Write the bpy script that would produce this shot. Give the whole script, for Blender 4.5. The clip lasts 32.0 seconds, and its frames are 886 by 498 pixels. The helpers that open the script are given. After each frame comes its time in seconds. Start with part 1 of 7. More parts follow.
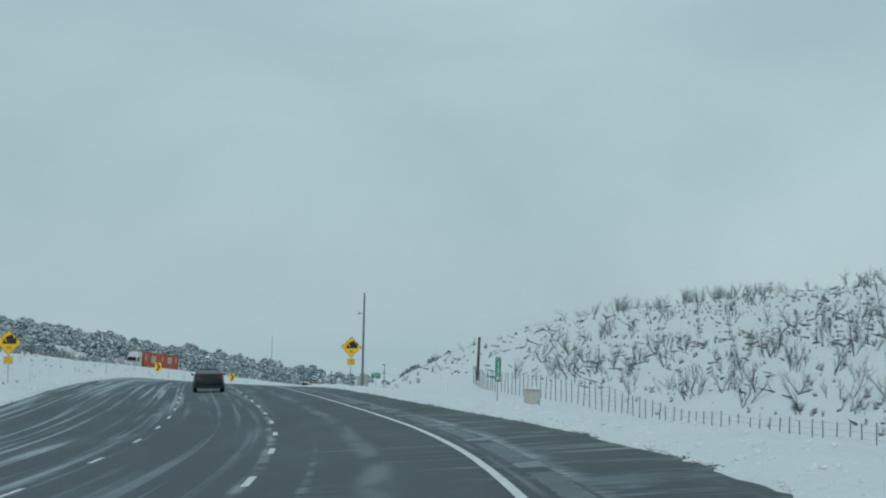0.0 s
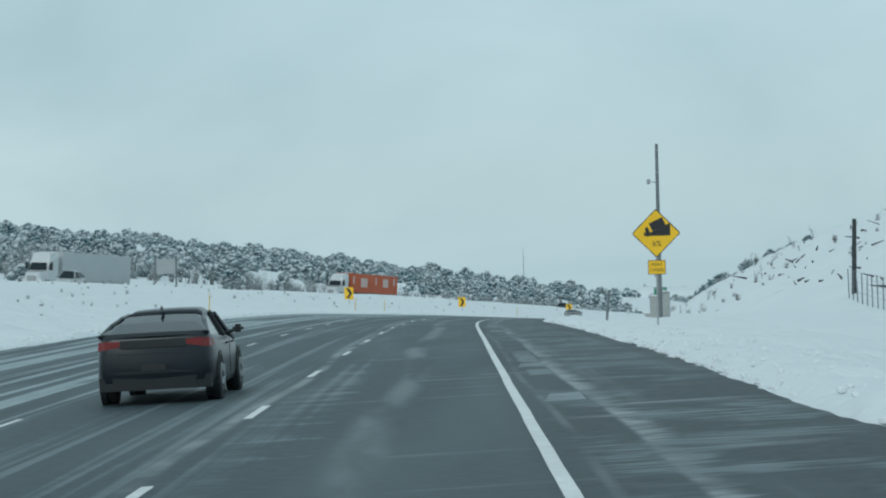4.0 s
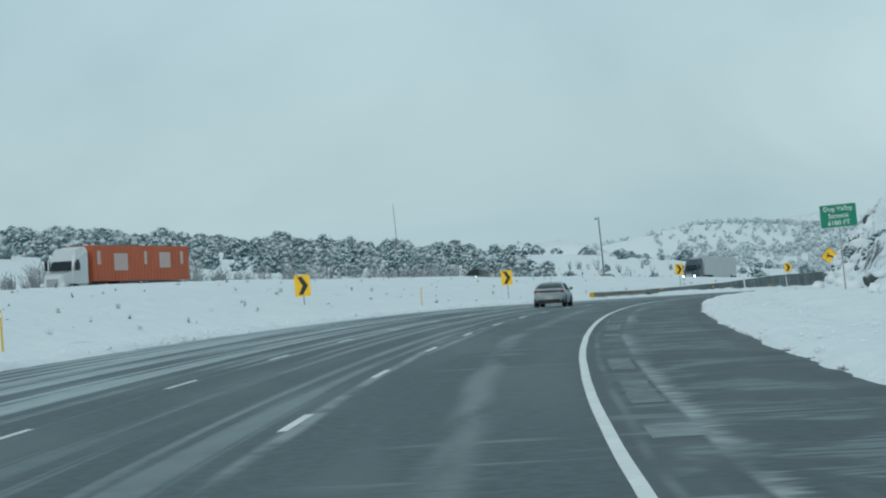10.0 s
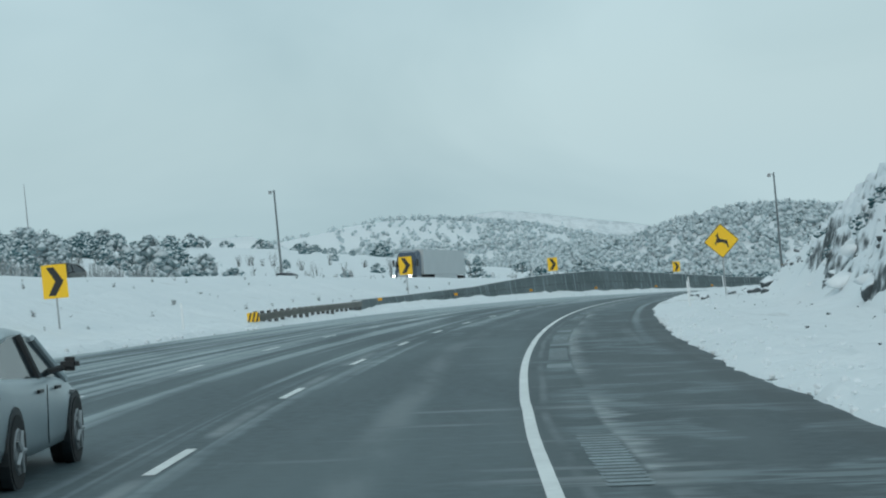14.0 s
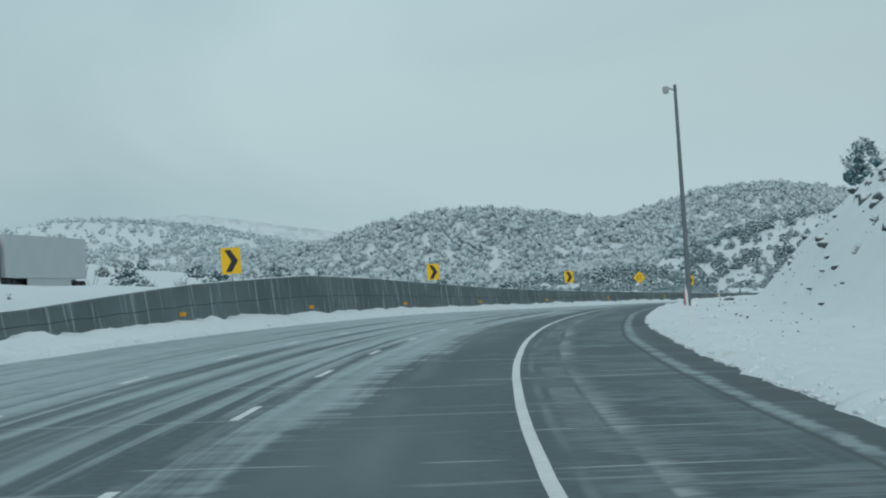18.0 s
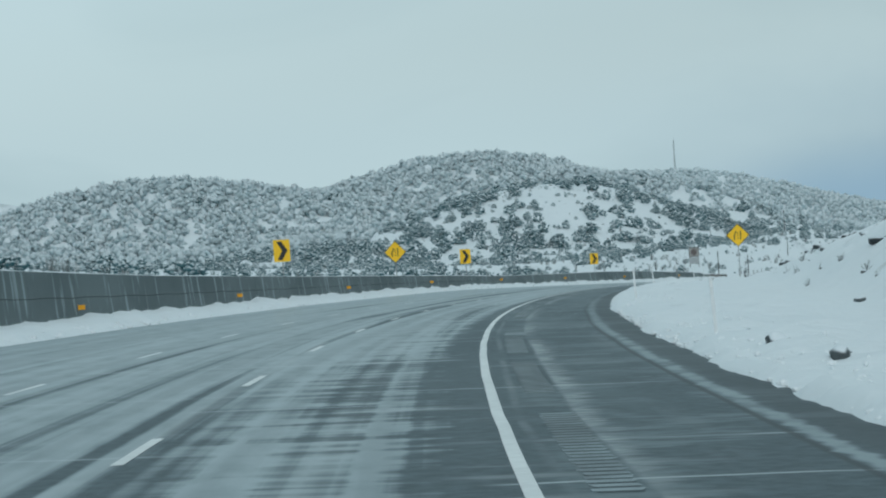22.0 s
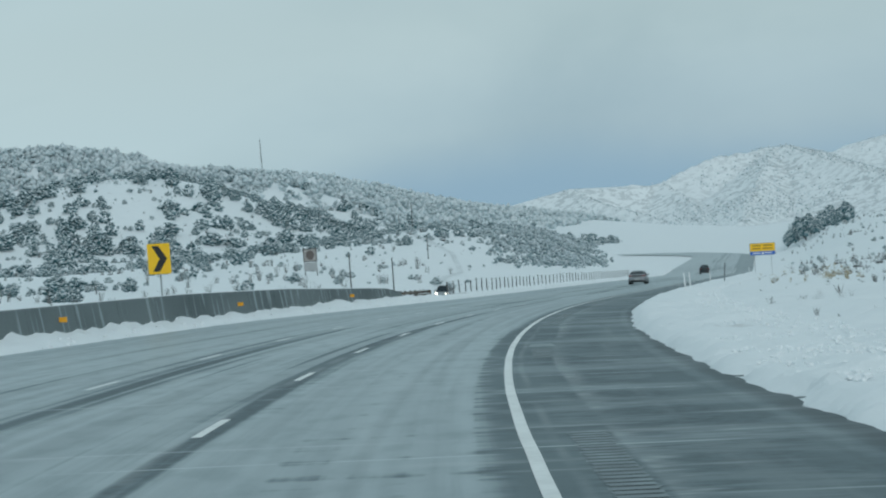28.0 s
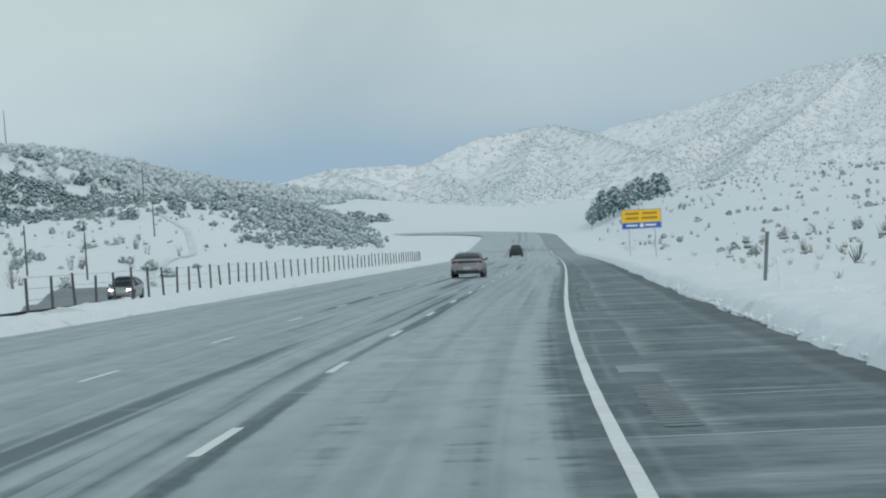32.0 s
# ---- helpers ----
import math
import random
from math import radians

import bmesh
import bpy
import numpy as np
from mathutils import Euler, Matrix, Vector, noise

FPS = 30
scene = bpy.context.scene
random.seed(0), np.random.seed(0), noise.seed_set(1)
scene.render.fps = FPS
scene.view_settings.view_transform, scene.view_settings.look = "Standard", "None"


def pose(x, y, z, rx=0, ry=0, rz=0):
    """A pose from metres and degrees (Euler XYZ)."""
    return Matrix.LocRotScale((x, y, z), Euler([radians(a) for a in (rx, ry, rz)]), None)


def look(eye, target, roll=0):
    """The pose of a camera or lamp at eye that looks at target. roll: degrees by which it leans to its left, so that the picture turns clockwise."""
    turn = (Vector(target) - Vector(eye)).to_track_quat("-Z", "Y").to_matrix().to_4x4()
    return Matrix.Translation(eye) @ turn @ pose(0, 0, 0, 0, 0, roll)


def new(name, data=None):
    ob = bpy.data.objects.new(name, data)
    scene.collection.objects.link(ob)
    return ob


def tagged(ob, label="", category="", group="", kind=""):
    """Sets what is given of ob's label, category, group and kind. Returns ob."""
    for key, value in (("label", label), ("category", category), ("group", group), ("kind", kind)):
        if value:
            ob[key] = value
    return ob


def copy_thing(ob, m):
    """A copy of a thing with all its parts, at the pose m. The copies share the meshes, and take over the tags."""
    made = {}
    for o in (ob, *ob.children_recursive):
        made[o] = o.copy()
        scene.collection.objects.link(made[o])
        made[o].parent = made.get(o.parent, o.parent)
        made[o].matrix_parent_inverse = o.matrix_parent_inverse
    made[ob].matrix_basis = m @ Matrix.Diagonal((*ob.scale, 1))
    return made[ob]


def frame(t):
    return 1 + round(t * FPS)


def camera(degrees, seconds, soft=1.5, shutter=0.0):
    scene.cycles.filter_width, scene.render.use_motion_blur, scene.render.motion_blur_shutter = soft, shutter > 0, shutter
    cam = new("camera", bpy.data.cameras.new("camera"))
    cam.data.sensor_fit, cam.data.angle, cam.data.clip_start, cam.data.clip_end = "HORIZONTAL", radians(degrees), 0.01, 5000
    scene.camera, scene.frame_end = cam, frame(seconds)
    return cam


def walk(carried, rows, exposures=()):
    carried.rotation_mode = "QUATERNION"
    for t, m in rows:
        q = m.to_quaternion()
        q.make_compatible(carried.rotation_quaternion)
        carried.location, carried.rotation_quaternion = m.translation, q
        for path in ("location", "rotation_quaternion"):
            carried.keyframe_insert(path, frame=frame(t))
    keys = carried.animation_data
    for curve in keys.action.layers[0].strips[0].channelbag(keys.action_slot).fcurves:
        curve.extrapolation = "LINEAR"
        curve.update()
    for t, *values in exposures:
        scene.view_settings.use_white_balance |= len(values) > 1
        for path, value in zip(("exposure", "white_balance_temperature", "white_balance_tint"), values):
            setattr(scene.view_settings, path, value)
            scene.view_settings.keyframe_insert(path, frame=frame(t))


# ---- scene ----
# the road's alignment: heading (degrees), grade and crossfall every 50 m from station -50
HEADING = [-20.89, -8.91, -2.45, -0.01, 0.09, -0.43, -3.36, -7.09, -10.33, -14.41, -17.85, -22.21, -25.79, -28.64, -32.77, -36.54, -39.83, -44.31, -47.8, -49.01, -49.09, -48.84, -48.55, -48.27, -47.98]
GRADE = [0.0155, 0.0014, -0.0088, -0.0049, -0.0074, -0.0143, -0.02, -0.0258, -0.0327, -0.0407, -0.043, -0.0493, -0.0558, -0.06, -0.0651, -0.0692, -0.0753, -0.0771, -0.0807, -0.079, -0.079, -0.079, -0.079, -0.079, -0.079]
CROSSFALL = [-0.065, -0.068, -0.074, -0.052, -0.021, 0.014, 0.043, 0.046, 0.051, 0.054, 0.041, 0.034, 0.034, 0.03, 0.018, 0.015, 0.024, 0.018, 0.014, 0.015, 0.018, 0.02, 0.02, 0.02, 0.02]
EXPOSURES = [(0, -0.18, 6500, 10), (1.5, -0.1, 6500, 10), (4, 0.06, 6500, 10), (6, 0.12, 6500, 10), (7, 0.04, 6500, 10), (8, 0.1, 6530, 11), (9, 0.02, 6500, 10), (12, 0.06, 6530, 10), (15, 0.0, 6530, 10), (18, -0.1, 6530, 10), (19, 0.06, 6540, 11), (21, 0.03, 6550, 11), (24, -0.04, 6520, 10), (26.5, 0.12, 6780, 15), (27.3, 0.0, 6600, 12), (28, -0.02, 6560, 11), (29, 0.24, 6850, 16), (30, 0.2, 6870, 16), (31, 0.1, 6820, 15), (32, 0.12, 6930, 17)]
cam = camera(23.58, 32.0, soft=2.1)
PATH = [
    (0, 0.027, -0.004, 1.693, 92.896, -1.372, -6.497),
    (0.5, 1.458, 12.507, 1.593, 92.178, -1.721, -5.946),
    (1, 2.471, 25.072, 1.452, 91.834, -1.714, -5.162),
    (1.5, 3.405, 37.660, 1.413, 91.348, -1.729, -4.642),
    (2, 4.050, 50.289, 1.349, 90.956, -1.273, -3.276),
    (2.5, 4.647, 62.947, 1.225, 90.623, -1.206, -2.687),
    (3, 5.067, 75.638, 1.112, 90.701, -0.515, -1.221),
    (3.5, 5.351, 88.356, 1.129, 90.675, 0.652, -0.344),
    (4, 5.442, 101.099, 1.091, 90.616, 1.323, 0.442),
    (4.5, 5.324, 113.863, 1.030, 90.448, 1.646, 0.618),
    (5, 5.143, 126.648, 0.951, 90.265, 1.870, 0.426),
    (5.5, 5.034, 139.455, 0.859, 90.159, 2.245, 0.108),
    (6, 4.971, 152.284, 0.764, 90.135, 2.793, -0.057),
    (6.5, 4.994, 165.134, 0.632, 90.085, 3.312, -0.493),
    (7, 5.026, 178.005, 0.477, 90.143, 3.518, -0.935),
    (7.5, 5.165, 190.898, 0.387, 89.924, 3.724, -1.164),
    (8, 5.368, 203.810, 0.273, 89.868, 3.699, -1.371),
    (8.5, 5.585, 216.732, 0.064, 89.837, 3.973, -1.853),
    (9, 5.964, 229.646, -0.164, 89.763, 4.775, -2.284),
    (9.5, 6.435, 242.556, -0.417, 89.630, 5.168, -2.723),
    (10, 7.102, 255.456, -0.689, 89.562, 5.909, -3.287),
    (10.5, 8.090, 268.333, -0.968, 89.526, 6.712, -4.272),
    (11, 9.299, 281.188, -1.265, 89.259, 7.168, -5.904),
    (11.5, 10.790, 294.010, -1.565, 89.049, 6.796, -7.358),
    (12, 12.490, 306.802, -1.886, 88.989, 6.789, -8.204),
    (12.5, 14.294, 319.577, -2.209, 88.823, 6.134, -9.336),
    (13, 16.275, 332.323, -2.555, 88.725, 5.700, -10.051),
    (13.5, 18.419, 345.039, -2.967, 88.674, 5.525, -11.072),
    (14, 20.775, 357.716, -3.395, 88.639, 5.359, -11.951),
    (14.5, 23.354, 370.345, -3.867, 88.654, 5.364, -12.845),
    (15, 26.163, 382.924, -4.369, 88.679, 5.385, -13.742),
    (15.5, 29.189, 395.450, -4.885, 88.672, 5.263, -14.626),
    (16, 32.450, 407.915, -5.424, 88.629, 5.097, -15.347),
    (16.5, 35.846, 420.362, -5.941, 88.599, 4.772, -16.374),
    (17, 39.435, 432.794, -6.464, 88.397, 4.517, -17.317),
    (17.5, 43.301, 445.180, -7.037, 88.297, 4.419, -18.456),
    (18, 47.396, 457.531, -7.625, 88.157, 4.182, -20.377),
    (18.5, 51.773, 469.822, -8.217, 88.012, 4.223, -21.106),
    (19, 56.416, 482.053, -8.833, 87.966, 4.204, -21.748),
    (19.5, 61.319, 494.221, -9.447, 87.962, 3.997, -22.436),
    (20, 66.456, 506.330, -10.086, 87.699, 3.726, -23.723),
    (20.5, 71.753, 518.409, -10.785, 87.502, 3.732, -25.518),
    (21, 77.261, 530.434, -11.510, 87.244, 3.748, -27.210),
    (21.5, 83.019, 542.381, -12.222, 87.149, 3.848, -27.941),
    (22, 88.958, 554.279, -12.954, 86.959, 3.946, -28.411),
    (22.5, 95.064, 566.134, -13.736, 86.882, 4.092, -28.876),
    (23, 101.335, 577.941, -14.533, 86.834, 3.941, -29.402),
    (23.5, 107.745, 589.715, -15.351, 86.649, 4.164, -30.050),
    (24, 114.384, 601.403, -16.189, 86.655, 4.320, -30.744),
    (24.5, 121.302, 612.937, -17.010, 86.855, 4.930, -31.821),
    (25, 128.426, 624.319, -17.870, 86.857, 5.414, -32.699),
    (25.5, 135.764, 635.540, -18.751, 86.726, 5.917, -33.600),
    (26, 143.294, 646.607, -19.648, 86.564, 6.163, -34.570),
    (26.5, 151.000, 657.525, -20.558, 86.476, 5.877, -35.652),
    (27, 158.880, 668.293, -21.477, 86.499, 5.258, -36.049),
    (27.5, 166.905, 678.926, -22.420, 86.444, 4.589, -37.954),
    (28, 175.072, 689.424, -23.384, 86.402, 4.029, -39.685),
    (28.5, 183.419, 699.751, -24.400, 86.234, 4.053, -40.396),
    (29, 191.919, 709.925, -25.432, 86.027, 4.191, -41.139),
    (29.5, 200.635, 719.883, -26.509, 85.794, 4.142, -41.930),
    (30, 209.547, 729.635, -27.590, 85.668, 4.194, -42.765),
    (30.5, 218.571, 739.253, -28.563, 85.474, 3.878, -43.429),
    (31, 227.769, 748.677, -29.542, 85.503, 3.508, -44.324),
    (31.5, 237.048, 757.994, -30.523, 85.701, 3.353, -45.393),
    (32, 246.472, 767.137, -31.518, 85.498, 3.348, -46.035),
]
walk(cam, [(t, pose(*p)) for t, *p in PATH], exposures=EXPOSURES)
# ---- world and light: a bright overcast winter sky ----
world = bpy.data.worlds.new("world")
scene.world = world
world.use_nodes = True
wn, wl = world.node_tree.nodes, world.node_tree.links
bg = wn["Background"]
SUN_EL, SUN_AZ = radians(32), radians(205)
sky = wn.new("ShaderNodeTexSky")
sky.sky_type, sky.sun_disc, sky.sun_elevation, sky.sun_rotation = "NISHITA", False, SUN_EL, SUN_AZ
sky.air_density, sky.dust_density = 1.0, 2.0
dim = wn.new("ShaderNodeMix"); dim.data_type, dim.blend_type = "RGBA", "MULTIPLY"
dim.inputs[0].default_value = 1.0
dim.inputs[7].default_value = (0.11, 0.11, 0.11, 1)
wl.new(sky.outputs[0], dim.inputs[6])
tc = wn.new("ShaderNodeTexCoord")
mp = wn.new("ShaderNodeMapping"); mp.inputs["Scale"].default_value = (1.0, 1.0, 2.0)
wl.new(tc.outputs["Generated"], mp.inputs[0])
cloud = wn.new("ShaderNodeTexNoise"); cloud.inputs["Scale"].default_value, cloud.inputs["Detail"].default_value = 3.4, 5.0
cloud.inputs["Distortion"].default_value = 0.6
wl.new(mp.outputs[0], cloud.inputs["Vector"])
cr = wn.new("ShaderNodeValToRGB")
cr.color_ramp.elements[0].position, cr.color_ramp.elements[0].color = 0.33, (0.375, 0.535, 0.59, 1)
cr.color_ramp.elements[1].position, cr.color_ramp.elements[1].color = 0.63, (0.505, 0.677, 0.728, 1)
wl.new(cloud.outputs["Fac"], cr.inputs[0])
# the deck is duller high over the valley, with a clear blue gap under the cloud deck, low over the valley ahead
sep = wn.new("ShaderNodeSeparateXYZ"); wl.new(tc.outputs["Generated"], sep.inputs[0])
def wmath(op, a, b=None):
    n = wn.new("ShaderNodeMath"); n.operation = op
    for k, v in enumerate((a, b)):
        if v is None: continue
        if isinstance(v, (int, float)): n.inputs[k].default_value = v
        else: wl.new(v, n.inputs[k])
    return n.outputs[0]
def wrange(v, a, b, c, d):
    n = wn.new("ShaderNodeMapRange"); n.interpolation_type = "SMOOTHSTEP"
    for k, q in zip((1, 2, 3, 4), (a, b, c, d)): n.inputs[k].default_value = q
    wl.new(v, n.inputs[0]); return n.outputs[0]
azim = wmath("ARCTAN2", sep.outputs[0], sep.outputs[1])
wob = wmath("MULTIPLY_ADD", cloud.outputs["Fac"], 0.03); wob.node.inputs[2].default_value = -0.015
hgt = wmath("ADD", sep.outputs[2], wob)
gap = wmath("MULTIPLY", wrange(hgt, -0.04, -0.006, 1, 0), wrange(azim, radians(33.5), radians(39), 0, 1))
gap = wmath("MULTIPLY", gap, wrange(azim, radians(62), radians(100), 0.9, 0))
haze = wmath("MULTIPLY", wrange(hgt, -0.02, 0.05, 1, 0), wmath("MULTIPLY", wrange(azim, radians(28), radians(46), 0, 0.62), wrange(azim, radians(66), radians(110), 1, 0)))
gmix = wn.new("ShaderNodeMix"); gmix.data_type = "RGBA"
gmix.inputs[7].default_value = (0.335, 0.48, 0.57, 1)
dull = wn.new("ShaderNodeMix"); dull.data_type = "RGBA"; dull.inputs[7].default_value = (0.395, 0.53, 0.57, 1)
wl.new(wmath("MULTIPLY", wrange(azim, radians(14), radians(36), 0, 0.55), wmath("MULTIPLY", wrange(azim, radians(75), radians(130), 1, 0), wrange(hgt, -0.01, 0.06, 0, 1))), dull.inputs[0]); wl.new(cr.outputs[0], dull.inputs[6])
wl.new(haze, gmix.inputs[0]); wl.new(dull.outputs[2], gmix.inputs[6])
cloudy = gmix
gmix = wn.new("ShaderNodeMix"); gmix.data_type = "RGBA"
gmix.inputs[7].default_value = (0.27, 0.445, 0.585, 1)
wl.new(gap, gmix.inputs[0]); wl.new(cloudy.outputs[2], gmix.inputs[6])
deck = wn.new("ShaderNodeMix"); deck.data_type = "RGBA"; deck.inputs[0].default_value = 0.9
wl.new(dim.outputs[2], deck.inputs[6]); wl.new(gmix.outputs[2], deck.inputs[7])
wl.new(deck.outputs[2], bg.inputs[0])
bg.inputs[1].default_value = 1.0
sun = new("sun", bpy.data.lights.new("sun", "SUN"))
sun.data.energy, sun.data.angle, sun.data.color = 0.6, radians(25), (1.0, 0.97, 0.93)
sun.matrix_basis = look((math.sin(SUN_AZ) * 50, math.cos(SUN_AZ) * 50, math.tan(SUN_EL) * 50), (0, 0, 0))
# ---- materials ----
def mat(name, color, rough=0.6, metal=0.0, grain=0.0, scale=8.0, bump=0.0, bscale=40.0, spec=0.5, vary=0.0):
    """A principled material whose colour wavers at two scales, with fine relief."""
    m = bpy.data.materials.new(name); m.use_nodes = True
    nt, n, l = m.node_tree, m.node_tree.nodes, m.node_tree.links
    p = n["Principled BSDF"]
    p.inputs["Roughness"].default_value, p.inputs["Metallic"].default_value = rough, metal
    p.inputs["Specular IOR Level"].default_value = spec
    p.inputs["Base Color"].default_value = (*color, 1)
    co = n.new("ShaderNodeTexCoord")
    if grain:
        a = n.new("ShaderNodeTexNoise"); a.inputs["Scale"].default_value, a.inputs["Detail"].default_value = scale, 8
        b = n.new("ShaderNodeTexNoise"); b.inputs["Scale"].default_value = scale * 0.12
        for q in (a, b): l.new(co.outputs["Object"], q.inputs["Vector"])
        add = n.new("ShaderNodeMath"); add.operation = "ADD"
        l.new(a.outputs["Fac"], add.inputs[0]); l.new(b.outputs["Fac"], add.inputs[1])
        mr = n.new("ShaderNodeMapRange"); mr.inputs[1].default_value, mr.inputs[2].default_value = 0.6, 1.4
        mr.inputs[3].default_value, mr.inputs[4].default_value = 1 - grain, 1 + grain
        l.new(add.outputs[0], mr.inputs[0]); fac = mr.outputs[0]
        if vary:
            oi = n.new("ShaderNodeObjectInfo"); r2 = n.new("ShaderNodeMapRange")
            r2.inputs[3].default_value, r2.inputs[4].default_value = 1 - vary, 1 + vary
            l.new(oi.outputs["Random"], r2.inputs[0]); mu = n.new("ShaderNodeMath"); mu.operation = "MULTIPLY"
            l.new(fac, mu.inputs[0]); l.new(r2.outputs[0], mu.inputs[1]); fac = mu.outputs[0]
        mix = n.new("ShaderNodeVectorMath"); mix.operation = "SCALE"; mix.inputs[0].default_value = color
        l.new(fac, mix.inputs["Scale"]); l.new(mix.outputs[0], p.inputs["Base Color"])
    if bump:
        bn = n.new("ShaderNodeTexNoise"); bn.inputs["Scale"].default_value, bn.inputs["Detail"].default_value = bscale, 6
        l.new(co.outputs["Object"], bn.inputs["Vector"])
        bp = n.new("ShaderNodeBump"); bp.inputs["Strength"].default_value, bp.inputs["Distance"].default_value = bump, 0.02
        l.new(bn.outputs["Fac"], bp.inputs["Height"]); l.new(bp.outputs[0], p.inputs["Normal"])
    return m

SNOW = mat("snow", (0.84, 0.88, 0.9), 0.65, grain=0.04, scale=1.5, bump=0.5, bscale=6.0, spec=0.3)
LINE = mat("road_paint", (0.75, 0.77, 0.76), 0.5, grain=0.14, scale=6.0, bump=0.2)
CONCRETE = mat("concrete", (0.2, 0.205, 0.2), 0.8, grain=0.25, scale=2.5, bump=0.3, bscale=18)
STEEL = mat("galvanised_steel", (0.36, 0.38, 0.39), 0.5, 0.6, grain=0.12, scale=9)
DARKSTEEL = mat("weathered_steel", (0.17, 0.195, 0.205), 0.6, 0.4, grain=0.15, scale=9)
YELLOW = mat("sign_yellow", (0.95, 0.55, 0.015), 0.45, grain=0.05, scale=3)
BLACK = mat("sign_black", (0.02, 0.02, 0.022), 0.5)
GREEN = mat("sign_green", (0.0, 0.22, 0.13), 0.45, grain=0.05, scale=3)
WHITE = mat("sign_white", (0.8, 0.82, 0.82), 0.45)
BLUE = mat("sign_blue", (0.01, 0.12, 0.5), 0.45)
SIGNBACK = mat("sign_back", (0.4, 0.42, 0.43), 0.45, 0.7, grain=0.1)
WOOD = mat("weathered_wood", (0.085, 0.09, 0.09), 0.85, grain=0.3, scale=12, bump=0.3)
def nodes_of(m):
    return m.node_tree.nodes, m.node_tree.links
def n_math(m, op, a, b=None, c=None):
    n, l = nodes_of(m); q = n.new("ShaderNodeMath"); q.operation = op
    for k, v in enumerate((a, b, c)):
        if v is None: continue
        if isinstance(v, (int, float)): q.inputs[k].default_value = v
        else: l.new(v, q.inputs[k])
    return q.outputs[0]
def n_range(m, v, a, b, c=0.0, d=1.0):
    n, l = nodes_of(m); q = n.new("ShaderNodeMapRange"); q.interpolation_type = "SMOOTHSTEP"
    for k, w in zip((1, 2, 3, 4), (a, b, c, d)): q.inputs[k].default_value = w
    l.new(v, q.inputs[0]); return q.outputs[0]
def n_noise(m, vec, scale, detail=4.0, distort=0.0, stretch=(1, 1, 1)):
    n, l = nodes_of(m); mp = n.new("ShaderNodeMapping"); mp.inputs["Scale"].default_value = stretch
    q = n.new("ShaderNodeTexNoise"); q.inputs["Scale"].default_value, q.inputs["Detail"].default_value, q.inputs["Distortion"].default_value = scale, detail, distort
    l.new(vec, mp.inputs[0]); l.new(mp.outputs[0], q.inputs["Vector"]); return q.outputs["Fac"]
def n_mix(m, f, a, b):
    n, l = nodes_of(m); q = n.new("ShaderNodeMix"); q.data_type = "RGBA"
    for k, v in ((0, f), (6, a), (7, b)):
        if isinstance(v, tuple): q.inputs[k].default_value = (*v, 1)
        elif isinstance(v, (int, float)): q.inputs[k].default_value = v
        else: l.new(v, q.inputs[k])
    return q.outputs[2]
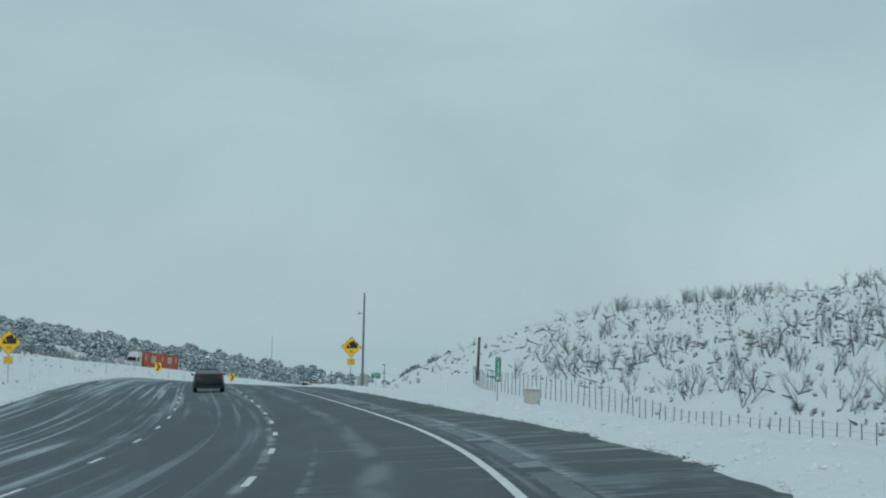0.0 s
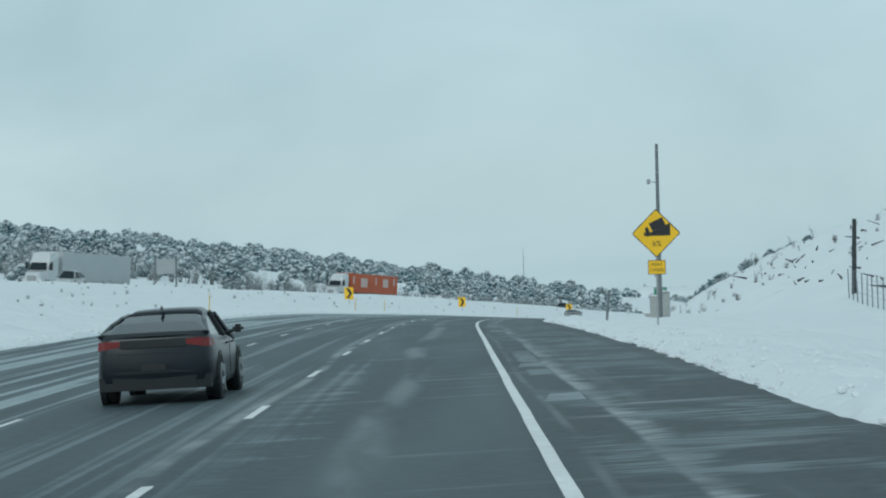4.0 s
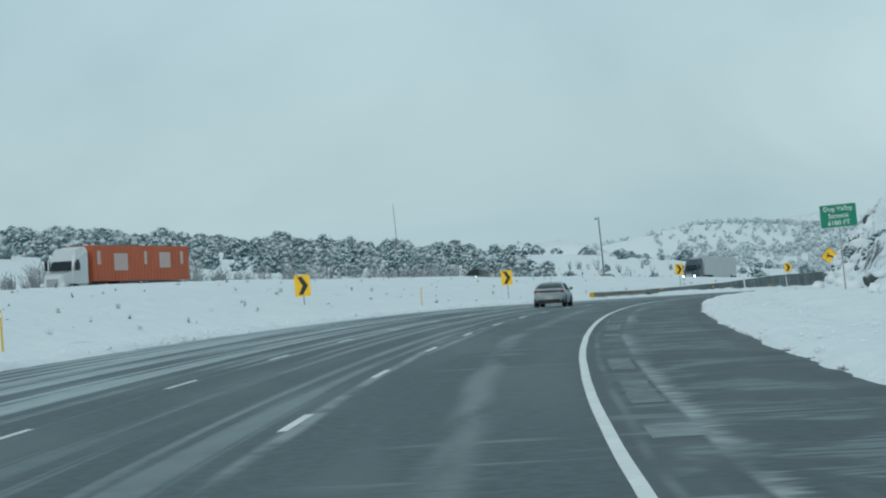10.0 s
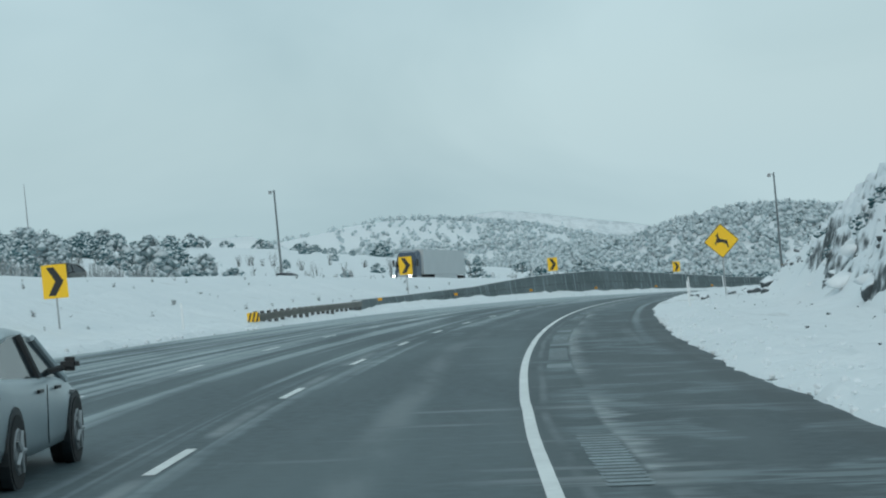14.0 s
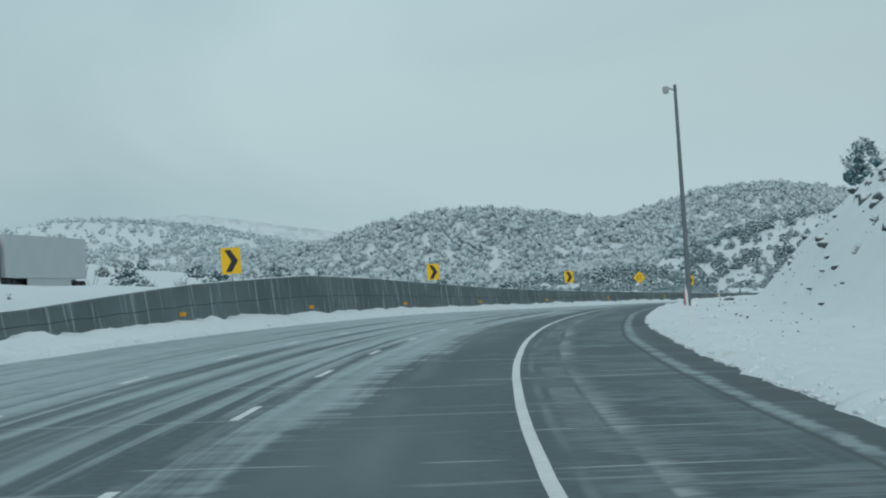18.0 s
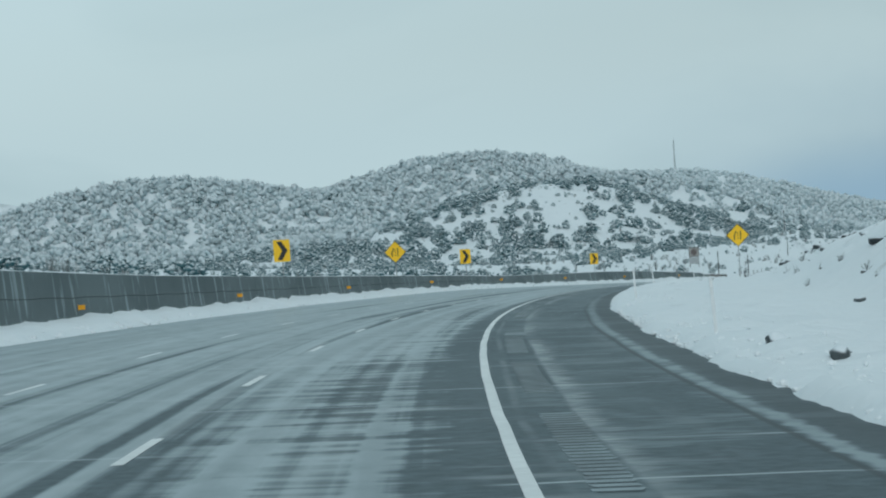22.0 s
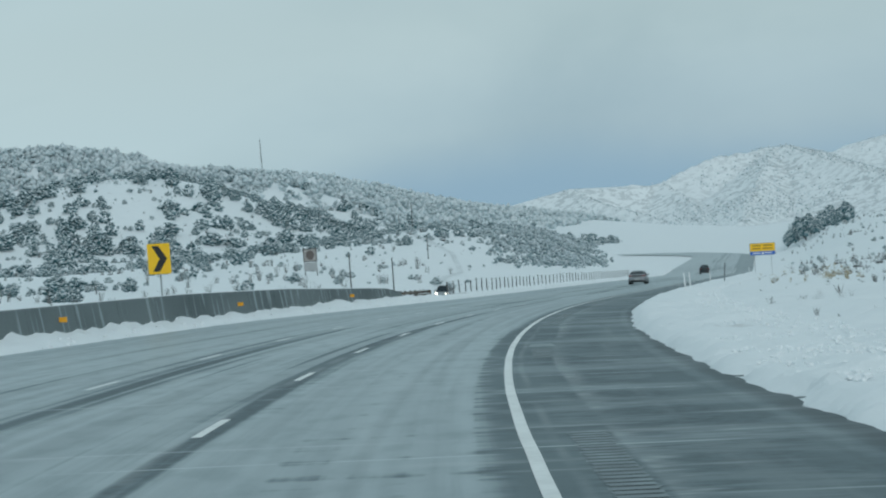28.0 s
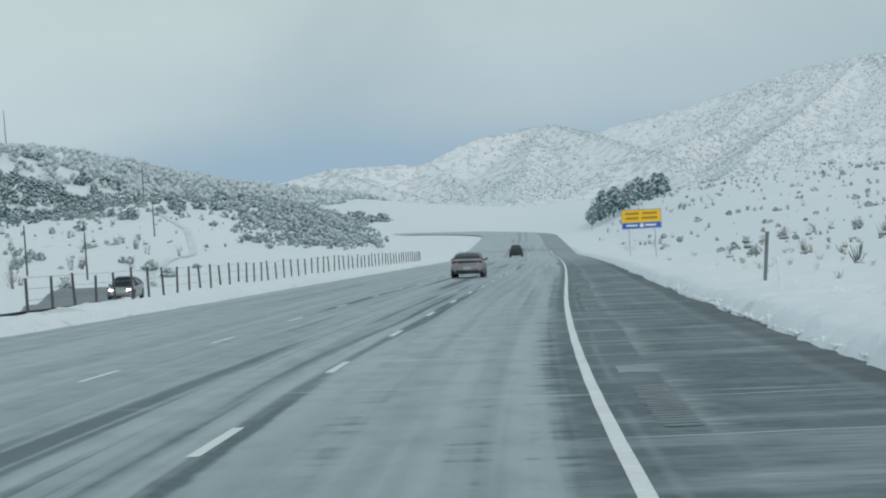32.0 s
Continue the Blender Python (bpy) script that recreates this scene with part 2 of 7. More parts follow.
def road_material():
    """Asphalt in the road's own measure (u across, s along): dry wheel tracks, grey slush film with painted sky sheen,
    salt streaks, joints.
    """
    m = bpy.data.materials.new("slushy_asphalt"); m.use_nodes = True
    n, l = nodes_of(m); p = n["Principled BSDF"]
    uv = n.new("ShaderNodeUVMap"); uv.uv_map = "road"
    sep = n.new("ShaderNodeSeparateXYZ"); l.new(uv.outputs[0], sep.inputs[0]); U, S = sep.outputs[0], sep.outputs[1]
    grain = n_noise(m, uv.outputs[0], 5.0, 8.0)
    patch = n_noise(m, uv.outputs[0], 1.0, 4.0, 0.4, (0.5, 0.06, 1))
    base = n_mix(m, n_range(m, grain, 0.3, 0.7), (0.025, 0.042, 0.049), (0.05, 0.076, 0.086))
    base = n_mix(m, n_range(m, patch, 0.4, 0.7), base, (0.063, 0.09, 0.098))
    dry = n.new("ShaderNodeVectorMath"); dry.operation = "SCALE"; l.new(base, dry.inputs[0]); l.new(n_math(m, "MULTIPLY", n_math(m, "ADD", n_range(m, S, 60, 230, 0.95, 1.26), n_range(m, S, 250, 1000, 0.0, 0.46)), n_math(m, "MAXIMUM", n_range(m, U, 0.5, 0.9, 1.0, 0.78), n_range(m, S, 340, 480, 0.0, 1.0))), dry.inputs["Scale"]); base = dry.outputs[0]
    # grey film of slush and spray on the running lanes, its colour also paled for the sky mirrored in the wet, thicker
    # further down the grade, ragged where wind combs it across
    comb = n_noise(m, uv.outputs[0], 1.0, 5.0, 0.2, (0.22, 1.6, 1)); slow = n_noise(m, uv.outputs[0], 1.0, 4.0, 0.6, (0.25, 0.03, 1))
    streak = n_noise(m, uv.outputs[0], 1.0, 6.0, 0.5, (1.3, 0.012, 1)); fine = n_noise(m, uv.outputs[0], 1.0, 5.0, 0.3, (3.2, 0.014, 1))
    uw = n_math(m, "ADD", U, n_math(m, "MULTIPLY_ADD", n_noise(m, uv.outputs[0], 1.0, 2.0, 0.0, (0.02, 0.02, 1)), 1.2, -0.6))
    edge = n_math(m, "SUBTRACT", uw, n_range(m, S, 420, 760, 0.0, 2.5))
    edge = n_math(m, "ADD", edge, n_math(m, "MULTIPLY_ADD", n_noise(m, uv.outputs[0], 1.0, 4.0, 0.3, (0.15, 0.8, 1)), 1.7, -0.85))
    prof = n_range(m, edge, -2.5, -0.5, 1.0, 0.0)
    for c, w, d in ((-2.75, 0.16, 0.24), (-3.3, 0.12, 0.15), (-4.35, 0.45, 0.2), (-5.9, 0.45, 0.17), (-6.6, 0.15, 0.15), (-8.1, 0.45, 0.16), (-9.7, 0.45, 0.12)):
        du = n_math(m, "ABSOLUTE", n_math(m, "SUBTRACT", uw, c)); prof = n_math(m, "SUBTRACT", prof, n_math(m, "MULTIPLY", n_range(m, du, w * 0.4, w * 1.5, d, 0), n_range(m, S, 560, 700, 1.0, 1.7)))
    amount = n_math(m, "ADD", n_math(m, "ADD", n_range(m, S, 380, 660, 0.0, 0.5), n_range(m, S, 60, 260, 0.0, 0.1)), -0.72)
    lefty = n_math(m, "MULTIPLY", n_range(m, U, -11.5, -3.4, 0.62, 0.0), n_math(m, "MULTIPLY", n_range(m, S, 380, 520, 0.25, 0.6), n_range(m, S, 70, 190, 0.1, 1.0)))
    k = n_math(m, "ADD", prof, n_math(m, "ADD", amount, lefty))
    k = n_math(m, "ADD", k, n_math(m, "MULTIPLY", n_math(m, "MULTIPLY_ADD", comb, 0.9, -0.45), n_range(m, U, -3.0, -0.9, 0.25, 1.9)))
    k = n_math(m, "ADD", k, n_math(m, "MULTIPLY_ADD", streak, 1.9, -0.95))
    k = n_math(m, "ADD", k, n_math(m, "MULTIPLY_ADD", slow, 1.0, -0.5))
    k = n_math(m, "ADD", k, n_math(m, "MULTIPLY", n_math(m, "MULTIPLY", n_math(m, "MULTIPLY_ADD", fine, 2.3, -1.15), n_range(m, S, 340, 460, 1.0, 0.7)), n_range(m, U, -3.3, -2.3, 1.0, 0.45)))
    film = n_math(m, "MULTIPLY", n_range(m, k, 0.27, 0.72), n_range(m, U, 0.3, 0.75, 1, 0))
    film = n_math(m, "MULTIPLY", film, n_range(m, n_noise(m, uv.outputs[0], 2.0, 6.0, 0, (1, 0.3, 1)), 0.2, 0.6, 0.72, 1.0))
    film = n_math(m, "MULTIPLY", film, n_math(m, "MAXIMUM", n_range(m, S, 260, 560, 0.42, 1.0), n_range(m, U, -8.0, -3.6, 0.95, 0.0)))
    # pale salt and blown snow: lengthwise on the shoulder, and wisps across
    sh = n_range(m, U, 0.9, 1.3)
    l1 = n_noise(m, uv.outputs[0], 1.0, 6.0, 0.15, (1.5, 0.03, 1)); wob = n_noise(m, uv.outputs[0], 1.0, 3.0, 0.0, (0.3, 0.25, 1))
    along = n_math(m, "MULTIPLY", n_range(m, n_math(m, "ADD", l1, n_math(m, "MULTIPLY", wob, 0.35)), 0.74, 0.9), sh)
    c1 = n_noise(m, uv.outputs[0], 1.0, 5.0, 0.25, (0.16, 1.15, 1)); c2 = n_noise(m, uv.outputs[0], 1.0, 2.0, 0.0, (0.4, 0.09, 1))
    across = n_math(m, "MULTIPLY", n_range(m, c1, 0.56, 0.72), n_range(m, c2, 0.42, 0.62))
    across = n_math(m, "MULTIPLY", across, n_range(m, U, -2.6, -0.4, 0.0, 1.0))
    salt = n_math(m, "MINIMUM", n_math(m, "ADD", n_math(m, "MULTIPLY", along, 0.16), n_math(m, "MULTIPLY", across, 0.62)), 0.85)
    early = n_math(m, "MAXIMUM", n_range(m, S, 330, 520, 0.75, 0.8), n_range(m, S, 60, 130, 1.1, 0.0))
    # crisp pale trails left beside the lane lines by tyres
    t1 = n_noise(m, uv.outputs[0], 1.0, 3.0, 0.0, (0.05, 0.03, 1))
    du = n_math(m, "ABSOLUTE", n_math(m, "SUBTRACT", n_math(m, "ADD", U, n_math(m, "MULTIPLY", t1, 1.1)), -2.35))
    us = n_math(m, "ADD", U, n_math(m, "MULTIPLY_ADD", n_noise(m, uv.outputs[0], 1.0, 2.0, 0.0, (0.05, 0.045, 1)), 0.5, -0.25))
    # slush thrown out of the rumble strip: sharp on its side, ragged towards the bank
    rag = n_math(m, "ADD", us, n_math(m, "MULTIPLY_ADD", n_noise(m, uv.outputs[0], 1.0, 5.0, 0.2, (0.3, 4.5, 1)), 1.0, -0.5))
    rag = n_math(m, "MULTIPLY", n_range(m, us, 1.74, 1.84), n_range(m, rag, 1.85, 2.15, 1, 0))
    rag = n_math(m, "MULTIPLY", rag, n_range(m, n_noise(m, uv.outputs[0], 1.0, 3.0, 0.0, (0.2, 0.16, 1)), 0.38, 0.54, 0.15, 1.0))
    rag = n_math(m, "MULTIPLY", rag, n_range(m, n_noise(m, uv.outputs[0], 1.0, 7.0, 0.3, (1.2, 2.4, 1)), 0.36, 0.6, 0.25, 0.9))
    hair = n_math(m, "MULTIPLY", n_range(m, n_math(m, "ABSOLUTE", n_math(m, "SUBTRACT", us, 1.16)), 0.01, 0.09, 0.25, 0), n_range(m, n_noise(m, uv.outputs[0], 1.0, 5.0, 0.2, (0.8, 0.2, 1)), 0.36, 0.6))
    salt = n_math(m, "MAXIMUM", salt, n_math(m, "MAXIMUM", n_math(m, "MULTIPLY", rag, n_range(m, S, 600, 720, 1.0, 0.7)), hair))
    trail = n_math(m, "MULTIPLY", n_range(m, du, 0.03, 0.16, 1, 0), n_range(m, n_noise(m, uv.outputs[0], 1.0, 4.0, 0.0, (0.2, 0.3, 1)), 0.35, 0.6))
    du2 = n_math(m, "ABSOLUTE", n_math(m, "ADD", n_math(m, "ADD", U, n_math(m, "MULTIPLY", t1, 1.4)), 0.2))
    mid = n_math(m, "MULTIPLY", n_range(m, du2, 0.05, 0.4, 0.55, 0), n_range(m, n_noise(m, uv.outputs[0], 1.0, 5.0, 0.3, (0.9, 0.12, 1)), 0.34, 0.62))
    # a dark transverse joint every 15 m or so
    wobs = n_math(m, "ADD", S, n_math(m, "MULTIPLY", n_noise(m, uv.outputs[0], 1.0, 2.0, 0, (0.12, 0.02, 1)), 1.6))
    fr = n_math(m, "ABSOLUTE", n_math(m, "SUBTRACT", n_math(m, "FRACT", n_math(m, "DIVIDE", wobs, 14.0)), 0.5))
    joint = n_range(m, fr, 0.0006, 0.003, 0.55, 0)
    col = n_mix(m, film, base, n_mix(m, n_range(m, n_noise(m, uv.outputs[0], 1.0, 6.0, 0.4, (2.2, 0.02, 1)), 0.35, 0.65), (0.18, 0.24, 0.26), (0.29, 0.365, 0.385)))
    col = n_mix(m, n_math(m, "MAXIMUM", n_math(m, "MULTIPLY", salt, early), n_math(m, "MULTIPLY", n_math(m, "MAXIMUM", trail, mid), n_range(m, S, 320, 450, 0.5, 0.22))), col, (0.46, 0.5, 0.51))
    col = n_mix(m, n_math(m, "MULTIPLY", joint, n_math(m, "MAXIMUM", n_range(m, S, 380, 480, 1, 0), n_range(m, U, 0.7, 0.9, 0, 0.9))), col, (0.02, 0.024, 0.027))
    fr2 = n_math(m, "ABSOLUTE", n_math(m, "SUBTRACT", n_math(m, "FRACT", n_math(m, "DIVIDE", n_math(m, "ADD", wobs, n_math(m, "MULTIPLY", comb, 1.2)), 9.0)), 0.5))
    wisp = n_math(m, "MULTIPLY", n_math(m, "MULTIPLY", n_range(m, fr2, 0.002, 0.02, 0.75, 0), n_range(m, S, 400, 520)), n_range(m, n_noise(m, uv.outputs[0], 1.0, 3.0, 0.0, (0.35, 0.4, 1)), 0.42, 0.6))
    col = n_mix(m, wisp, col, (0.42, 0.47, 0.49))
    # snow caught in the transverse joints of the near lane
    white = n_math(m, "MULTIPLY", n_range(m, fr, 0.0008, 0.0042, 0.85, 0), n_math(m, "MULTIPLY", n_range(m, S, 400, 470), n_range(m, n_noise(m, uv.outputs[0], 1.0, 2.0, 0.0, (0.4, 0.07, 1)), 0.4, 0.5)))
    white = n_math(m, "MULTIPLY", white, n_math(m, "MULTIPLY", n_range(m, U, -4.2, -2.6), n_range(m, U, 0.2, 0.75, 1, 0)))
    col = n_mix(m, white, col, (0.5, 0.56, 0.58))
    # large worn patches and damp stretches of the shoulder
    blot = n_math(m, "MULTIPLY", n_range(m, n_noise(m, uv.outputs[0], 1.0, 8.0, 0.5, (0.42, 0.4, 1)), 0.47, 0.56, 0.0, 0.85), n_range(m, U, 1.0, 1.5))
    blot = n_math(m, "MULTIPLY", blot, n_range(m, n_noise(m, uv.outputs[0], 1.0, 7.0, 0.2, (1.1, 5.5, 1)), 0.4, 0.58))
    col = n_mix(m, blot, col, (0.15, 0.195, 0.208))
    # snow-filled cracks straight across the shoulder, and the wet margin under the bank
    fr3 = n_math(m, "ABSOLUTE", n_math(m, "SUBTRACT", n_math(m, "FRACT", n_math(m, "DIVIDE", n_math(m, "ADD", S, n_math(m, "MULTIPLY", n_noise(m, uv.outputs[0], 1.0, 3.0, 0.0, (0.12, 0.06, 1)), 1.6)), 4.7)), 0.5))
    crack = n_math(m, "MULTIPLY", n_range(m, fr3, 0.004, 0.016, 0.85, 0), n_range(m, n_noise(m, uv.outputs[0], 1.0, 3.0, 0.0, (0.2, 0.21, 1)), 0.5, 0.58))
    crack = n_math(m, "MULTIPLY", crack, n_math(m, "MULTIPLY", n_range(m, U, 0.4, 0.9), n_range(m, U, 3.0, 4.2, 1, 0)))
    col = n_mix(m, n_math(m, "MULTIPLY", crack, n_range(m, S, 380, 500, 0.25, 1.0)), col, (0.46, 0.52, 0.54))
    veil = n_math(m, "MULTIPLY", n_range(m, n_noise(m, uv.outputs[0], 1.0, 5.0, 0.2, (0.12, 0.42, 1)), 0.5, 0.66, 0.0, 0.5), n_math(m, "MULTIPLY", n_range(m, U, 0.3, 0.9), n_range(m, S, 560, 800)))
    veil = n_math(m, "MULTIPLY", veil, n_range(m, n_noise(m, uv.outputs[0], 1.0, 6.0, 0.0, (2.5, 5.0, 1)), 0.3, 0.6, 0.45, 1.0))
    col = n_mix(m, veil, col, (0.33, 0.39, 0.41))
    col = n_mix(m, n_math(m, "MULTIPLY", n_range(m, U, 3.75, 4.15), 0.5), col, (0.03, 0.042, 0.047))
    ul = n_math(m, "ADD", U, n_math(m, "MULTIPLY", t1, 0.5)); ragged = n_math(m, "ADD", ul, n_math(m, "MULTIPLY_ADD", n_noise(m, uv.outputs[0], 1.0, 5.0, 0.2, (0.6, 2.2, 1)), 0.3, -0.15))
    seam = n_math(m, "MULTIPLY", n_range(m, n_math(m, "ABSOLUTE", n_math(m, "SUBTRACT", ul, 3.86)), 0.015, 0.07, 0.75, 0), n_math(m, "MULTIPLY", n_range(m, S, 400, 470), n_range(m, S, 590, 680, 1.0, 0.1)))
    col = n_mix(m, seam, col, (0.026, 0.036, 0.04))
    lip = n_math(m, "MULTIPLY", n_range(m, n_math(m, "ABSOLUTE", n_math(m, "SUBTRACT", ragged, 4.06)), 0.05, 0.17, 0.75, 0), n_range(m, n_noise(m, uv.outputs[0], 1.0, 6.0, 0.2, (1.2, 0.9, 1)), 0.3, 0.58, 0.1, 1.0))
    col = n_mix(m, n_math(m, "MULTIPLY", n_math(m, "MULTIPLY", lip, n_range(m, S, 400, 470)), n_range(m, S, 590, 680, 1.0, 0.2)), col, (0.33, 0.4, 0.42))
    # hazy white of spray and snow further down the grade, mixed into the road's colour
    col = n_mix(m, n_range(m, S, 960, 1130, 0.0, 0.62), col, (0.36, 0.42, 0.44))
    l.new(col, p.inputs["Base Color"])
    rough = n_math(m, "SUBTRACT", 0.62, n_math(m, "MULTIPLY", film, 0.26)); l.new(rough, p.inputs["Roughness"])
    p.inputs["Specular IOR Level"].default_value = 0.42
    bp = n.new("ShaderNodeBump"); bp.inputs["Strength"].default_value, bp.inputs["Distance"].default_value = 0.35, 0.01
    l.new(n_noise(m, uv.outputs[0], 22.0, 4.0), bp.inputs["Height"]); l.new(bp.outputs[0], p.inputs["Normal"])
    return m
ROADMAT = road_material()
def snowy(name, color, snow_at, soft=0.25, scale=1.5, rough=0.85, grain=0.3, snow=(0.72, 0.77, 0.8), vary=0.7, lie=1.0, drift=1.1, clump=0.0, rag=0.0):
    """A surface with snow lying on what faces up; some clumps carry more than others."""
    m = bpy.data.materials.new(name); m.use_nodes = True
    n, l = nodes_of(m); p = n["Principled BSDF"]; p.inputs["Roughness"].default_value = rough
    p.inputs["Specular IOR Level"].default_value = 0.25
    g = n.new("ShaderNodeNewGeometry"); sep = n.new("ShaderNodeSeparateXYZ"); l.new(g.outputs["Normal"], sep.inputs[0])
    pos = g.outputs["Position"]
    ns = n_noise(m, pos, scale, 4.0)
    load = n_math(m, "MULTIPLY_ADD", g.outputs["Random Per Island"], clump, -clump / 2)
    f = n_range(m, n_math(m, "ADD", load, n_math(m, "MULTIPLY_ADD", sep.outputs[2], lie, n_math(m, "MULTIPLY_ADD", ns, drift, -drift / 2))), snow_at - soft, snow_at + soft)
    tone = n_math(m, "ADD", 1 - grain, n_math(m, "MULTIPLY", n_noise(m, pos, scale * 2.3, 3.0), grain * 2))
    ri = n_math(m, "ADD", 1 - vary / 2, n_math(m, "MULTIPLY", g.outputs["Random Per Island"], vary))
    v = n.new("ShaderNodeVectorMath"); v.operation = "SCALE"; v.inputs[0].default_value = color; l.new(n_math(m, "MULTIPLY", tone, ri), v.inputs["Scale"])
    l.new(n_mix(m, f, v.outputs[0], snow), p.inputs["Base Color"])
    if rag:
        bp = n.new("ShaderNodeBump"); bp.inputs["Strength"].default_value, bp.inputs["Distance"].default_value = 1.0, rag
        l.new(n_noise(m, pos, 1.1 / rag, 5.0), bp.inputs["Height"]); l.new(bp.outputs[0], p.inputs["Normal"])
    return m
JUNIPER = snowy("snowy_juniper", (0.08, 0.185, 0.208), 0.24, 0.25, 2.2, snow=(0.66, 0.725, 0.75), vary=0.5, lie=.7, drift=1.9, clump=.6, rag=.35)
FROSTED = snowy("frosted_juniper", (0.24, 0.33, 0.35), 0.14, 0.3, 1.5, snow=(0.64, 0.705, 0.73), vary=0.5, lie=.6, drift=1.8, clump=.6, rag=.4)
GREYTREE = snowy("rimed_grey_bark", (0.2, 0.225, 0.23), 0.45, 0.5, 1.2)
# frosted far trees; distance haze is mixed into their paler, bluer colour
FARWOOD = snowy("haze_paled_frosty_woods", (0.42, 0.535, 0.57), 0.06, 0.6, 0.16, snow=(0.68, 0.745, 0.77), vary=.5, lie=.45, drift=1.7, clump=.6, rag=.5)
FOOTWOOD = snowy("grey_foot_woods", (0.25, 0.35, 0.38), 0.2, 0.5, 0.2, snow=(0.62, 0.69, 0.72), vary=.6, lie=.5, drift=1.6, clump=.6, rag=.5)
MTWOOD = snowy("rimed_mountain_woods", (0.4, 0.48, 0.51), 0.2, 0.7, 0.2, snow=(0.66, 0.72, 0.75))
BARE = snowy("burnt_bark", (0.05, 0.058, 0.062), 0.85, 0.2, 3.0)
TWIG = snowy("rimed_twigs", (0.12, 0.137, 0.143), 0.7, 0.3, 3.0)
BRUSH = snowy("grey_brush", (0.15, 0.165, 0.165), 0.55, 0.3, 3.0)
ROCK = snowy("dark_volcanic_rock", (0.062, 0.075, 0.08), 0.46, 0.2, 1.9, grain=0.5)
def ground_material():
    """Snow with drifts and, far off, a dusting of brush that shows through."""
    m = bpy.data.materials.new("snow_cover"); m.use_nodes = True
    n, l = nodes_of(m); p = n["Principled BSDF"]; p.inputs["Roughness"].default_value = 0.65; p.inputs["Specular IOR Level"].default_value = 0.25
    g = n.new("ShaderNodeNewGeometry"); pos = g.outputs["Position"]
    tuft = n_range(m, n_noise(m, pos, 0.35, 5.0), 0.66, 0.72)
    field = n_range(m, n_noise(m, pos, 0.02, 3.0), 0.42, 0.62)
    sep = n.new("ShaderNodeSeparateXYZ"); l.new(pos, sep.inputs[0])
    dist = n_math(m, "ADD", sep.outputs[0], sep.outputs[1])
    mt = n_range(m, dist, 4200, 5200)
    speck = n_range(m, n_noise(m, pos, 0.07, 6.0, 0.6, (1, 1, 0.4)), 0.46, 0.6); fold = n_range(m, n_noise(m, pos, 0.004, 5.0, 0.8), 0.4, 0.65)
    mk = n_math(m, "MULTIPLY", n_math(m, "MULTIPLY", n_math(m, "MULTIPLY", mt, 0.45), speck), n_math(m, "MULTIPLY_ADD", fold, 0.45, 0.4))
    snow = n_mix(m, n_noise(m, pos, 0.3, 6.0), (0.73, 0.775, 0.8), (0.81, 0.845, 0.86))
    col = n_mix(m, n_math(m, "MULTIPLY", n_math(m, "MULTIPLY", tuft, field), 0.35), snow, (0.3, 0.29, 0.26))
    col = n_mix(m, mk, col, (0.14, 0.18, 0.2))
    l.new(col, p.inputs["Base Color"])
    bp = n.new("ShaderNodeBump"); bp.inputs["Strength"].default_value, bp.inputs["Distance"].default_value = 0.85, 0.15
    l.new(n_noise(m, pos, 1.7, 10.0, 0.3), bp.inputs["Height"]); l.new(bp.outputs[0], p.inputs["Normal"])
    return m
GROUNDMAT = ground_material()
def wall_material():
    m = bpy.data.materials.new("stained_concrete"); m.use_nodes = True
    n, l = nodes_of(m); p = n["Principled BSDF"]; p.inputs["Roughness"].default_value = 0.8
    uv = n.new("ShaderNodeUVMap"); uv.uv_map = "road"
    drip = n_noise(m, uv.outputs[0], 1.0, 4.0, 0.3, (0.28, 1.9, 1)); drip2 = n_noise(m, uv.outputs[0], 1.0, 3.0, 0.0, (0.5, 4.5, 1))
    big = n_noise(m, uv.outputs[0], 1.0, 4.0, 0.0, (0.3, 0.12, 1)); fine = n_noise(m, uv.outputs[0], 14.0, 5.0)
    col = n_mix(m, n_range(m, big, 0.3, 0.7), (0.09, 0.122, 0.128), (0.15, 0.19, 0.196))
    col = n_mix(m, n_math(m, "MULTIPLY", n_range(m, fine, 0.35, 0.7), 0.3), col, (0.1, 0.105, 0.107))
    col = n_mix(m, n_math(m, "MULTIPLY", n_range(m, drip, 0.57, 0.66), 0.6), col, (0.36, 0.43, 0.445))
    col = n_mix(m, n_math(m, "MULTIPLY", n_range(m, drip2, 0.6, 0.8), 0.2), col, (0.05, 0.062, 0.066))
    l.new(col, p.inputs["Base Color"])
    bp = n.new("ShaderNodeBump"); bp.inputs["Strength"].default_value, bp.inputs["Distance"].default_value = 0.4, 0.02
    l.new(fine, bp.inputs["Height"]); l.new(bp.outputs[0], p.inputs["Normal"])
    return m
WALLMAT = wall_material()
# ---- the lie of the land ----
def spline(nodes, q, first=-50.0, step=50.0):
    n = np.asarray(nodes, float); q = np.asarray(q, float)
    i = np.clip(((q - first) / step).astype(int), 1, len(n) - 3); u = np.clip((q - first) / step - i, -1, 2)
    a, b, c, d = n[i - 1], n[i], n[i + 1], n[i + 2]
    return b + 0.5 * u * (c - a + u * (2 * a - 5 * b + 4 * c - d + u * (3 * (b - c) + d - a)))
ST = np.arange(-50.0, 1150.5, 1.0)
_h = np.radians(spline(HEADING, ST)); _g = spline(GRADE, ST)
_d = np.stack([-np.sin(_h), np.cos(_h), _g], -1)
_p = np.concatenate([[[0, 0, 0]], np.cumsum((_d[1:] + _d[:-1]) / 2, 0)]); _p -= _p[50]
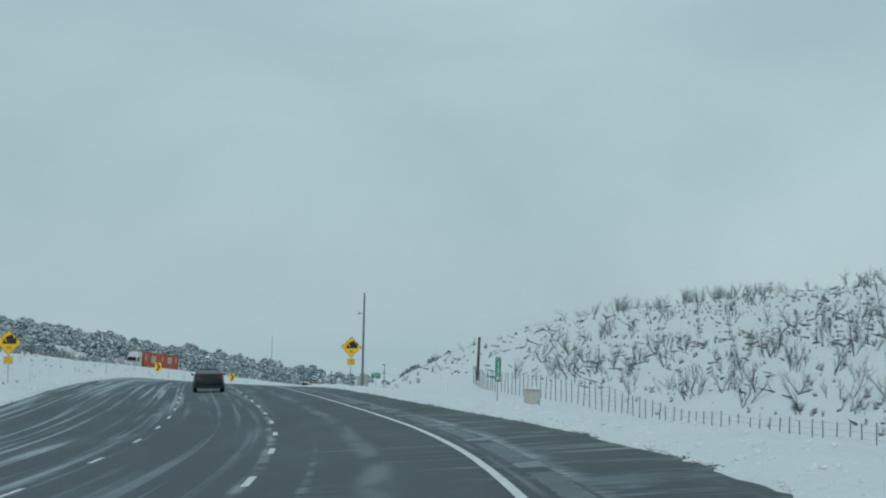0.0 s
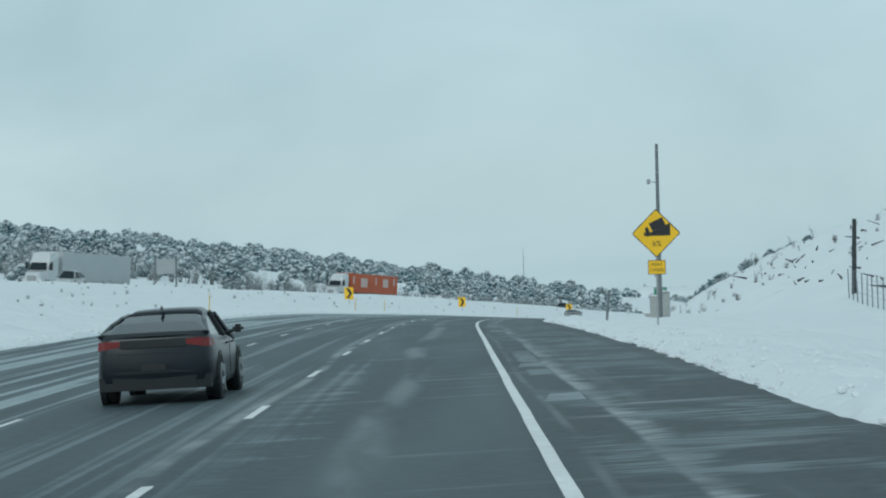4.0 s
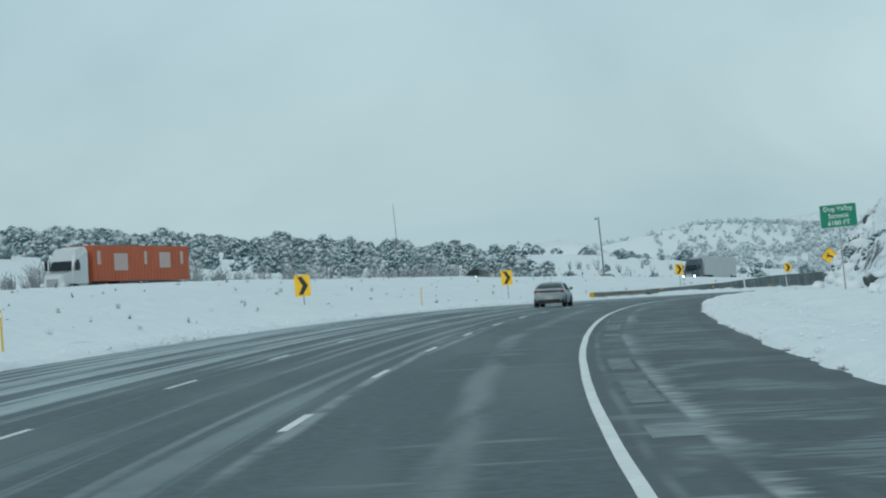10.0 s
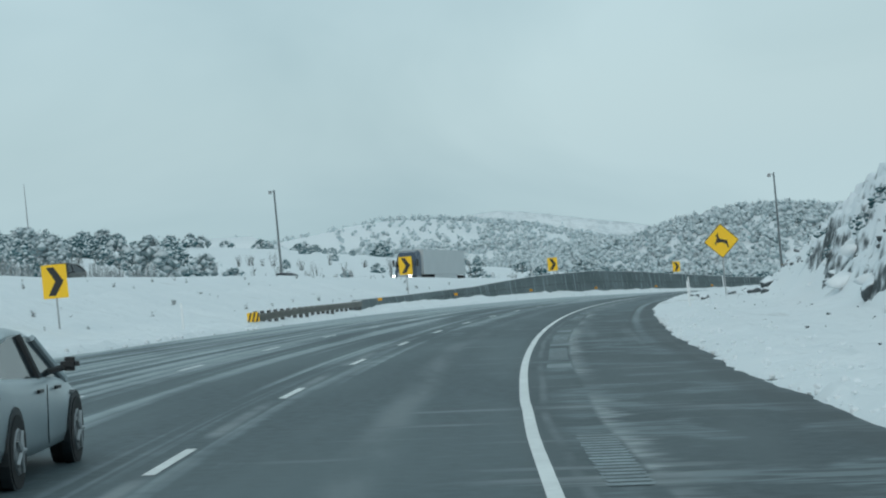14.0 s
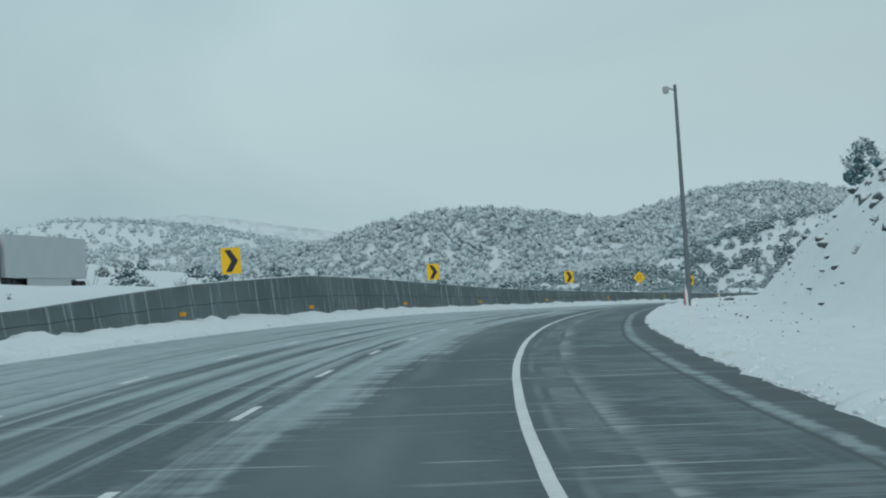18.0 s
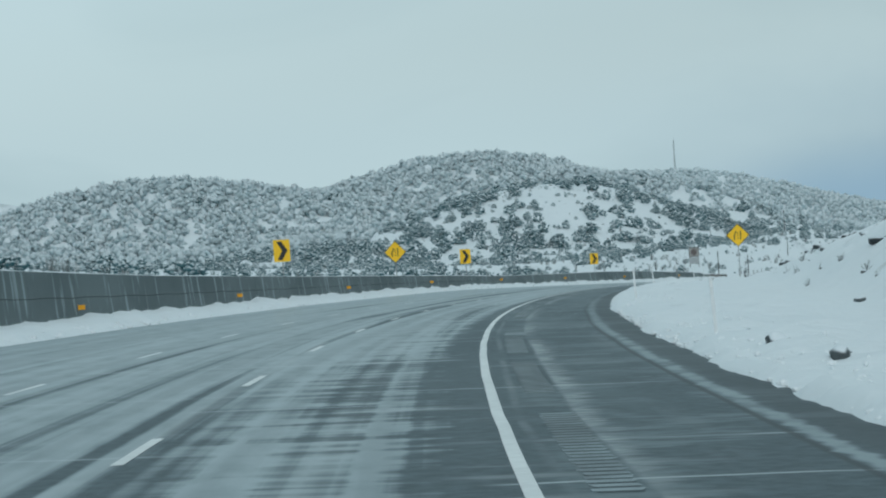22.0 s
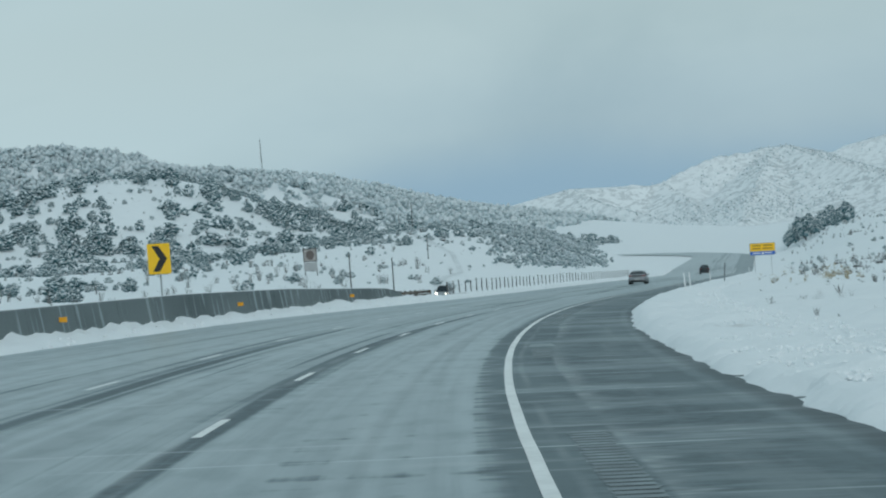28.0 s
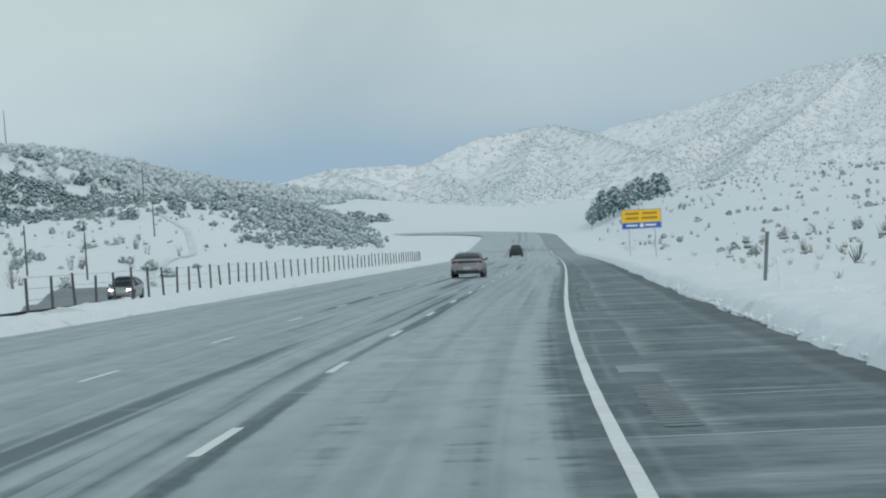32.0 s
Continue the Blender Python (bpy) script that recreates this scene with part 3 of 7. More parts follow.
# straight runs before and beyond
_b = np.arange(-600.0, -50.0, 10.0); _f = np.arange(1160.0, 5600.0, 10.0)
ALS = np.concatenate([_b, ST, _f])
ALX = np.concatenate([_p[0] + (_b[:, None] + 50) * _d[0], _p, _p[-1] + (_f[:, None] - 1150) * (_d[-1] * (1, 1, 0) + (0, 0, -0.0585))])
ALH = np.concatenate([np.full(len(_b), _h[0]), _h, np.full(len(_f), _h[-1])])
ALC = np.concatenate([np.full(len(_b), CROSSFALL[0]), spline(CROSSFALL, ST), np.full(len(_f), CROSSFALL[-1])])

def at(s, u, dz=0.0):
    """World places at station s, u metres right of the alignment, dz above the road's plane."""
    s, u, dz = np.broadcast_arrays(*(np.asarray(v, float) for v in (s, u, dz)))
    c = np.stack([np.interp(s, ALS, ALX[:, k]) for k in range(3)], -1)
    h, b = np.interp(s, ALS, ALH), np.interp(s, ALS, ALC)
    return c + np.stack([u * np.cos(h), u * np.sin(h), dz - np.clip(u, -16, 8) * b], -1)
def heading(s): return math.degrees(float(np.interp(s, ALS, ALH)))
def station(x, y):
    """s and u of world places."""
    x, y = np.asarray(x, float).ravel(), np.asarray(y, float).ravel()
    pick = np.r_[0:len(_b):3, len(_b):len(_b) + len(ST):12, len(_b) + len(ST):len(ALS):3]
    best = np.empty(len(x), int)
    for k in range(0, len(x), 20000):
        dx = x[k:k + 20000, None] - ALX[None, pick, 0]; dy = y[k:k + 20000, None] - ALX[None, pick, 1]
        best[k:k + 20000] = pick[(dx * dx + dy * dy).argmin(1)]
    for _ in range(3):
        h = ALH[best]; al = -(x - ALX[best, 0]) * np.sin(h) + (y - ALX[best, 1]) * np.cos(h)
        best = np.clip(np.searchsorted(ALS, ALS[best] + al), 0, len(ALS) - 1)
    h = ALH[best]; dx, dy = x - ALX[best, 0], y - ALX[best, 1]
    return ALS[best] - dx * np.sin(h) + dy * np.cos(h), dx * np.cos(h) + dy * np.sin(h)

_rng = np.random.RandomState(5); _lat = _rng.rand(256, 256)
def vnoise(x, y):
    i, j = np.floor(x).astype(int), np.floor(y).astype(int); a, b = x - i, y - j
    a, b = a * a * (3 - 2 * a), b * b * (3 - 2 * b); L = lambda p, q: _lat[p % 256, q % 256]
    return (L(i, j) * (1 - a) + L(i + 1, j) * a) * (1 - b) + (L(i, j + 1) * (1 - a) + L(i + 1, j + 1) * a) * b
def fbm(x, y, octaves=4):
    t, w = 0, 0.5
    for k in range(octaves): t = t + w * (vnoise(x * 2**k + 17 * k, y * 2**k + 31 * k) - 0.5); w *= 0.5
    return t
def smooth(v, a, b):
    k = np.clip((v - a) / (b - a), 0, 1); return k * k * (3 - 2 * k)
def tab(s, *pairs):
    return np.interp(s, pairs[0::2], pairs[1::2])

def left_rise(s, u):
    """Snow height over the road's plane on the median side."""
    w = -u
    crest = tab(s, -100, 2.0, 200, 2.6, 320, 2.9, 400, 3.5, 440, 3.8, 500, 3.5, 560, 3.1, 610, 2.8, 680, 1.2, 760, 0.0, 880, -0.3, 905, -0.6, 940, -1.2, 1000, -1.6, 1060, -1.0, 1140, 0.6, 1200, 1.0)
    bank = crest * smooth(w, 13.5, tab(s, 0, 33, 450, 33, 520, 30, 600, 30, 900, 24, 1000, 40))
    side = tab(s, -100, .10, 300, .10, 420, .12, 500, .145, 780, .12, 880, .06, 960, .05, 1100, .05, 1300, .03, 2000, .012, 5000, 0.0)
    far = side * (np.clip(w, 52, 150) - 52 + 0.55 * np.clip(w - 150, 0, 350))
    return bank + far
def right_rise(s, u):
    toe = tab(s, -100, 31, 176, 29.5, 218, 26, 244, 22, 309, 13, 350, 11, 415, 10.6, 440, 10, 500, 9.5, 540, 9.5, 590, 10.3, 640, 11.5, 700, 12, 740, 14, 860, 14, 950, 12, 1150, 12)
    steep = tab(s, -100, .2, 160, .22, 238, .24, 309, .62, 355, .62, 375, .8, 398, 1.4, 430, 1.4, 450, 1.1, 500, .8, 540, 1.35, 590, 1.2, 625, .65, 660, .5, 700, .4, 730, .05, 880, .05, 960, .1, 1080, .12, 1200, .35, 1400, .55, 1600, .3)
    top = tab(s, -100, 18.0, 200, 18.0, 250, 17.5, 305, 15.5, 350, 15.5, 390, 14.5, 420, 13, 470, 12, 540, 14, 600, 12, 660, 8, 700, 5, 740, 0.2, 880, 0.3, 960, 3, 1080, 4, 1200, 7, 1400, 12, 1600, 8, 2000, 3)
    return top * (1 - np.exp(-np.maximum(u - toe, 0) * steep / np.maximum(top, .1))) + 0.03 * np.maximum(u - 5, 0) - tab(s, -100, 3.6, 100, 3.6, 140, 3.4, 176, 1.6, 218, .5, 244, 0, 300, 0) * smooth(u, 4.0, 23.0) * (1 - smooth(u, 30, 48))
def hill(s, u, s0, u0, h, rs, ru, turn=0.0):
    c, n = math.cos(radians(turn)), math.sin(radians(turn)); a, b = s - s0, u - u0
    a, b = (a * c + b * n) / rs, (-a * n + b * c) / ru
    return h * np.exp(-0.5 * (a * a + b * b))
def rise(s, u):
    z = np.where(u < 0, left_rise(s, u), right_rise(s, u))
    far = (hill(s, u, 1671, -522, 46, 112, 96) + hill(s, u, 1973, -416, 70, 121, 100) + hill(s, u, 2917, -528, 84, 332, 199)
           + hill(s, u, 2515, -1458, 104, 270, 240) + hill(s, u, 2815, -1195, 12, 343, 266) + hill(s, u, 2304, -137, 7, 384, 78)
           + hill(s, u, 1605, -253, 38, 122, 52) + hill(s, u, 1873, -264, 26, 66, 54) + hill(s, u, 1940, -785, 46, 149, 157) + hill(s, u, 820, -470, 13, 220, 150)
           + hill(s, u, 1370, -85, 11, 110, 42) * smooth(-u, 32, 70))
    wide = smooth(np.abs(u), 60, 300)
    return z + far + wide * 16 * fbm(s / 170 + 3, u / 170, 4) + smooth(np.abs(u), 12, 50) * 2.2 * fbm(s / 24, u / 24, 4) * (1 - smooth(u, -58, -50) * (1 - smooth(u, -34, -27)) * (1 - smooth(s, 690, 760)))
def ground_z(x, y):
    s, u = station(x, y); return at(s, u)[..., 2] + rise(s, u)
# ---- helpers for meshes ----
def thing(name, label, category, group="", m=None, kind=""):
    ob = new(name); ob.empty_display_size = 0.1
    if m is not None: ob.matrix_basis = m
    return tagged(ob, label, category, group, kind)
def mesh_ob(name, verts, faces, material, parent=None, label="", shade=False):
    me = bpy.data.meshes.new(name)
    me.from_pydata([tuple(v) for v in verts] if not isinstance(verts, np.ndarray) else verts.tolist(), [], faces.tolist() if isinstance(faces, np.ndarray) else faces)
    for q in (material if isinstance(material, (list, tuple)) else [material]): me.materials.append(q)
    if shade: me.shade_smooth()
    ob = new(name, me)
    if parent: ob.parent = parent
    if label: ob["label"] = label
    return ob
def part(name, bm, material, parent, label="", shade=False):
    me = bpy.data.meshes.new(name); bm.to_mesh(me); bm.free()
    for q in (material if isinstance(material, (list, tuple)) else [material]): me.materials.append(q)
    if shade: me.shade_smooth()
    ob = new(name, me); ob.parent = parent
    if label: ob["label"] = label
    return ob
def box(bm, x0, y0, z0, x1, y1, z1, bevel=0.0):
    r = bmesh.ops.create_cube(bm, size=1.0)["verts"]
    bmesh.ops.transform(bm, verts=r, matrix=Matrix.LocRotScale(((x0 + x1) / 2, (y0 + y1) / 2, (z0 + z1) / 2), None, (x1 - x0, y1 - y0, z1 - z0)))
    if bevel: bmesh.ops.bevel(bm, geom=list({e for v in r for e in v.link_edges}), offset=bevel, segments=2, affect="EDGES")
    return bm
def tube(bm, a, b, r0, r1=None, n=10):
    a, b = Vector(a), Vector(b); r1 = r0 if r1 is None else r1
    m = Matrix.Translation((a + b) / 2) @ (b - a).to_track_quat("Z", "Y").to_matrix().to_4x4()
    bmesh.ops.create_cone(bm, cap_ends=True, segments=n, radius1=r0, radius2=r1, depth=(b - a).length, matrix=m)
    return bm
def prism(bm, pts, y0, y1):
    """A flat outline in x, z, carried from y0 to y1."""
    f = [bm.verts.new((p[0], y0, p[1])) for p in pts]; b = [bm.verts.new((p[0], y1, p[1])) for p in pts]
    n = len(pts)
    bm.faces.new(f); bm.faces.new(b[::-1])
    for k in range(n): bm.faces.new((f[(k + 1) % n], f[k], b[k], b[(k + 1) % n]))
    bmesh.ops.recalc_face_normals(bm, faces=bm.faces[:])
    return bm
def sheet(name, S, U, Z, material, label, category, kind="structure", shade=True, uv=True):
    """A sheet over stations S and offsets U (both 2-D), Z above the road's plane."""
    v = at(S, U, Z).reshape(-1, 3); n, m = S.shape
    i = np.arange(n * m).reshape(n, m)
    f = np.stack([i[:-1, :-1], i[:-1, 1:], i[1:, 1:], i[1:, :-1]], -1).reshape(-1, 4)
    ob = mesh_ob(name, v, f, material, shade=shade)
    if uv:
        lay = ob.data.uv_layers.new(name="road")
        su = np.stack([U.ravel(), S.ravel()], -1).astype(np.float32)
        lay.data.foreach_set("uv", su[f.ravel()].ravel())
    return tagged(ob, label, category, kind=kind)
# ---- ground, road, verges ----
def spaced(a, b, fine, lo, hi, cap=32.0, grow=1.07):
    v = list(np.arange(a, b + fine / 2, fine)); d = fine
    while v[-1] < hi: d = min(d * grow, cap); v.append(v[-1] + d)
    d = fine
    while v[0] > lo: d = min(d * grow, cap * 2); v.insert(0, v[0] - d)
    return np.array(v)
GX, GY = spaced(-90, 520, 3.0, -1500, 4300), spaced(-40, 1080, 3.0, -500, 4600)
gx, gy = np.meshgrid(GX, GY)
gs, gu = station(gx, gy)
gz = at(gs, gu)[..., 2] + rise(gs, gu)
gz = gz - 0.9 * smooth(gu, -23.5, -20.5) * (1 - smooth(gu, 12.0, 14.5)) * ((gs > -150) & (gs < 1200))
far_bend = lambda s: -(np.maximum(s - 1330, 0) ** 2) / (2 * 340.0)
fw = (1 - smooth(np.abs(gu - far_bend(gs) + 4), 16, 34)) * ((gs > 1195) & (gs < 1620))
gz = gz * (1 - fw) + (at(gs, gu)[..., 2] - 0.15) * fw
gi = np.arange(gx.size).reshape(gx.shape)
gf = np.stack([gi[:-1, :-1], gi[:-1, 1:], gi[1:, 1:], gi[1:, :-1]], -1).reshape(-1, 4)
ground = tagged(mesh_ob("ground", np.stack([gx.ravel(), gy.ravel(), gz], -1), gf, GROUNDMAT, shade=True), "rolling high country under fresh snow", "ground", kind="structure")
LEFT_EDGE = lambda s: tab(s, -100, -15.2, 150, -15.2, 200, -14, 300, -13.4, 400, -12.3, 620, -12.4, 740, -14, 830, -14, 900, -12.8, 1200, -12.8)
RIGHT_EDGE = lambda s: tab(s, -100, 3.65, 90, 3.75, 145, 4.25, 185, 4.5)
rs = np.arange(-60, 1200.1, 2.0)
ru = np.linspace(0, 1, 25)
RS = rs[:, None] + 0 * ru; RU = (LEFT_EDGE(rs) - 1.2)[:, None] * (1 - ru) + (RIGHT_EDGE(rs) + 1.0)[:, None] * ru
road = sheet("road", RS, RU, 0 * RS, ROADMAT, "wet grey asphalt freeway with slush streaks", "road")
# painted lines, laid just over the asphalt
FOG, LANE1, LANE2 = 0.852, -2.81, -6.47
def stripe(name, s0, s1, u, w, label, category="road marking", group="", step=2.0, wear=0.0):
    s = np.linspace(s0, s1, max(2, int((s1 - s0) / step) + 1)); e = wear * fbm(s / 1.7 + u, s * 0 + 3, 3)
    S = np.stack([s, s], 1); Uu = np.stack([u - w / 2 + e, u + w / 2 + e], 1)
    ob = sheet(name, S, Uu, 0 * S + 0.006, LINE, label, category, uv=False); 
    if group: ob["group"] = group
    return ob
stripe("edge_line", -40, 1190, FOG + .012, 0.14, "solid white painted edge line on asphalt", wear=0.03)
DASH_PHASE = lambda s: tab(s, 0, 8.2, 45, 8.6, 130, 9.6, 190, 10.8, 280, 13.8, 320, 14, 360, 14.4, 450, 15.6, 530, 14.6, 575, 15.8, 630, 17.8, 670, 19.4, 740, 22.5, 770, 23.6, 870, 25, 1200, 29)
for u, lab in ((LANE1, "short white painted lane dash on wet asphalt"), (LANE2, "worn white lane dash half under slush")):
    for k in range(-3, 97):
        s0 = 12.192 * k; s0 += float(DASH_PHASE(s0))
        stripe("lane_dash", s0 - 1.5, s0 + 1.5, u, 0.125 if u == LANE1 else 0.11, lab, group="lane dashes", step=1.0)
# milled rumble strip in the shoulder: runs of grooves, and pale packed patches between the runs
vs, fs, pv, pf = [], [], [], []
for s0 in np.arange(-30, 1000, 0.31):
    ph = (s0 + 2.0) % 12.192; e = 0.03 * math.sin(s0 * 7.3)
    if ph < 8.6 and vnoise(np.array([s0 / 9.0]), np.array([4.3]))[0] > (0.46 if s0 < 600 else .4):
        q = at([s0, s0, s0 + 0.085, s0 + 0.085], [1.34, 1.7, 1.7, 1.34], 0.004); k = len(vs); vs += q.tolist(); fs.append((k, k + 1, k + 2, k + 3))
        q = at([s0 + .1, s0 + .1, s0 + .29, s0 + .29], [1.33 + e, 1.71 + e, 1.73 - e, 1.31], 0.004); k = len(pv); pv += q.tolist(); pf.append((k, k + 1, k + 2, k + 3))
for s0 in np.arange(-28.4, 1000, 12.192):
    if vnoise(np.array([s0 / 20.0]), np.array([8.3]))[0] < (0.4 if s0 < 280 else .76): continue
    e = 0.05 * np.sin(s0 * np.array([1.0, 2.3, 3.1, 4.7])); q = at([s0, s0, s0 + 1.9, s0 + 1.7] + e, np.array([1.25, 1.8, 1.75, 1.3]) + e, 0.004); k = len(pv); pv += q.tolist(); pf.append((k, k + 1, k + 2, k + 3))
tagged(mesh_ob("rumble_strip", vs, fs, mat("milled_groove", (0.055, 0.078, 0.085), 0.75, grain=.4, scale=2.0)), "milled rumble strip grooves in the asphalt shoulder", "rumble strip", kind="stuff")
tagged(mesh_ob("packed_snow_patches", pv, pf, mat("packed_slush", (0.185, 0.23, 0.245), 0.55, grain=.6, scale=3.0)), "pale packed slush patches between rumble strip runs", "slush", kind="stuff")

# ---- snow verges: ploughed edge, then drifts up to the natural ground ----
def verge(name, side, s0, s1, outer, label, step=0.55, lump=1.0, plan=None):
    s = np.arange(s0, s1 + 0.01, step); t = np.array([0, .008, .02, .035, .052, .072, .095, .12, .15, .18, .22, .26, .31, .36, .42, .49, .57, .66, .75, .84, .92, 1.0])
    edge = RIGHT_EDGE(s) if side > 0 else -LEFT_EDGE(s)
    if side > 0: edge = edge + tab(s, 720, 0, 745, -.25, 795, -.5, 812, -.5, 838, -.1, 870, 0)
    edge = edge + 0.35 * fbm(s / 9.0 + 7 * side, 0 * s + 2.2, 3) + 0.32 * fbm(s / 1.0, 0 * s + 5.1 * side + 9, 3)
    out = outer(s) if callable(outer) else outer + 0 * s
    w = edge[:, None] * (1 - t) + out[:, None] * t; S = s[:, None] + 0 * w; U = side * w
    d = w - edge[:, None]
    base = plan(S, U, d) if plan else rise(S, U)
    ridge = tab(s, -100, .1, 300, .14, 760, .16, 820, .3, 900, .42, 1200, .4) if side > 0 else tab(s, -100, .12, 860, .16, 920, .3, 1200, .3)
    plough = (0.06 + .7 * ridge[:, None]) * smooth(d, -0.02, 0.5) * (1 - 0.75 * smooth(d, 1.2, 3.5))
    lumps = lump * (0.3 * fbm(S / 1.1, U / 0.8, 3) * smooth(d, 0, 0.25) * (1 - 0.7 * smooth(d, 1.5, 3.5)) + 0.34 * fbm(S / 1.7, U / 1.2, 4) * smooth(d, 0.2, 1.0) * (1 + smooth(d, 1, 4)))
    lumps = lumps + tab(s, 300, .7, 700, .9, 770, 1.1)[:, None] * lump * 0.22 * fbm(S / .7 + 5, U / .4, 3) * smooth(d, .04, .3) * (1 - .7 * smooth(d, 2, 5))
    Z = np.maximum(base, 0) * smooth(d, 0, 2.5) + np.minimum(base, 0) * smooth(d, 0.8, 3.5) + plough + lumps
    Z[:, 0] = -0.06
    if plan is None: Z[:, -1] -= 0.35
    return sheet(name, S if side > 0 else S, U, Z, GROUNDMAT, label, "snow bank", uv=False)
verge("snow_verge_right", 1, -60, 1190, 15.0, "ploughed snow verge with a broken lumpy edge", step=0.34)
verge("snow_verge_left_1", -1, -60, 518, 24.5, "ploughed snow verge on the median side")
verge("snow_berm_wall", -1, 486, 888, 15.5, "ridge of ploughed snow along the concrete wall", plan=lambda S, U, d: rise(S, U) - .06 + (0.34 * smooth(d, 0.2, 1.6) + 0.12 * fbm(S / 6, U / 3, 2) + .2 * fbm(S / 1.3, U / 2, 3) + .06 - rise(S, U)) * smooth(S, 486, 500) * (1 - smooth(S, 876, 887)))
verge("snow_verge_left_2", -1, 872, 1190, lambda s: tab(s, 872, 15.5, 877, 15.6, 880, 17.2, 890, 17.0, 896, 16.2, 905, 16.3, 960, 17, 985, 24, 1190, 24), "tall ploughed snow bank beside the fence", plan=None)

# ---- the other carriageway, beyond the median ----
os_ = np.arange(-120, 720.1, 4.0)
def other_z(s): return left_rise(s, 0 * s - 38.0) + 0.02
OS = os_[:, None] + np.zeros(7); OU = np.linspace(-36.2, -47.6, 7)[None] + 0 * OS
OZ = other_z(OS) + 0.05 + 0.012 * (OU + 36)
sheet("road_opposite", OS, OU[:, ::-1], OZ, ROADMAT, "opposite carriageway of wet grey asphalt", "road")
# service road on the far side of the fence
ps = np.arange(886, 1070, 3.0); PS = ps[:, None] + np.zeros(5); PU = np.linspace(-3.4, 3.4, 5)[None] + tab(ps, 886, -20.6, 915, -21.5, 945, -25.5, 980, -33.5, 1020, -42, 1070, -52)[:, None]
PZ = np.maximum(rise(PS, PU), rise(PS, 0 * PU + PU[:, 2:3])) + 0.22
sheet("service_road", PS, PU, PZ, mat("wet_service_asphalt", (0.1, 0.128, 0.138), 0.45, grain=.3, scale=.8, bump=.2), "narrow wet service road beyond the fence", "road")
# trodden track leading up the slope
ts_ = np.linspace(1085, 1325, 80); TS = ts_[:, None] + np.zeros(5); TU = tab(ts_, 1085, -48, 1130, -55, 1180, -58, 1240, -68, 1325, -94)[:, None] + (.4 * np.sin(ts_ / 23))[:, None] + np.linspace(-.6, .6, 5)[None]
sheet("snow_track", TS, TU, rise(TS, TU) + np.array([.05, .0, .03, .0, .05])[None] + .06, mat("trodden_snow", (0.68, 0.72, 0.74), 0.7, grain=.2, scale=.8, bump=.4, bscale=3.0), "trodden wheel track leading up the snowy slope", "track", uv=False)
# the freeway where it swings across the valley floor
fs_ = np.arange(1188, 1580, 4.0); off = far_bend(fs_)
FS = fs_[:, None] + np.zeros(4); FU = off[:, None] + np.linspace(-13, 4.5, 4)[None]
sheet("road_far", FS, FU, 0 * FS + 0.05, ROADMAT, "distant freeway bend across the snowy valley", "road")
# ---- signs, posts, poles ----
def stand(s, u, dz=None, turn=0.0, lean=0.0):
    z = float(rise(np.array([s]), np.array([u]))[0]) if dz is None else dz
    return Matrix.Translation(at(s, u, z).tolist()) @ pose(0, 0, 0, 0, lean, heading(s) + turn)
def lettering(parent, text, size, x, z, y, material, align="CENTER"):
    cu = bpy.data.curves.new("lettering", "FONT"); cu.body, cu.size, cu.align_x, cu.align_y, cu.extrude = text, size, align, "CENTER", 0.004
    tmp = bpy.data.objects.new("tmp", cu); me = bpy.data.meshes.new_from_object(tmp); bpy.data.objects.remove(tmp)
    me.transform(Matrix.Translation((x, y, z)) @ pose(0, 0, 0, 90, 0, 0))
    bm = bmesh.new(); bm.from_mesh(me); seen, letters = set(), []
    for v in bm.verts:
        if v in seen: continue
        todo, isle = [v], []; seen.add(v)
        while todo:
            q = todo.pop(); isle.append(q)
            for e in q.link_edges:
                w = e.other_vert(q)
                if w not in seen: seen.add(w); todo.append(w)
        ix = {q: k for k, q in enumerate(isle)}; fs = {f for q in isle for f in q.link_faces}
        if fs: letters.append(mesh_ob("letter", [q.co[:] for q in isle], [[ix[q] for q in f.verts] for f in fs], material, parent))
    bm.free(); return letters
def rounded(w, h, r, n=4, turn=0.0):
    pts = []
    for cx, cz, a0 in ((w / 2 - r, h / 2 - r, 0), (-w / 2 + r, h / 2 - r, 90), (-w / 2 + r, -h / 2 + r, 180), (w / 2 - r, -h / 2 + r, 270)):
        for k in range(n + 1):
            a = radians(a0 + 90 * k / n); pts.append((cx + r * math.cos(a), cz + r * math.sin(a)))
    c, s = math.cos(radians(turn)), math.sin(radians(turn))
    return [(x * c - z * s, x * s + z * c) for x, z in pts]
def moved(pts, dx, dz): return [(x + dx, z + dz) for x, z in pts]
def panel(parent, pts, material, y=0.0, thick=0.006, name="panel", label=""):
    return part(name, prism(bmesh.new(), pts, y - thick, y), material, parent, label)
def sign_post(parent, x, z0, z1, name="post"):
    bm = bmesh.new(); box(bm, x - 0.03, 0.012, z0, x + 0.03, 0.072, z1)
    return part(name, bm, STEEL, parent)
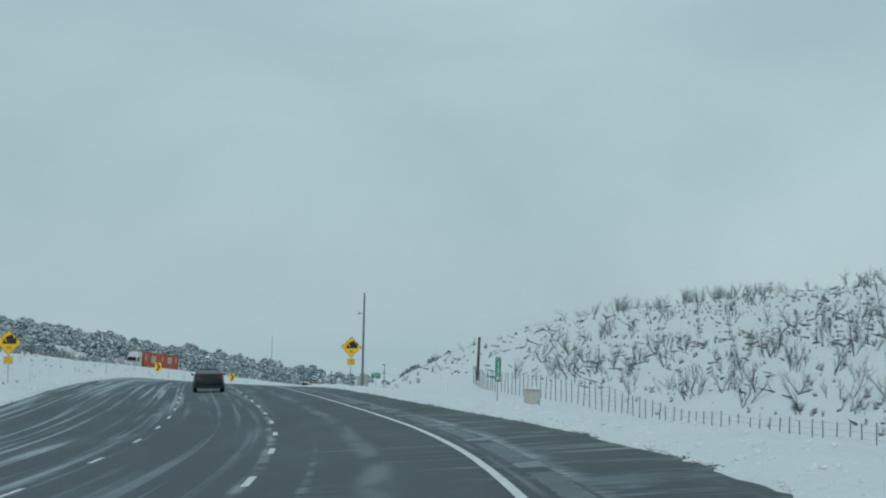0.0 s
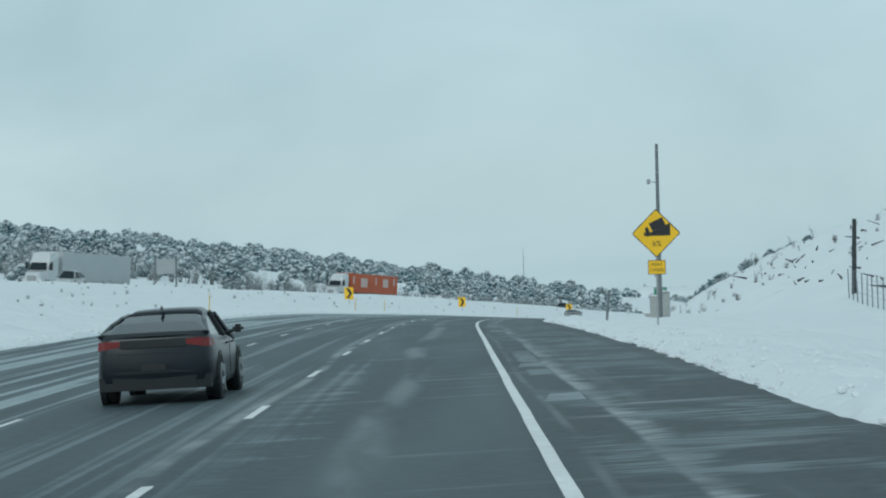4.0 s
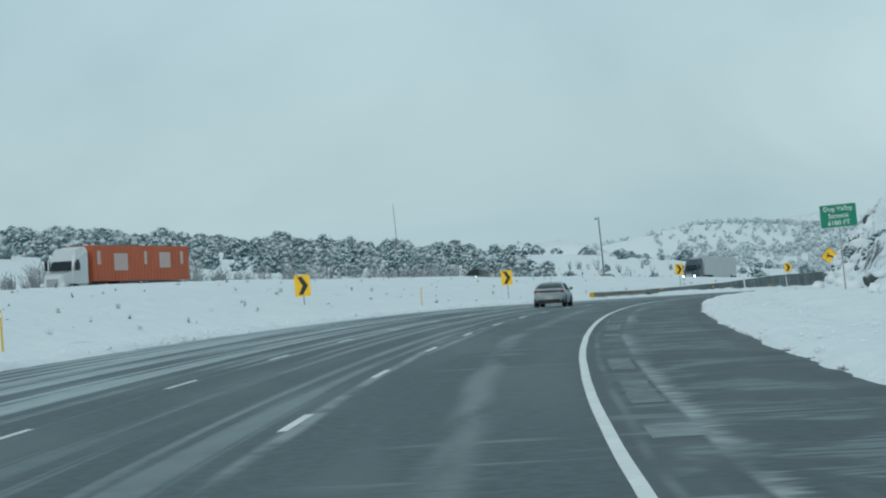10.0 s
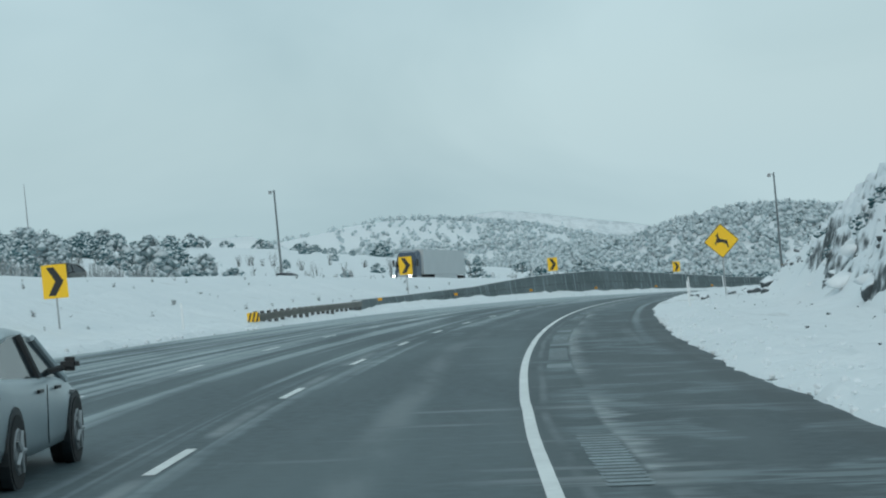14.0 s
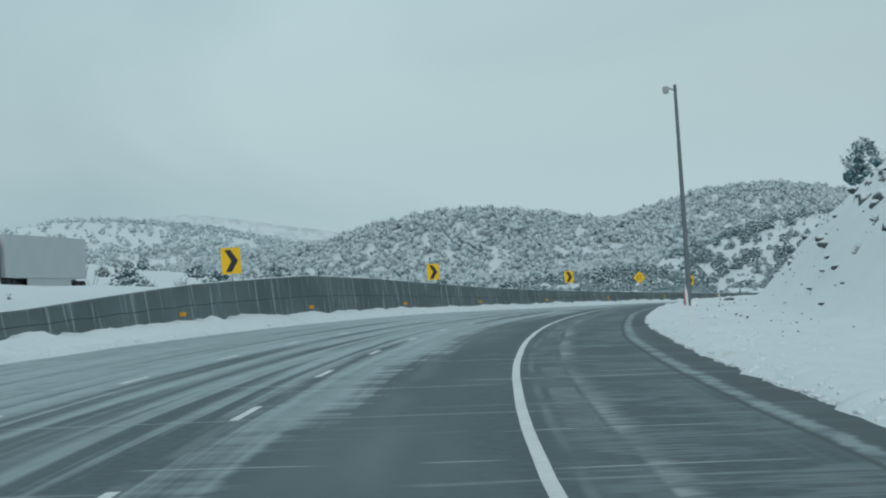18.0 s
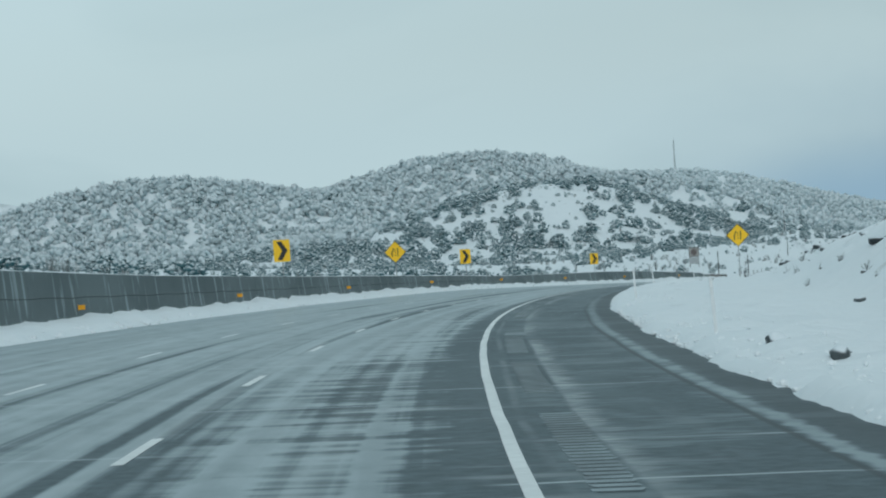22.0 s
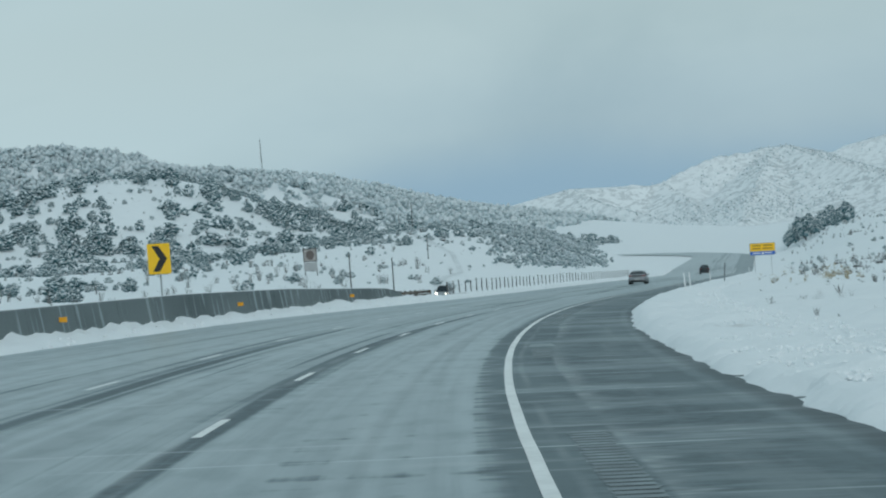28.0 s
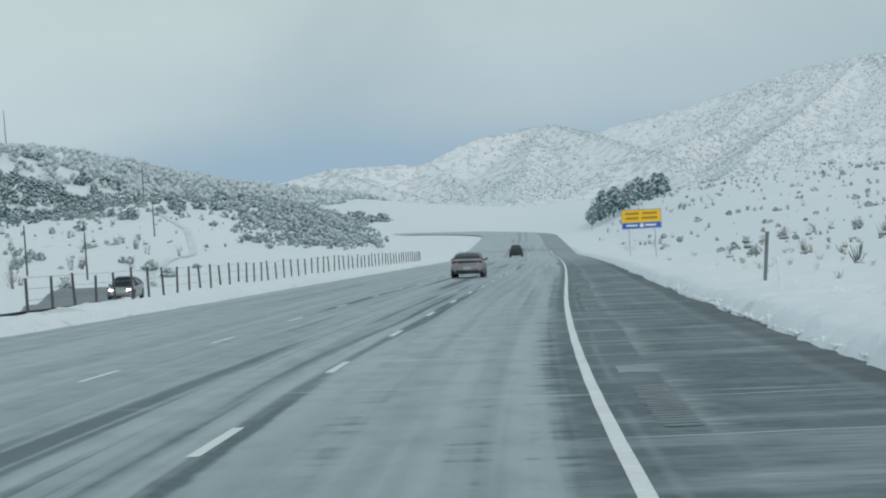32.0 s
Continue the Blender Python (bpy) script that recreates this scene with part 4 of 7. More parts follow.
def chevron(s, u, zc, foot, turn=0.0, w=0.99, h=1.29):
    o = thing("chevron_sign", "yellow curve sign with a black chevron on a steel post", "road sign", "chevron signs", stand(s, u, foot, turn))
    zc -= foot
    p = panel(o, moved(rounded(w, h, 0.05), 0, zc), YELLOW)
    panel(p, moved(rounded(w - .01, h - .01, 0.05), 0, zc), SIGNBACK, y=0.006, name="backing")
    a = 0.42 * h
    sh = [(-.3 * w, a), (.0 * w, a), (.36 * w, 0), (.0 * w, -a), (-.3 * w, -a), (.02 * w, 0)]
    part("arrow", prism(bmesh.new(), moved(sh, 0, zc), -0.011, -0.0065), BLACK, p, "black chevron arrow")
    sign_post(o, 0, -1.0, zc + h / 2 - 0.1)
    return o
# the chevrons of the long right-hand bend; those along the wall rise from behind it
for s, u, zc in ((326, -21.7, 2.36), (381, -20.0, 2.1), (438.2, -18.0, 2.44)):
    chevron(s, u, zc, float(rise(np.array([s]), np.array([u]))[0]), -3)
for s, u, zc in ((509.2, -16.2, 3.08), (564.8, -15.65, 3.26), (629, -15.65, 3.26), (690.1, -15.65, 3.22), (755.6, -15.65, 2.96), (815.9, -15.7, 2.98)):
    chevron(s, u, zc, 0.3, -3)
def diamond(s, u, zc, foot, label, side=1.22, turn=0.0):
    o = thing("warning_sign", label, "road sign", "", stand(s, u, foot, turn)); zc -= foot
    panel(o, moved(rounded(side, side, 0.06, turn=45), 0, zc), BLACK, y=0.0, name="border", label="thin black border")
    p = panel(o, moved(rounded(side - .06, side - .06, 0.05, turn=45), 0, zc), YELLOW, y=-0.0065)
    panel(p, moved(rounded(side - .01, side - .01, 0.06, turn=45), 0, zc), SIGNBACK, y=0.007, name="backing")
    sign_post(o, 0, -1.0, zc + side * 0.6)
    return o, p, zc
def symbol(p, pts, zc, y=-0.0135, name="symbol", m=None):
    return part(name, prism(bmesh.new(), moved(pts, 0, zc), y - 0.004, y), m or BLACK, p)
def grade_sign(s, u, zc, foot, turn=0.0):
    o, p, z = diamond(s, u, zc, foot, "yellow diamond steep grade sign with a truck and plaque", 1.22, turn)
    symbol(p, [(-.46, -.09), (.5, -.09), (.5, .36)], z, name="slope")
    def tilt(pts, a=24, dx=0.0, dz=0.02):
        c, q = math.cos(radians(a)), math.sin(radians(a)); return [(x * c - w * q + dx, x * q + w * c + dz) for x, w in pts]
    symbol(p, tilt([(-.1, .1), (.42, .1), (.42, .4), (-.1, .4)]), z, name="trailer")
    symbol(p, tilt([(-.32, .03), (-.14, .03), (-.14, .3), (-.24, .3), (-.27, .17), (-.36, .15), (-.36, .03)], dx=-.05, dz=.01), z, name="cab")
    for x in (-.3, -.02, .12, .3): symbol(p, tilt([(x + .055 * math.cos(k * .785), .035 + .055 * math.sin(k * .785)) for k in range(8)]), z, y=-0.014, name="wheel")
    lettering(p, "6%", 0.27, 0.02, z - 0.37, -0.016, BLACK)
    pl = panel(o, moved(rounded(0.62, 0.5, 0.04), 0, z - 1.2), BLACK, name="plaque_border")
    p2 = panel(o, moved(rounded(0.58, 0.46, 0.035), 0, z - 1.2), YELLOW, y=-0.0065, name="plaque")
    lettering(p2, "NEXT", 0.15, 0, z - 1.1, -0.015, BLACK); lettering(p2, "2 MILES", 0.15, 0, z - 1.3, -0.015, BLACK)
    return o
grade_sign(176.1, 7.12, 3.36, -0.1)
grade_sign(146.3, -18.2, 3.15, 0.5, 4)
o, p, z = diamond(464.2, 7.8, 2.99, 0.15, "yellow diamond deer crossing sign on a steel post", 1.22)
symbol(p, [(-.30, .02), (-.2, .12), (-.21, .2), (-.3, .24), (-.22, .3), (-.17, .42), (-.14, .28), (-.08, .12), (.1, .06), (.27, .02), (.3, -.12), (.33, -.34), (.28, -.34), (.22, -.16), (.0, -.06), (-.12, -.08), (-.26, -.1), (-.3, -.2), (-.34, -.18), (-.3, -.04), (-.2, -.02)], z, name="leaping_deer")
def merge_sign(s, u, zc, foot):
    o, p, z = diamond(s, u, zc, foot, "yellow diamond lane-ends merge sign on a steel post", 1.2)
    symbol(p, [(.16, -.34), (.23, -.34), (.23, .32), (.16, .32)], z, name="lane_line")
    for k in range(3): symbol(p, [(-.03, -.3 + .2 * k), (.02, -.3 + .2 * k), (.02, -.18 + .2 * k), (-.03, -.18 + .2 * k)], z, name="lane_dash_mark")
    symbol(p, [(-.3, -.34), (-.22, -.34), (-.22, -.05), (-.1, .18), (-.1, .32), (-.18, .32), (-.18, .2), (-.3, -.03)], z, name="lane_arrow")
    return o
merge_sign(725.4, 10.25, 3.42, 0.3)
merge_sign(727.4, -15.75, 3.23, 0.3)
# green summit sign
gz_ = 0.2
o = thing("summit_sign", "green elevation sign with white lettering on a steel post", "road sign", m=stand(343.3, 10.4, gz_))
panel(o, moved(rounded(1.5, 0.96, 0.06), 0, 3.4 - gz_), WHITE, name="border", label="white border")
p = panel(o, moved(rounded(1.46, 0.92, 0.05), 0, 3.4 - gz_), GREEN, y=-0.0065)
for k, t in enumerate(("Dog Valley", "Summit", "6180 FT")): lettering(p, t, 0.27, 0, 3.4 - gz_ + 0.29 - 0.29 * k, -0.015, WHITE)
sign_post(o, 0, -1.0, 3.3)
# mile marker
o = thing("mile_marker", "narrow green mile marker with white numerals on a post", "road sign", m=stand(104, 9.15, -0.5))
panel(o, moved(rounded(0.31, 1.24, 0.03), 0, 1.82), WHITE, name="border")
p = panel(o, moved(rounded(0.285, 1.21, 0.03), 0, 1.82), GREEN, y=-0.0065)
lettering(p, "MILE", 0.11, 0, 2.34, -0.015, WHITE)
for k, t in enumerate("136"): lettering(p, t, 0.36, 0, 2.08 - 0.33 * k, -0.015, WHITE)
sign_post(o, 0, -1.0, 2.4)
OCHRE = mat("faded_sign_text", (0.42, 0.24, 0.02), 0.5)
# broad yellow and blue information board
o = thing("information_board", "yellow and blue roadside information board on two posts", "road sign", m=stand(1014, 7.6, 0.9))
panel(o, moved(rounded(3.4, 1.66, 0.08), 0, 2.7), SIGNBACK, name="backing")
p = panel(o, moved(rounded(3.24, 1.02, 0.06), 0, 2.95), YELLOW, y=-0.0065, name="upper_panel")
b = panel(o, moved(rounded(3.24, 0.44, 0.06), 0, 2.16), BLUE, y=-0.0065, name="lower_panel", label="blue panel")
for x0, x1, zz in ((-1.35, -.2, 3.18), (.1, 1.35, 3.18), (-1.35, -.25, 2.78), (.0, 1.35, 2.78)):
    part("text_bar", prism(bmesh.new(), [(x0, zz - .1), (x1, zz - .1), (x1, zz + .1), (x0, zz + .1)], -0.017, -0.0135), OCHRE, p)
for x0, x1 in ((-1.3, -.35), (.3, 1.25)):
    part("text_bar", prism(bmesh.new(), [(x0, 2.1), (x1, 2.1), (x1, 2.24), (x0, 2.24)], -0.017, -0.0135), WHITE, b)
part("emblem", prism(bmesh.new(), [(.17 * math.cos(k * .524), 2.16 + .17 * math.sin(k * .524)) for k in range(12)], -0.017, -0.0135), WHITE, b)
sign_post(o, -1.1, -1.5, 3.3); sign_post(o, 1.1, -1.5, 3.3)
# back of a panel sign on the median side, by the other carriageway
o = thing("panel_sign_back", "back of a framed sign on two posts beside the other carriageway", "road sign", m=stand(398, -69, None, 20))
panel(o, moved(rounded(3.0, 2.2, 0.05), 0, 2.6), SIGNBACK, y=0)
for x in (-1.5, 1.5): part("post", box(bmesh.new(), x - .13, -.02, -1, x + .13, .24, 4.0), DARKSTEEL, o)

def delineator(s, u, h, material, label, lean=0.0, group="delineator posts", name="delineator_post", w=0.1):
    o = thing(name, label, "marker post", group, stand(s, u, None, 0, lean))
    part("blade", box(bmesh.new(), -w / 2, -.012, -.6, w / 2, .012, h, 0.008), material, o)
    part("reflector", box(bmesh.new(), -w * .36, -.02, h - .2, w * .36, -.0125, h - .08), WHITE, o, "small reflector")
    return o
PLASTIC_W = mat("white_plastic", (0.72, 0.75, 0.76), 0.5, grain=0.06, scale=5)
PLASTIC_Y = mat("faded_yellow_plastic", (0.62, 0.43, 0.1), 0.5, grain=0.1, scale=5)
for s, u in ((232.5, -16.2), (300, -16.0), (315, -15.8), (396, -15.8)): delineator(s, u, 1.35, PLASTIC_Y, "faded yellow flexible marker post in the snow", 2, w=.075)
for s, u in ((150, -17), (172, -17.2), (270, -17), (420, -15.2), (446, -15)): delineator(s, u, 1.2, PLASTIC_W, "thin pale marker post in the snow")
for s, u in ((104, 6.6), (385, 6.2), (440, 5.9), (482, 5.6), (522, 5.4), (609.3, 5.45), (647, 5.5), (689.6, 5.9), (729, 6.7), (745, 6.4), (838, 6.0), (852, 5.9), (885, 6.0), (1000, 6.0)): delineator(s, u, 1.22, PLASTIC_W, "white flexible delineator post in roadside snow", -2.5, w=.07)
for s, u, h, lean in ((191, 6.3, 1.5, 6), (895.5, 6.6, 1.75, 5)):
    o = thing("steel_post", "leaning grey steel channel post in the snow", "post", "", stand(s, u, None, 0, lean))
    bm = bmesh.new(); box(bm, -.05, -.02, -1, .05, 0, h); box(bm, -.05, 0, -1, -.03, .05, h); box(bm, .03, 0, -1, .05, .05, h); part("channel", bm, DARKSTEEL, o)
    part("cap_plate", box(bmesh.new(), -.06, -.03, h - .1, .06, -.02, h), DARKSTEEL, o)
o = delineator(722, 5.95, 1.3, DARKSTEEL, "leaning dark marker post with a white top", -7, w=.09)
part("white_top", box(bmesh.new(), -.05, -.03, .95, .05, -.021, 1.31), PLASTIC_W, o)
# ---- tall poles ----
def pole(s, u, foot, h, label, r0=0.16, r1=0.09, lamp=False):
    o = thing("tall_pole", label, "pole", "", stand(s, u, foot))
    part("shaft", tube(bmesh.new(), (0, 0, -1.5), (0, 0, h), r0, r1, 12), DARKSTEEL, o, "tapered grey shaft")
    part("base_flange", tube(bmesh.new(), (0, 0, -.1), (0, 0, .12), r0 * 1.9, r0 * 1.9, 12), STEEL, o)
    if lamp:
        part("camera_arm", tube(bmesh.new(), (0, 0, h - .25), (-.35, 0, h - .15), .04, .04, 6), STEEL, o)
        part("camera_housing", box(bmesh.new(), -.6, -.18, h - .42, -.3, .18, h - .05, 0.05), STEEL, o, "pale box at the top")
    return o
p1 = pole(225.3, 11.3, 0.05, 10.25, "tall grey steel pole beside equipment cabinets", 0.15, 0.085)
part("radar_arm", tube(bmesh.new(), (0, 0, 8.0), (-.45, -.1, 8.05), .025, .025, 6), STEEL, p1)
part("radar_head", box(bmesh.new(), -.62, -.2, 7.9, -.42, 0, 8.2, .02), STEEL, p1)
p3 = pole(565.0, 6.5, 0.25, 10.7, "tall slightly leaning steel camera pole in roadside snow", 0.135, 0.075, True)
part("marker_stake", box(bmesh.new(), -.27, -.05, -.6, -.17, .03, .85, .01), mat("faded_red_stake", (0.36, 0.13, 0.09), .7, grain=.3), p3, "faded red marker stake")
part("service_box", box(bmesh.new(), .06, -.26, -.1, .26, -.14, .36, .02), WHITE, p3, "small white box at the foot")
pole(577.8, -48.4, None, 10.9, "tall steel pole by the other carriageway", 0.15, 0.09, True)
def mast(x, y, z0, h):
    o = thing("radio_mast", "thin lattice radio mast on the hilltop", "mast", m=Matrix.Translation((x, y, z0)))
    for k in range(3):
        a = k * 2.094; part("leg", tube(bmesh.new(), (1.0 * math.cos(a), 1.0 * math.sin(a), -3), (.35 * math.cos(a), .35 * math.sin(a), h), .16, .1, 5), DARKSTEEL, o)
    for k in range(12):
        z = h * k / 12; r = 1.0 - .65 * k / 12; bm = bmesh.new()
        for j in range(3):
            a, b = j * 2.094, (j + 1) * 2.094; tube(bm, (r * math.cos(a), r * math.sin(a), z), (r * math.cos(b), r * math.sin(b), z + h / 12), .07, .07, 4)
        part("brace", bm, DARKSTEEL, o)
    part("antenna", tube(bmesh.new(), (0, 0, h), (0, 0, h + 3), .12, .05, 5), DARKSTEEL, o)
mast(1440.6, 2515.5, float(ground_z([1440.6], [2515.5])[0]), 38.0)
def small_mast(s, u, h):
    x, y, _ = at(s, u); o = thing("small_mast", "slender grey mast standing among junipers", "mast", m=Matrix.Translation((x, y, float(ground_z([x], [y])[0]))))
    part("shaft", tube(bmesh.new(), (0, 0, -1), (0, 0, h), .22, .08, 6), STEEL, o)
small_mast(760, -220, 14)
# ---- equipment cabinets ----
CAB = mat("cabinet_grey", (0.42, 0.44, 0.43), 0.45, 0.3, grain=0.12, scale=3)
TAN = mat("cabinet_tan", (0.42, 0.38, 0.29), 0.55, grain=0.1, scale=3)
def cabinet(s, u, w, d, h, foot, material, label, plinth=True, turn=0.0):
    o = thing("equipment_cabinet", label, "cabinet", "", stand(s, u, foot, turn)); z = 0.3 if plinth else 0
    if plinth: part("plinth", box(bmesh.new(), -w / 2 - .06, -d / 2 - .06, -.8, w / 2 + .06, d / 2 + .06, z, .02), CONCRETE, o)
    else: z = -0.4
    part("body", box(bmesh.new(), -w / 2, -d / 2, z, w / 2, d / 2, h, .03), material, o)
    dr = part("door", box(bmesh.new(), -w / 2 + .06, -d / 2 - .02, max(z, 0) + .08, w / 2 - .06, -d / 2, h - .1, .008), material, o)
    part("handle", box(bmesh.new(), w * .28, -d / 2 - .05, h * .5, w * .28 + .03, -d / 2 - .02, h * .5 + .16), DARKSTEEL, dr)
    part("roof", box(bmesh.new(), -w / 2 - .04, -d / 2 - .05, h, w / 2 + .04, d / 2 + .04, h + .05, .015), material, o)
    part("snow_cap", box(bmesh.new(), -w / 2 - .02, -d / 2 - .02, h + .052, w / 2 + .02, d / 2 + .02, h + .14, .035), SNOW, o, "snow cap")
    return o
cabinet(227.8, 11.7, 0.62, .7, 1.85, -0.2, CAB, "grey steel roadside cabinet on a concrete plinth")
cabinet(227.4, 11.05, 0.44, .5, 1.6, -0.2, CAB, "smaller grey steel cabinet on a concrete plinth")
cabinet(238, 11.3, 0.56, .5, 0.72, -0.32, CAB, "low grey utility box in the snow", False)
cabinet(104.5, 10.95, 0.66, .6, 1.28, -0.95, mat("cabinet_pale", (0.5, 0.49, 0.44), 0.55, grain=0.1, scale=3), "tan and grey utility box in the snow", False, 12)
for s, u in ((905, -26.5), (902, -27.8)): cabinet(s, u, 1.3, 1.0, 1.2, 0.0, TAN, "pale tan utility box beside the service road", False)
for s, u, w, d, h in ((296, -53, 1.6, 1.4, 2.0), (300, -55, 1.2, 1.2, 1.4), (338, -50, .9, .9, .5)): cabinet(s, u, w, d, h, None, CAB, "grey utility box beside the other carriageway", False)

# ---- concrete wall with reflectors, guardrail ----
WALL_TOP = lambda s: tab(s, 490, .84, 504, .94, 530, 1.3, 556, 2.1, 584.5, 2.64, 607, 2.56, 629, 2.33, 660, 1.95, 706, 1.58, 740, 1.3, 770, 1.15, 795, 1.25, 820, 1.42, 842, 1.42, 868, 1.16, 872, 1.1, 877, .8)
wall = thing("wall_concrete", "long stained grey concrete barrier wall beside the freeway", "wall", kind="structure")
for a in np.arange(490, 877, 6.0):
    b = min(a + 5.97, 877); s = np.linspace(a, b, 4); h = WALL_TOP(s)
    S = np.repeat(s[:, None], 8, 1); low = np.minimum(h * 0.35, 0.6)
    U = np.stack([0 * s - 15.38, 0 * s - 15.4, -15.46 - 0 * s, -15.58 - 0 * s, -15.62 + 0 * s, -15.86 + 0 * s, -15.9 + 0 * s, -15.95 + 0 * s], 1)
    Z = np.stack([0 * h - .4, low * .3, low, h - .03, h, h, h - .03, 0 * h - .8], 1)
    v = at(S, U, Z).reshape(-1, 3); i = np.arange(32).reshape(4, 8)
    f = np.stack([i[:-1, :-1], i[:-1, 1:], i[1:, 1:], i[1:, :-1]], -1).reshape(-1, 4)[:, ::-1]
    caps = [i[0].tolist(), i[3][::-1].tolist()]
    ob = mesh_ob("wall_panel", v, f.tolist() + caps, WALLMAT, wall)
    lay = ob.data.uv_layers.new(name="road"); su_ = np.stack([Z.ravel(), S.ravel()], -1)
    lay.data.foreach_set("uv", np.array([su_[ob.data.loops[k].vertex_index] for k in range(len(ob.data.loops))], np.float32).ravel())
# horizontal construction joint along the face, and the snow lying on the coping
JOINTM = mat("dark_joint", (0.03, 0.036, 0.038), 0.9, grain=.3)
for a in np.arange(514, 760, 6.0):
    s = np.linspace(a, a + 5.97, 4); z = 0.5 * WALL_TOP(s) + 0.12 + 0.02 * np.sin(s); low = np.minimum(WALL_TOP(s) * .35, .6)
    u = -15.46 - 0.12 * (z - low) / (WALL_TOP(s) - .03 - low); q = at(np.stack([s, s], 1), np.stack([u + .006, u + .006 - .003], 1), np.stack([z - .014, z + .014], 1)).reshape(-1, 3)
    mesh_ob("wall_joint", q, [(2 * k, 2 * k + 2, 2 * k + 3, 2 * k + 1) for k in range(3)], JOINTM, wall)
s = np.arange(490, 870, 1.5); c_ = np.array([(-15.63, 0.0), (-15.65, .03), (-15.74, .055), (-15.83, .03), (-15.86, 0.0)])
S_ = np.repeat(s[:, None], 5, 1); Z_ = WALL_TOP(s)[:, None] + .003 + c_[None, :, 1] * (0.6 + 1.2 * fbm(S_ / 2.3, S_ * 0 + 4, 3))
sheet("snow_coping", S_, np.repeat(c_[None, :, 0], len(s), 0), Z_, GROUNDMAT, "thin line of snow lying on the wall's coping", "snow", uv=False)
# weathered rail barrier carrying on from the wall's low end
RUST = mat("rusty_rail", (0.12, 0.095, 0.075), 0.75, 0.2, grain=.4, scale=3)
o = thing("rail_barrier", "low rusty rail barrier heaped with snow at the wall's end", "barrier", "", stand(877.2, -15.5, 0) @ pose(0, 0, 0, -4.5, 0, 0))
for k in range(3):
    part("rail", box(bmesh.new(), -.12, 0, .1 + .24 * k, .12, 10.2, .28 + .24 * k, .03), RUST, o)
    part("snow_cap", box(bmesh.new(), -.16, 4.6 + 1.1 * k, .285 + .24 * k, .2, 10.3, .335 + .24 * k, .02), SNOW, o)
for y in (.3, 2.2, 4.2, 6.2, 8.2, 10.0): part("post", box(bmesh.new(), -.3, y - .08, -.6, -.13, y + .08, .84, .01), WOOD, o)
part("end_plate", box(bmesh.new(), -.3, 10.21, .0, .3, 10.3, .8, .03), RUST, o)
AMBER = mat("amber_reflector", (0.9, 0.42, 0.03), 0.35)
for s in (496.0, 522.0, 552.5, 583.4, 615.6, 646.5, 677.0, 708.0, 739.0, 769.5, 799.6, 829.3, 858.5):
    o = thing("wall_reflector", "small amber reflector on a bracket on the concrete wall", "reflector", "wall reflectors", stand(s, -15.33, 0.8))
    part("plate", box(bmesh.new(), -.14, -.012, -.09, .14, .012, .09, .006), AMBER, o); part("bracket", box(bmesh.new(), -.2, .013, -.02, -.04, .03, .02), STEEL, o)
RAILM = mat("weathered_guardrail", (0.17, 0.165, 0.145), 0.65, 0.35, grain=0.25, scale=4)
rail = thing("guardrail", "weathered steel guardrail with posts and a striped end", "guardrail")
gs_ = np.arange(452, 490.1, 1.5); prof = [(0, -.155), (.04, -.12), (.0, -.05), (.06, 0), (.0, .05), (.04, .12), (0, .155)]
S = np.repeat(gs_[:, None], 7, 1); RUu = tab(gs_, 452, -13.2, 472, -14.0, 490, -15.2)
U = RUu[:, None] + np.array([q[0] for q in prof])[None]; Z = (0.55 + tab(gs_, 452, -.12, 466, 0, 490, .05))[:, None] + np.array([q[1] for q in prof])[None]
i = np.arange(S.size).reshape(S.shape); f = np.stack([i[:-1, :-1], i[:-1, 1:], i[1:, 1:], i[1:, :-1]], -1).reshape(-1, 4)
rb = mesh_ob("beam", at(S, U, Z).reshape(-1, 3), f, RAILM, rail, shade=True)
md = rb.modifiers.new("t", "SOLIDIFY"); md.thickness = 0.012
for s in np.arange(453.5, 490, 1.9):
    u = float(tab(np.array([s]), 452, -13.2, 472, -14.0, 490, -15.2)[0]); q = part("post", box(bmesh.new(), -.09, -.07, -.8, .09, .07, .74, .01), WOOD, rail); q.matrix_basis = stand(s, u - .16, 0)
    q = part("snow_cap", box(bmesh.new(), -.13, -.13, .742, .13, .13, .8, .025), SNOW, rail); q.matrix_basis = stand(s, u - .16, 0)
ter = part("end_marker", prism(bmesh.new(), rounded(.55, .42, .03), -.02, 0), YELLOW, rail, "yellow and black striped end plate"); ter.matrix_basis = stand(451.4, -13.1, 0.5)
for k in range(3):
    st_ = part("stripe", prism(bmesh.new(), [(-.25 + .18 * k, -.2), (-.17 + .18 * k, -.2), (-.05 + .18 * k, .2), (-.13 + .18 * k, .2)], -.026, -.021), BLACK, ter)
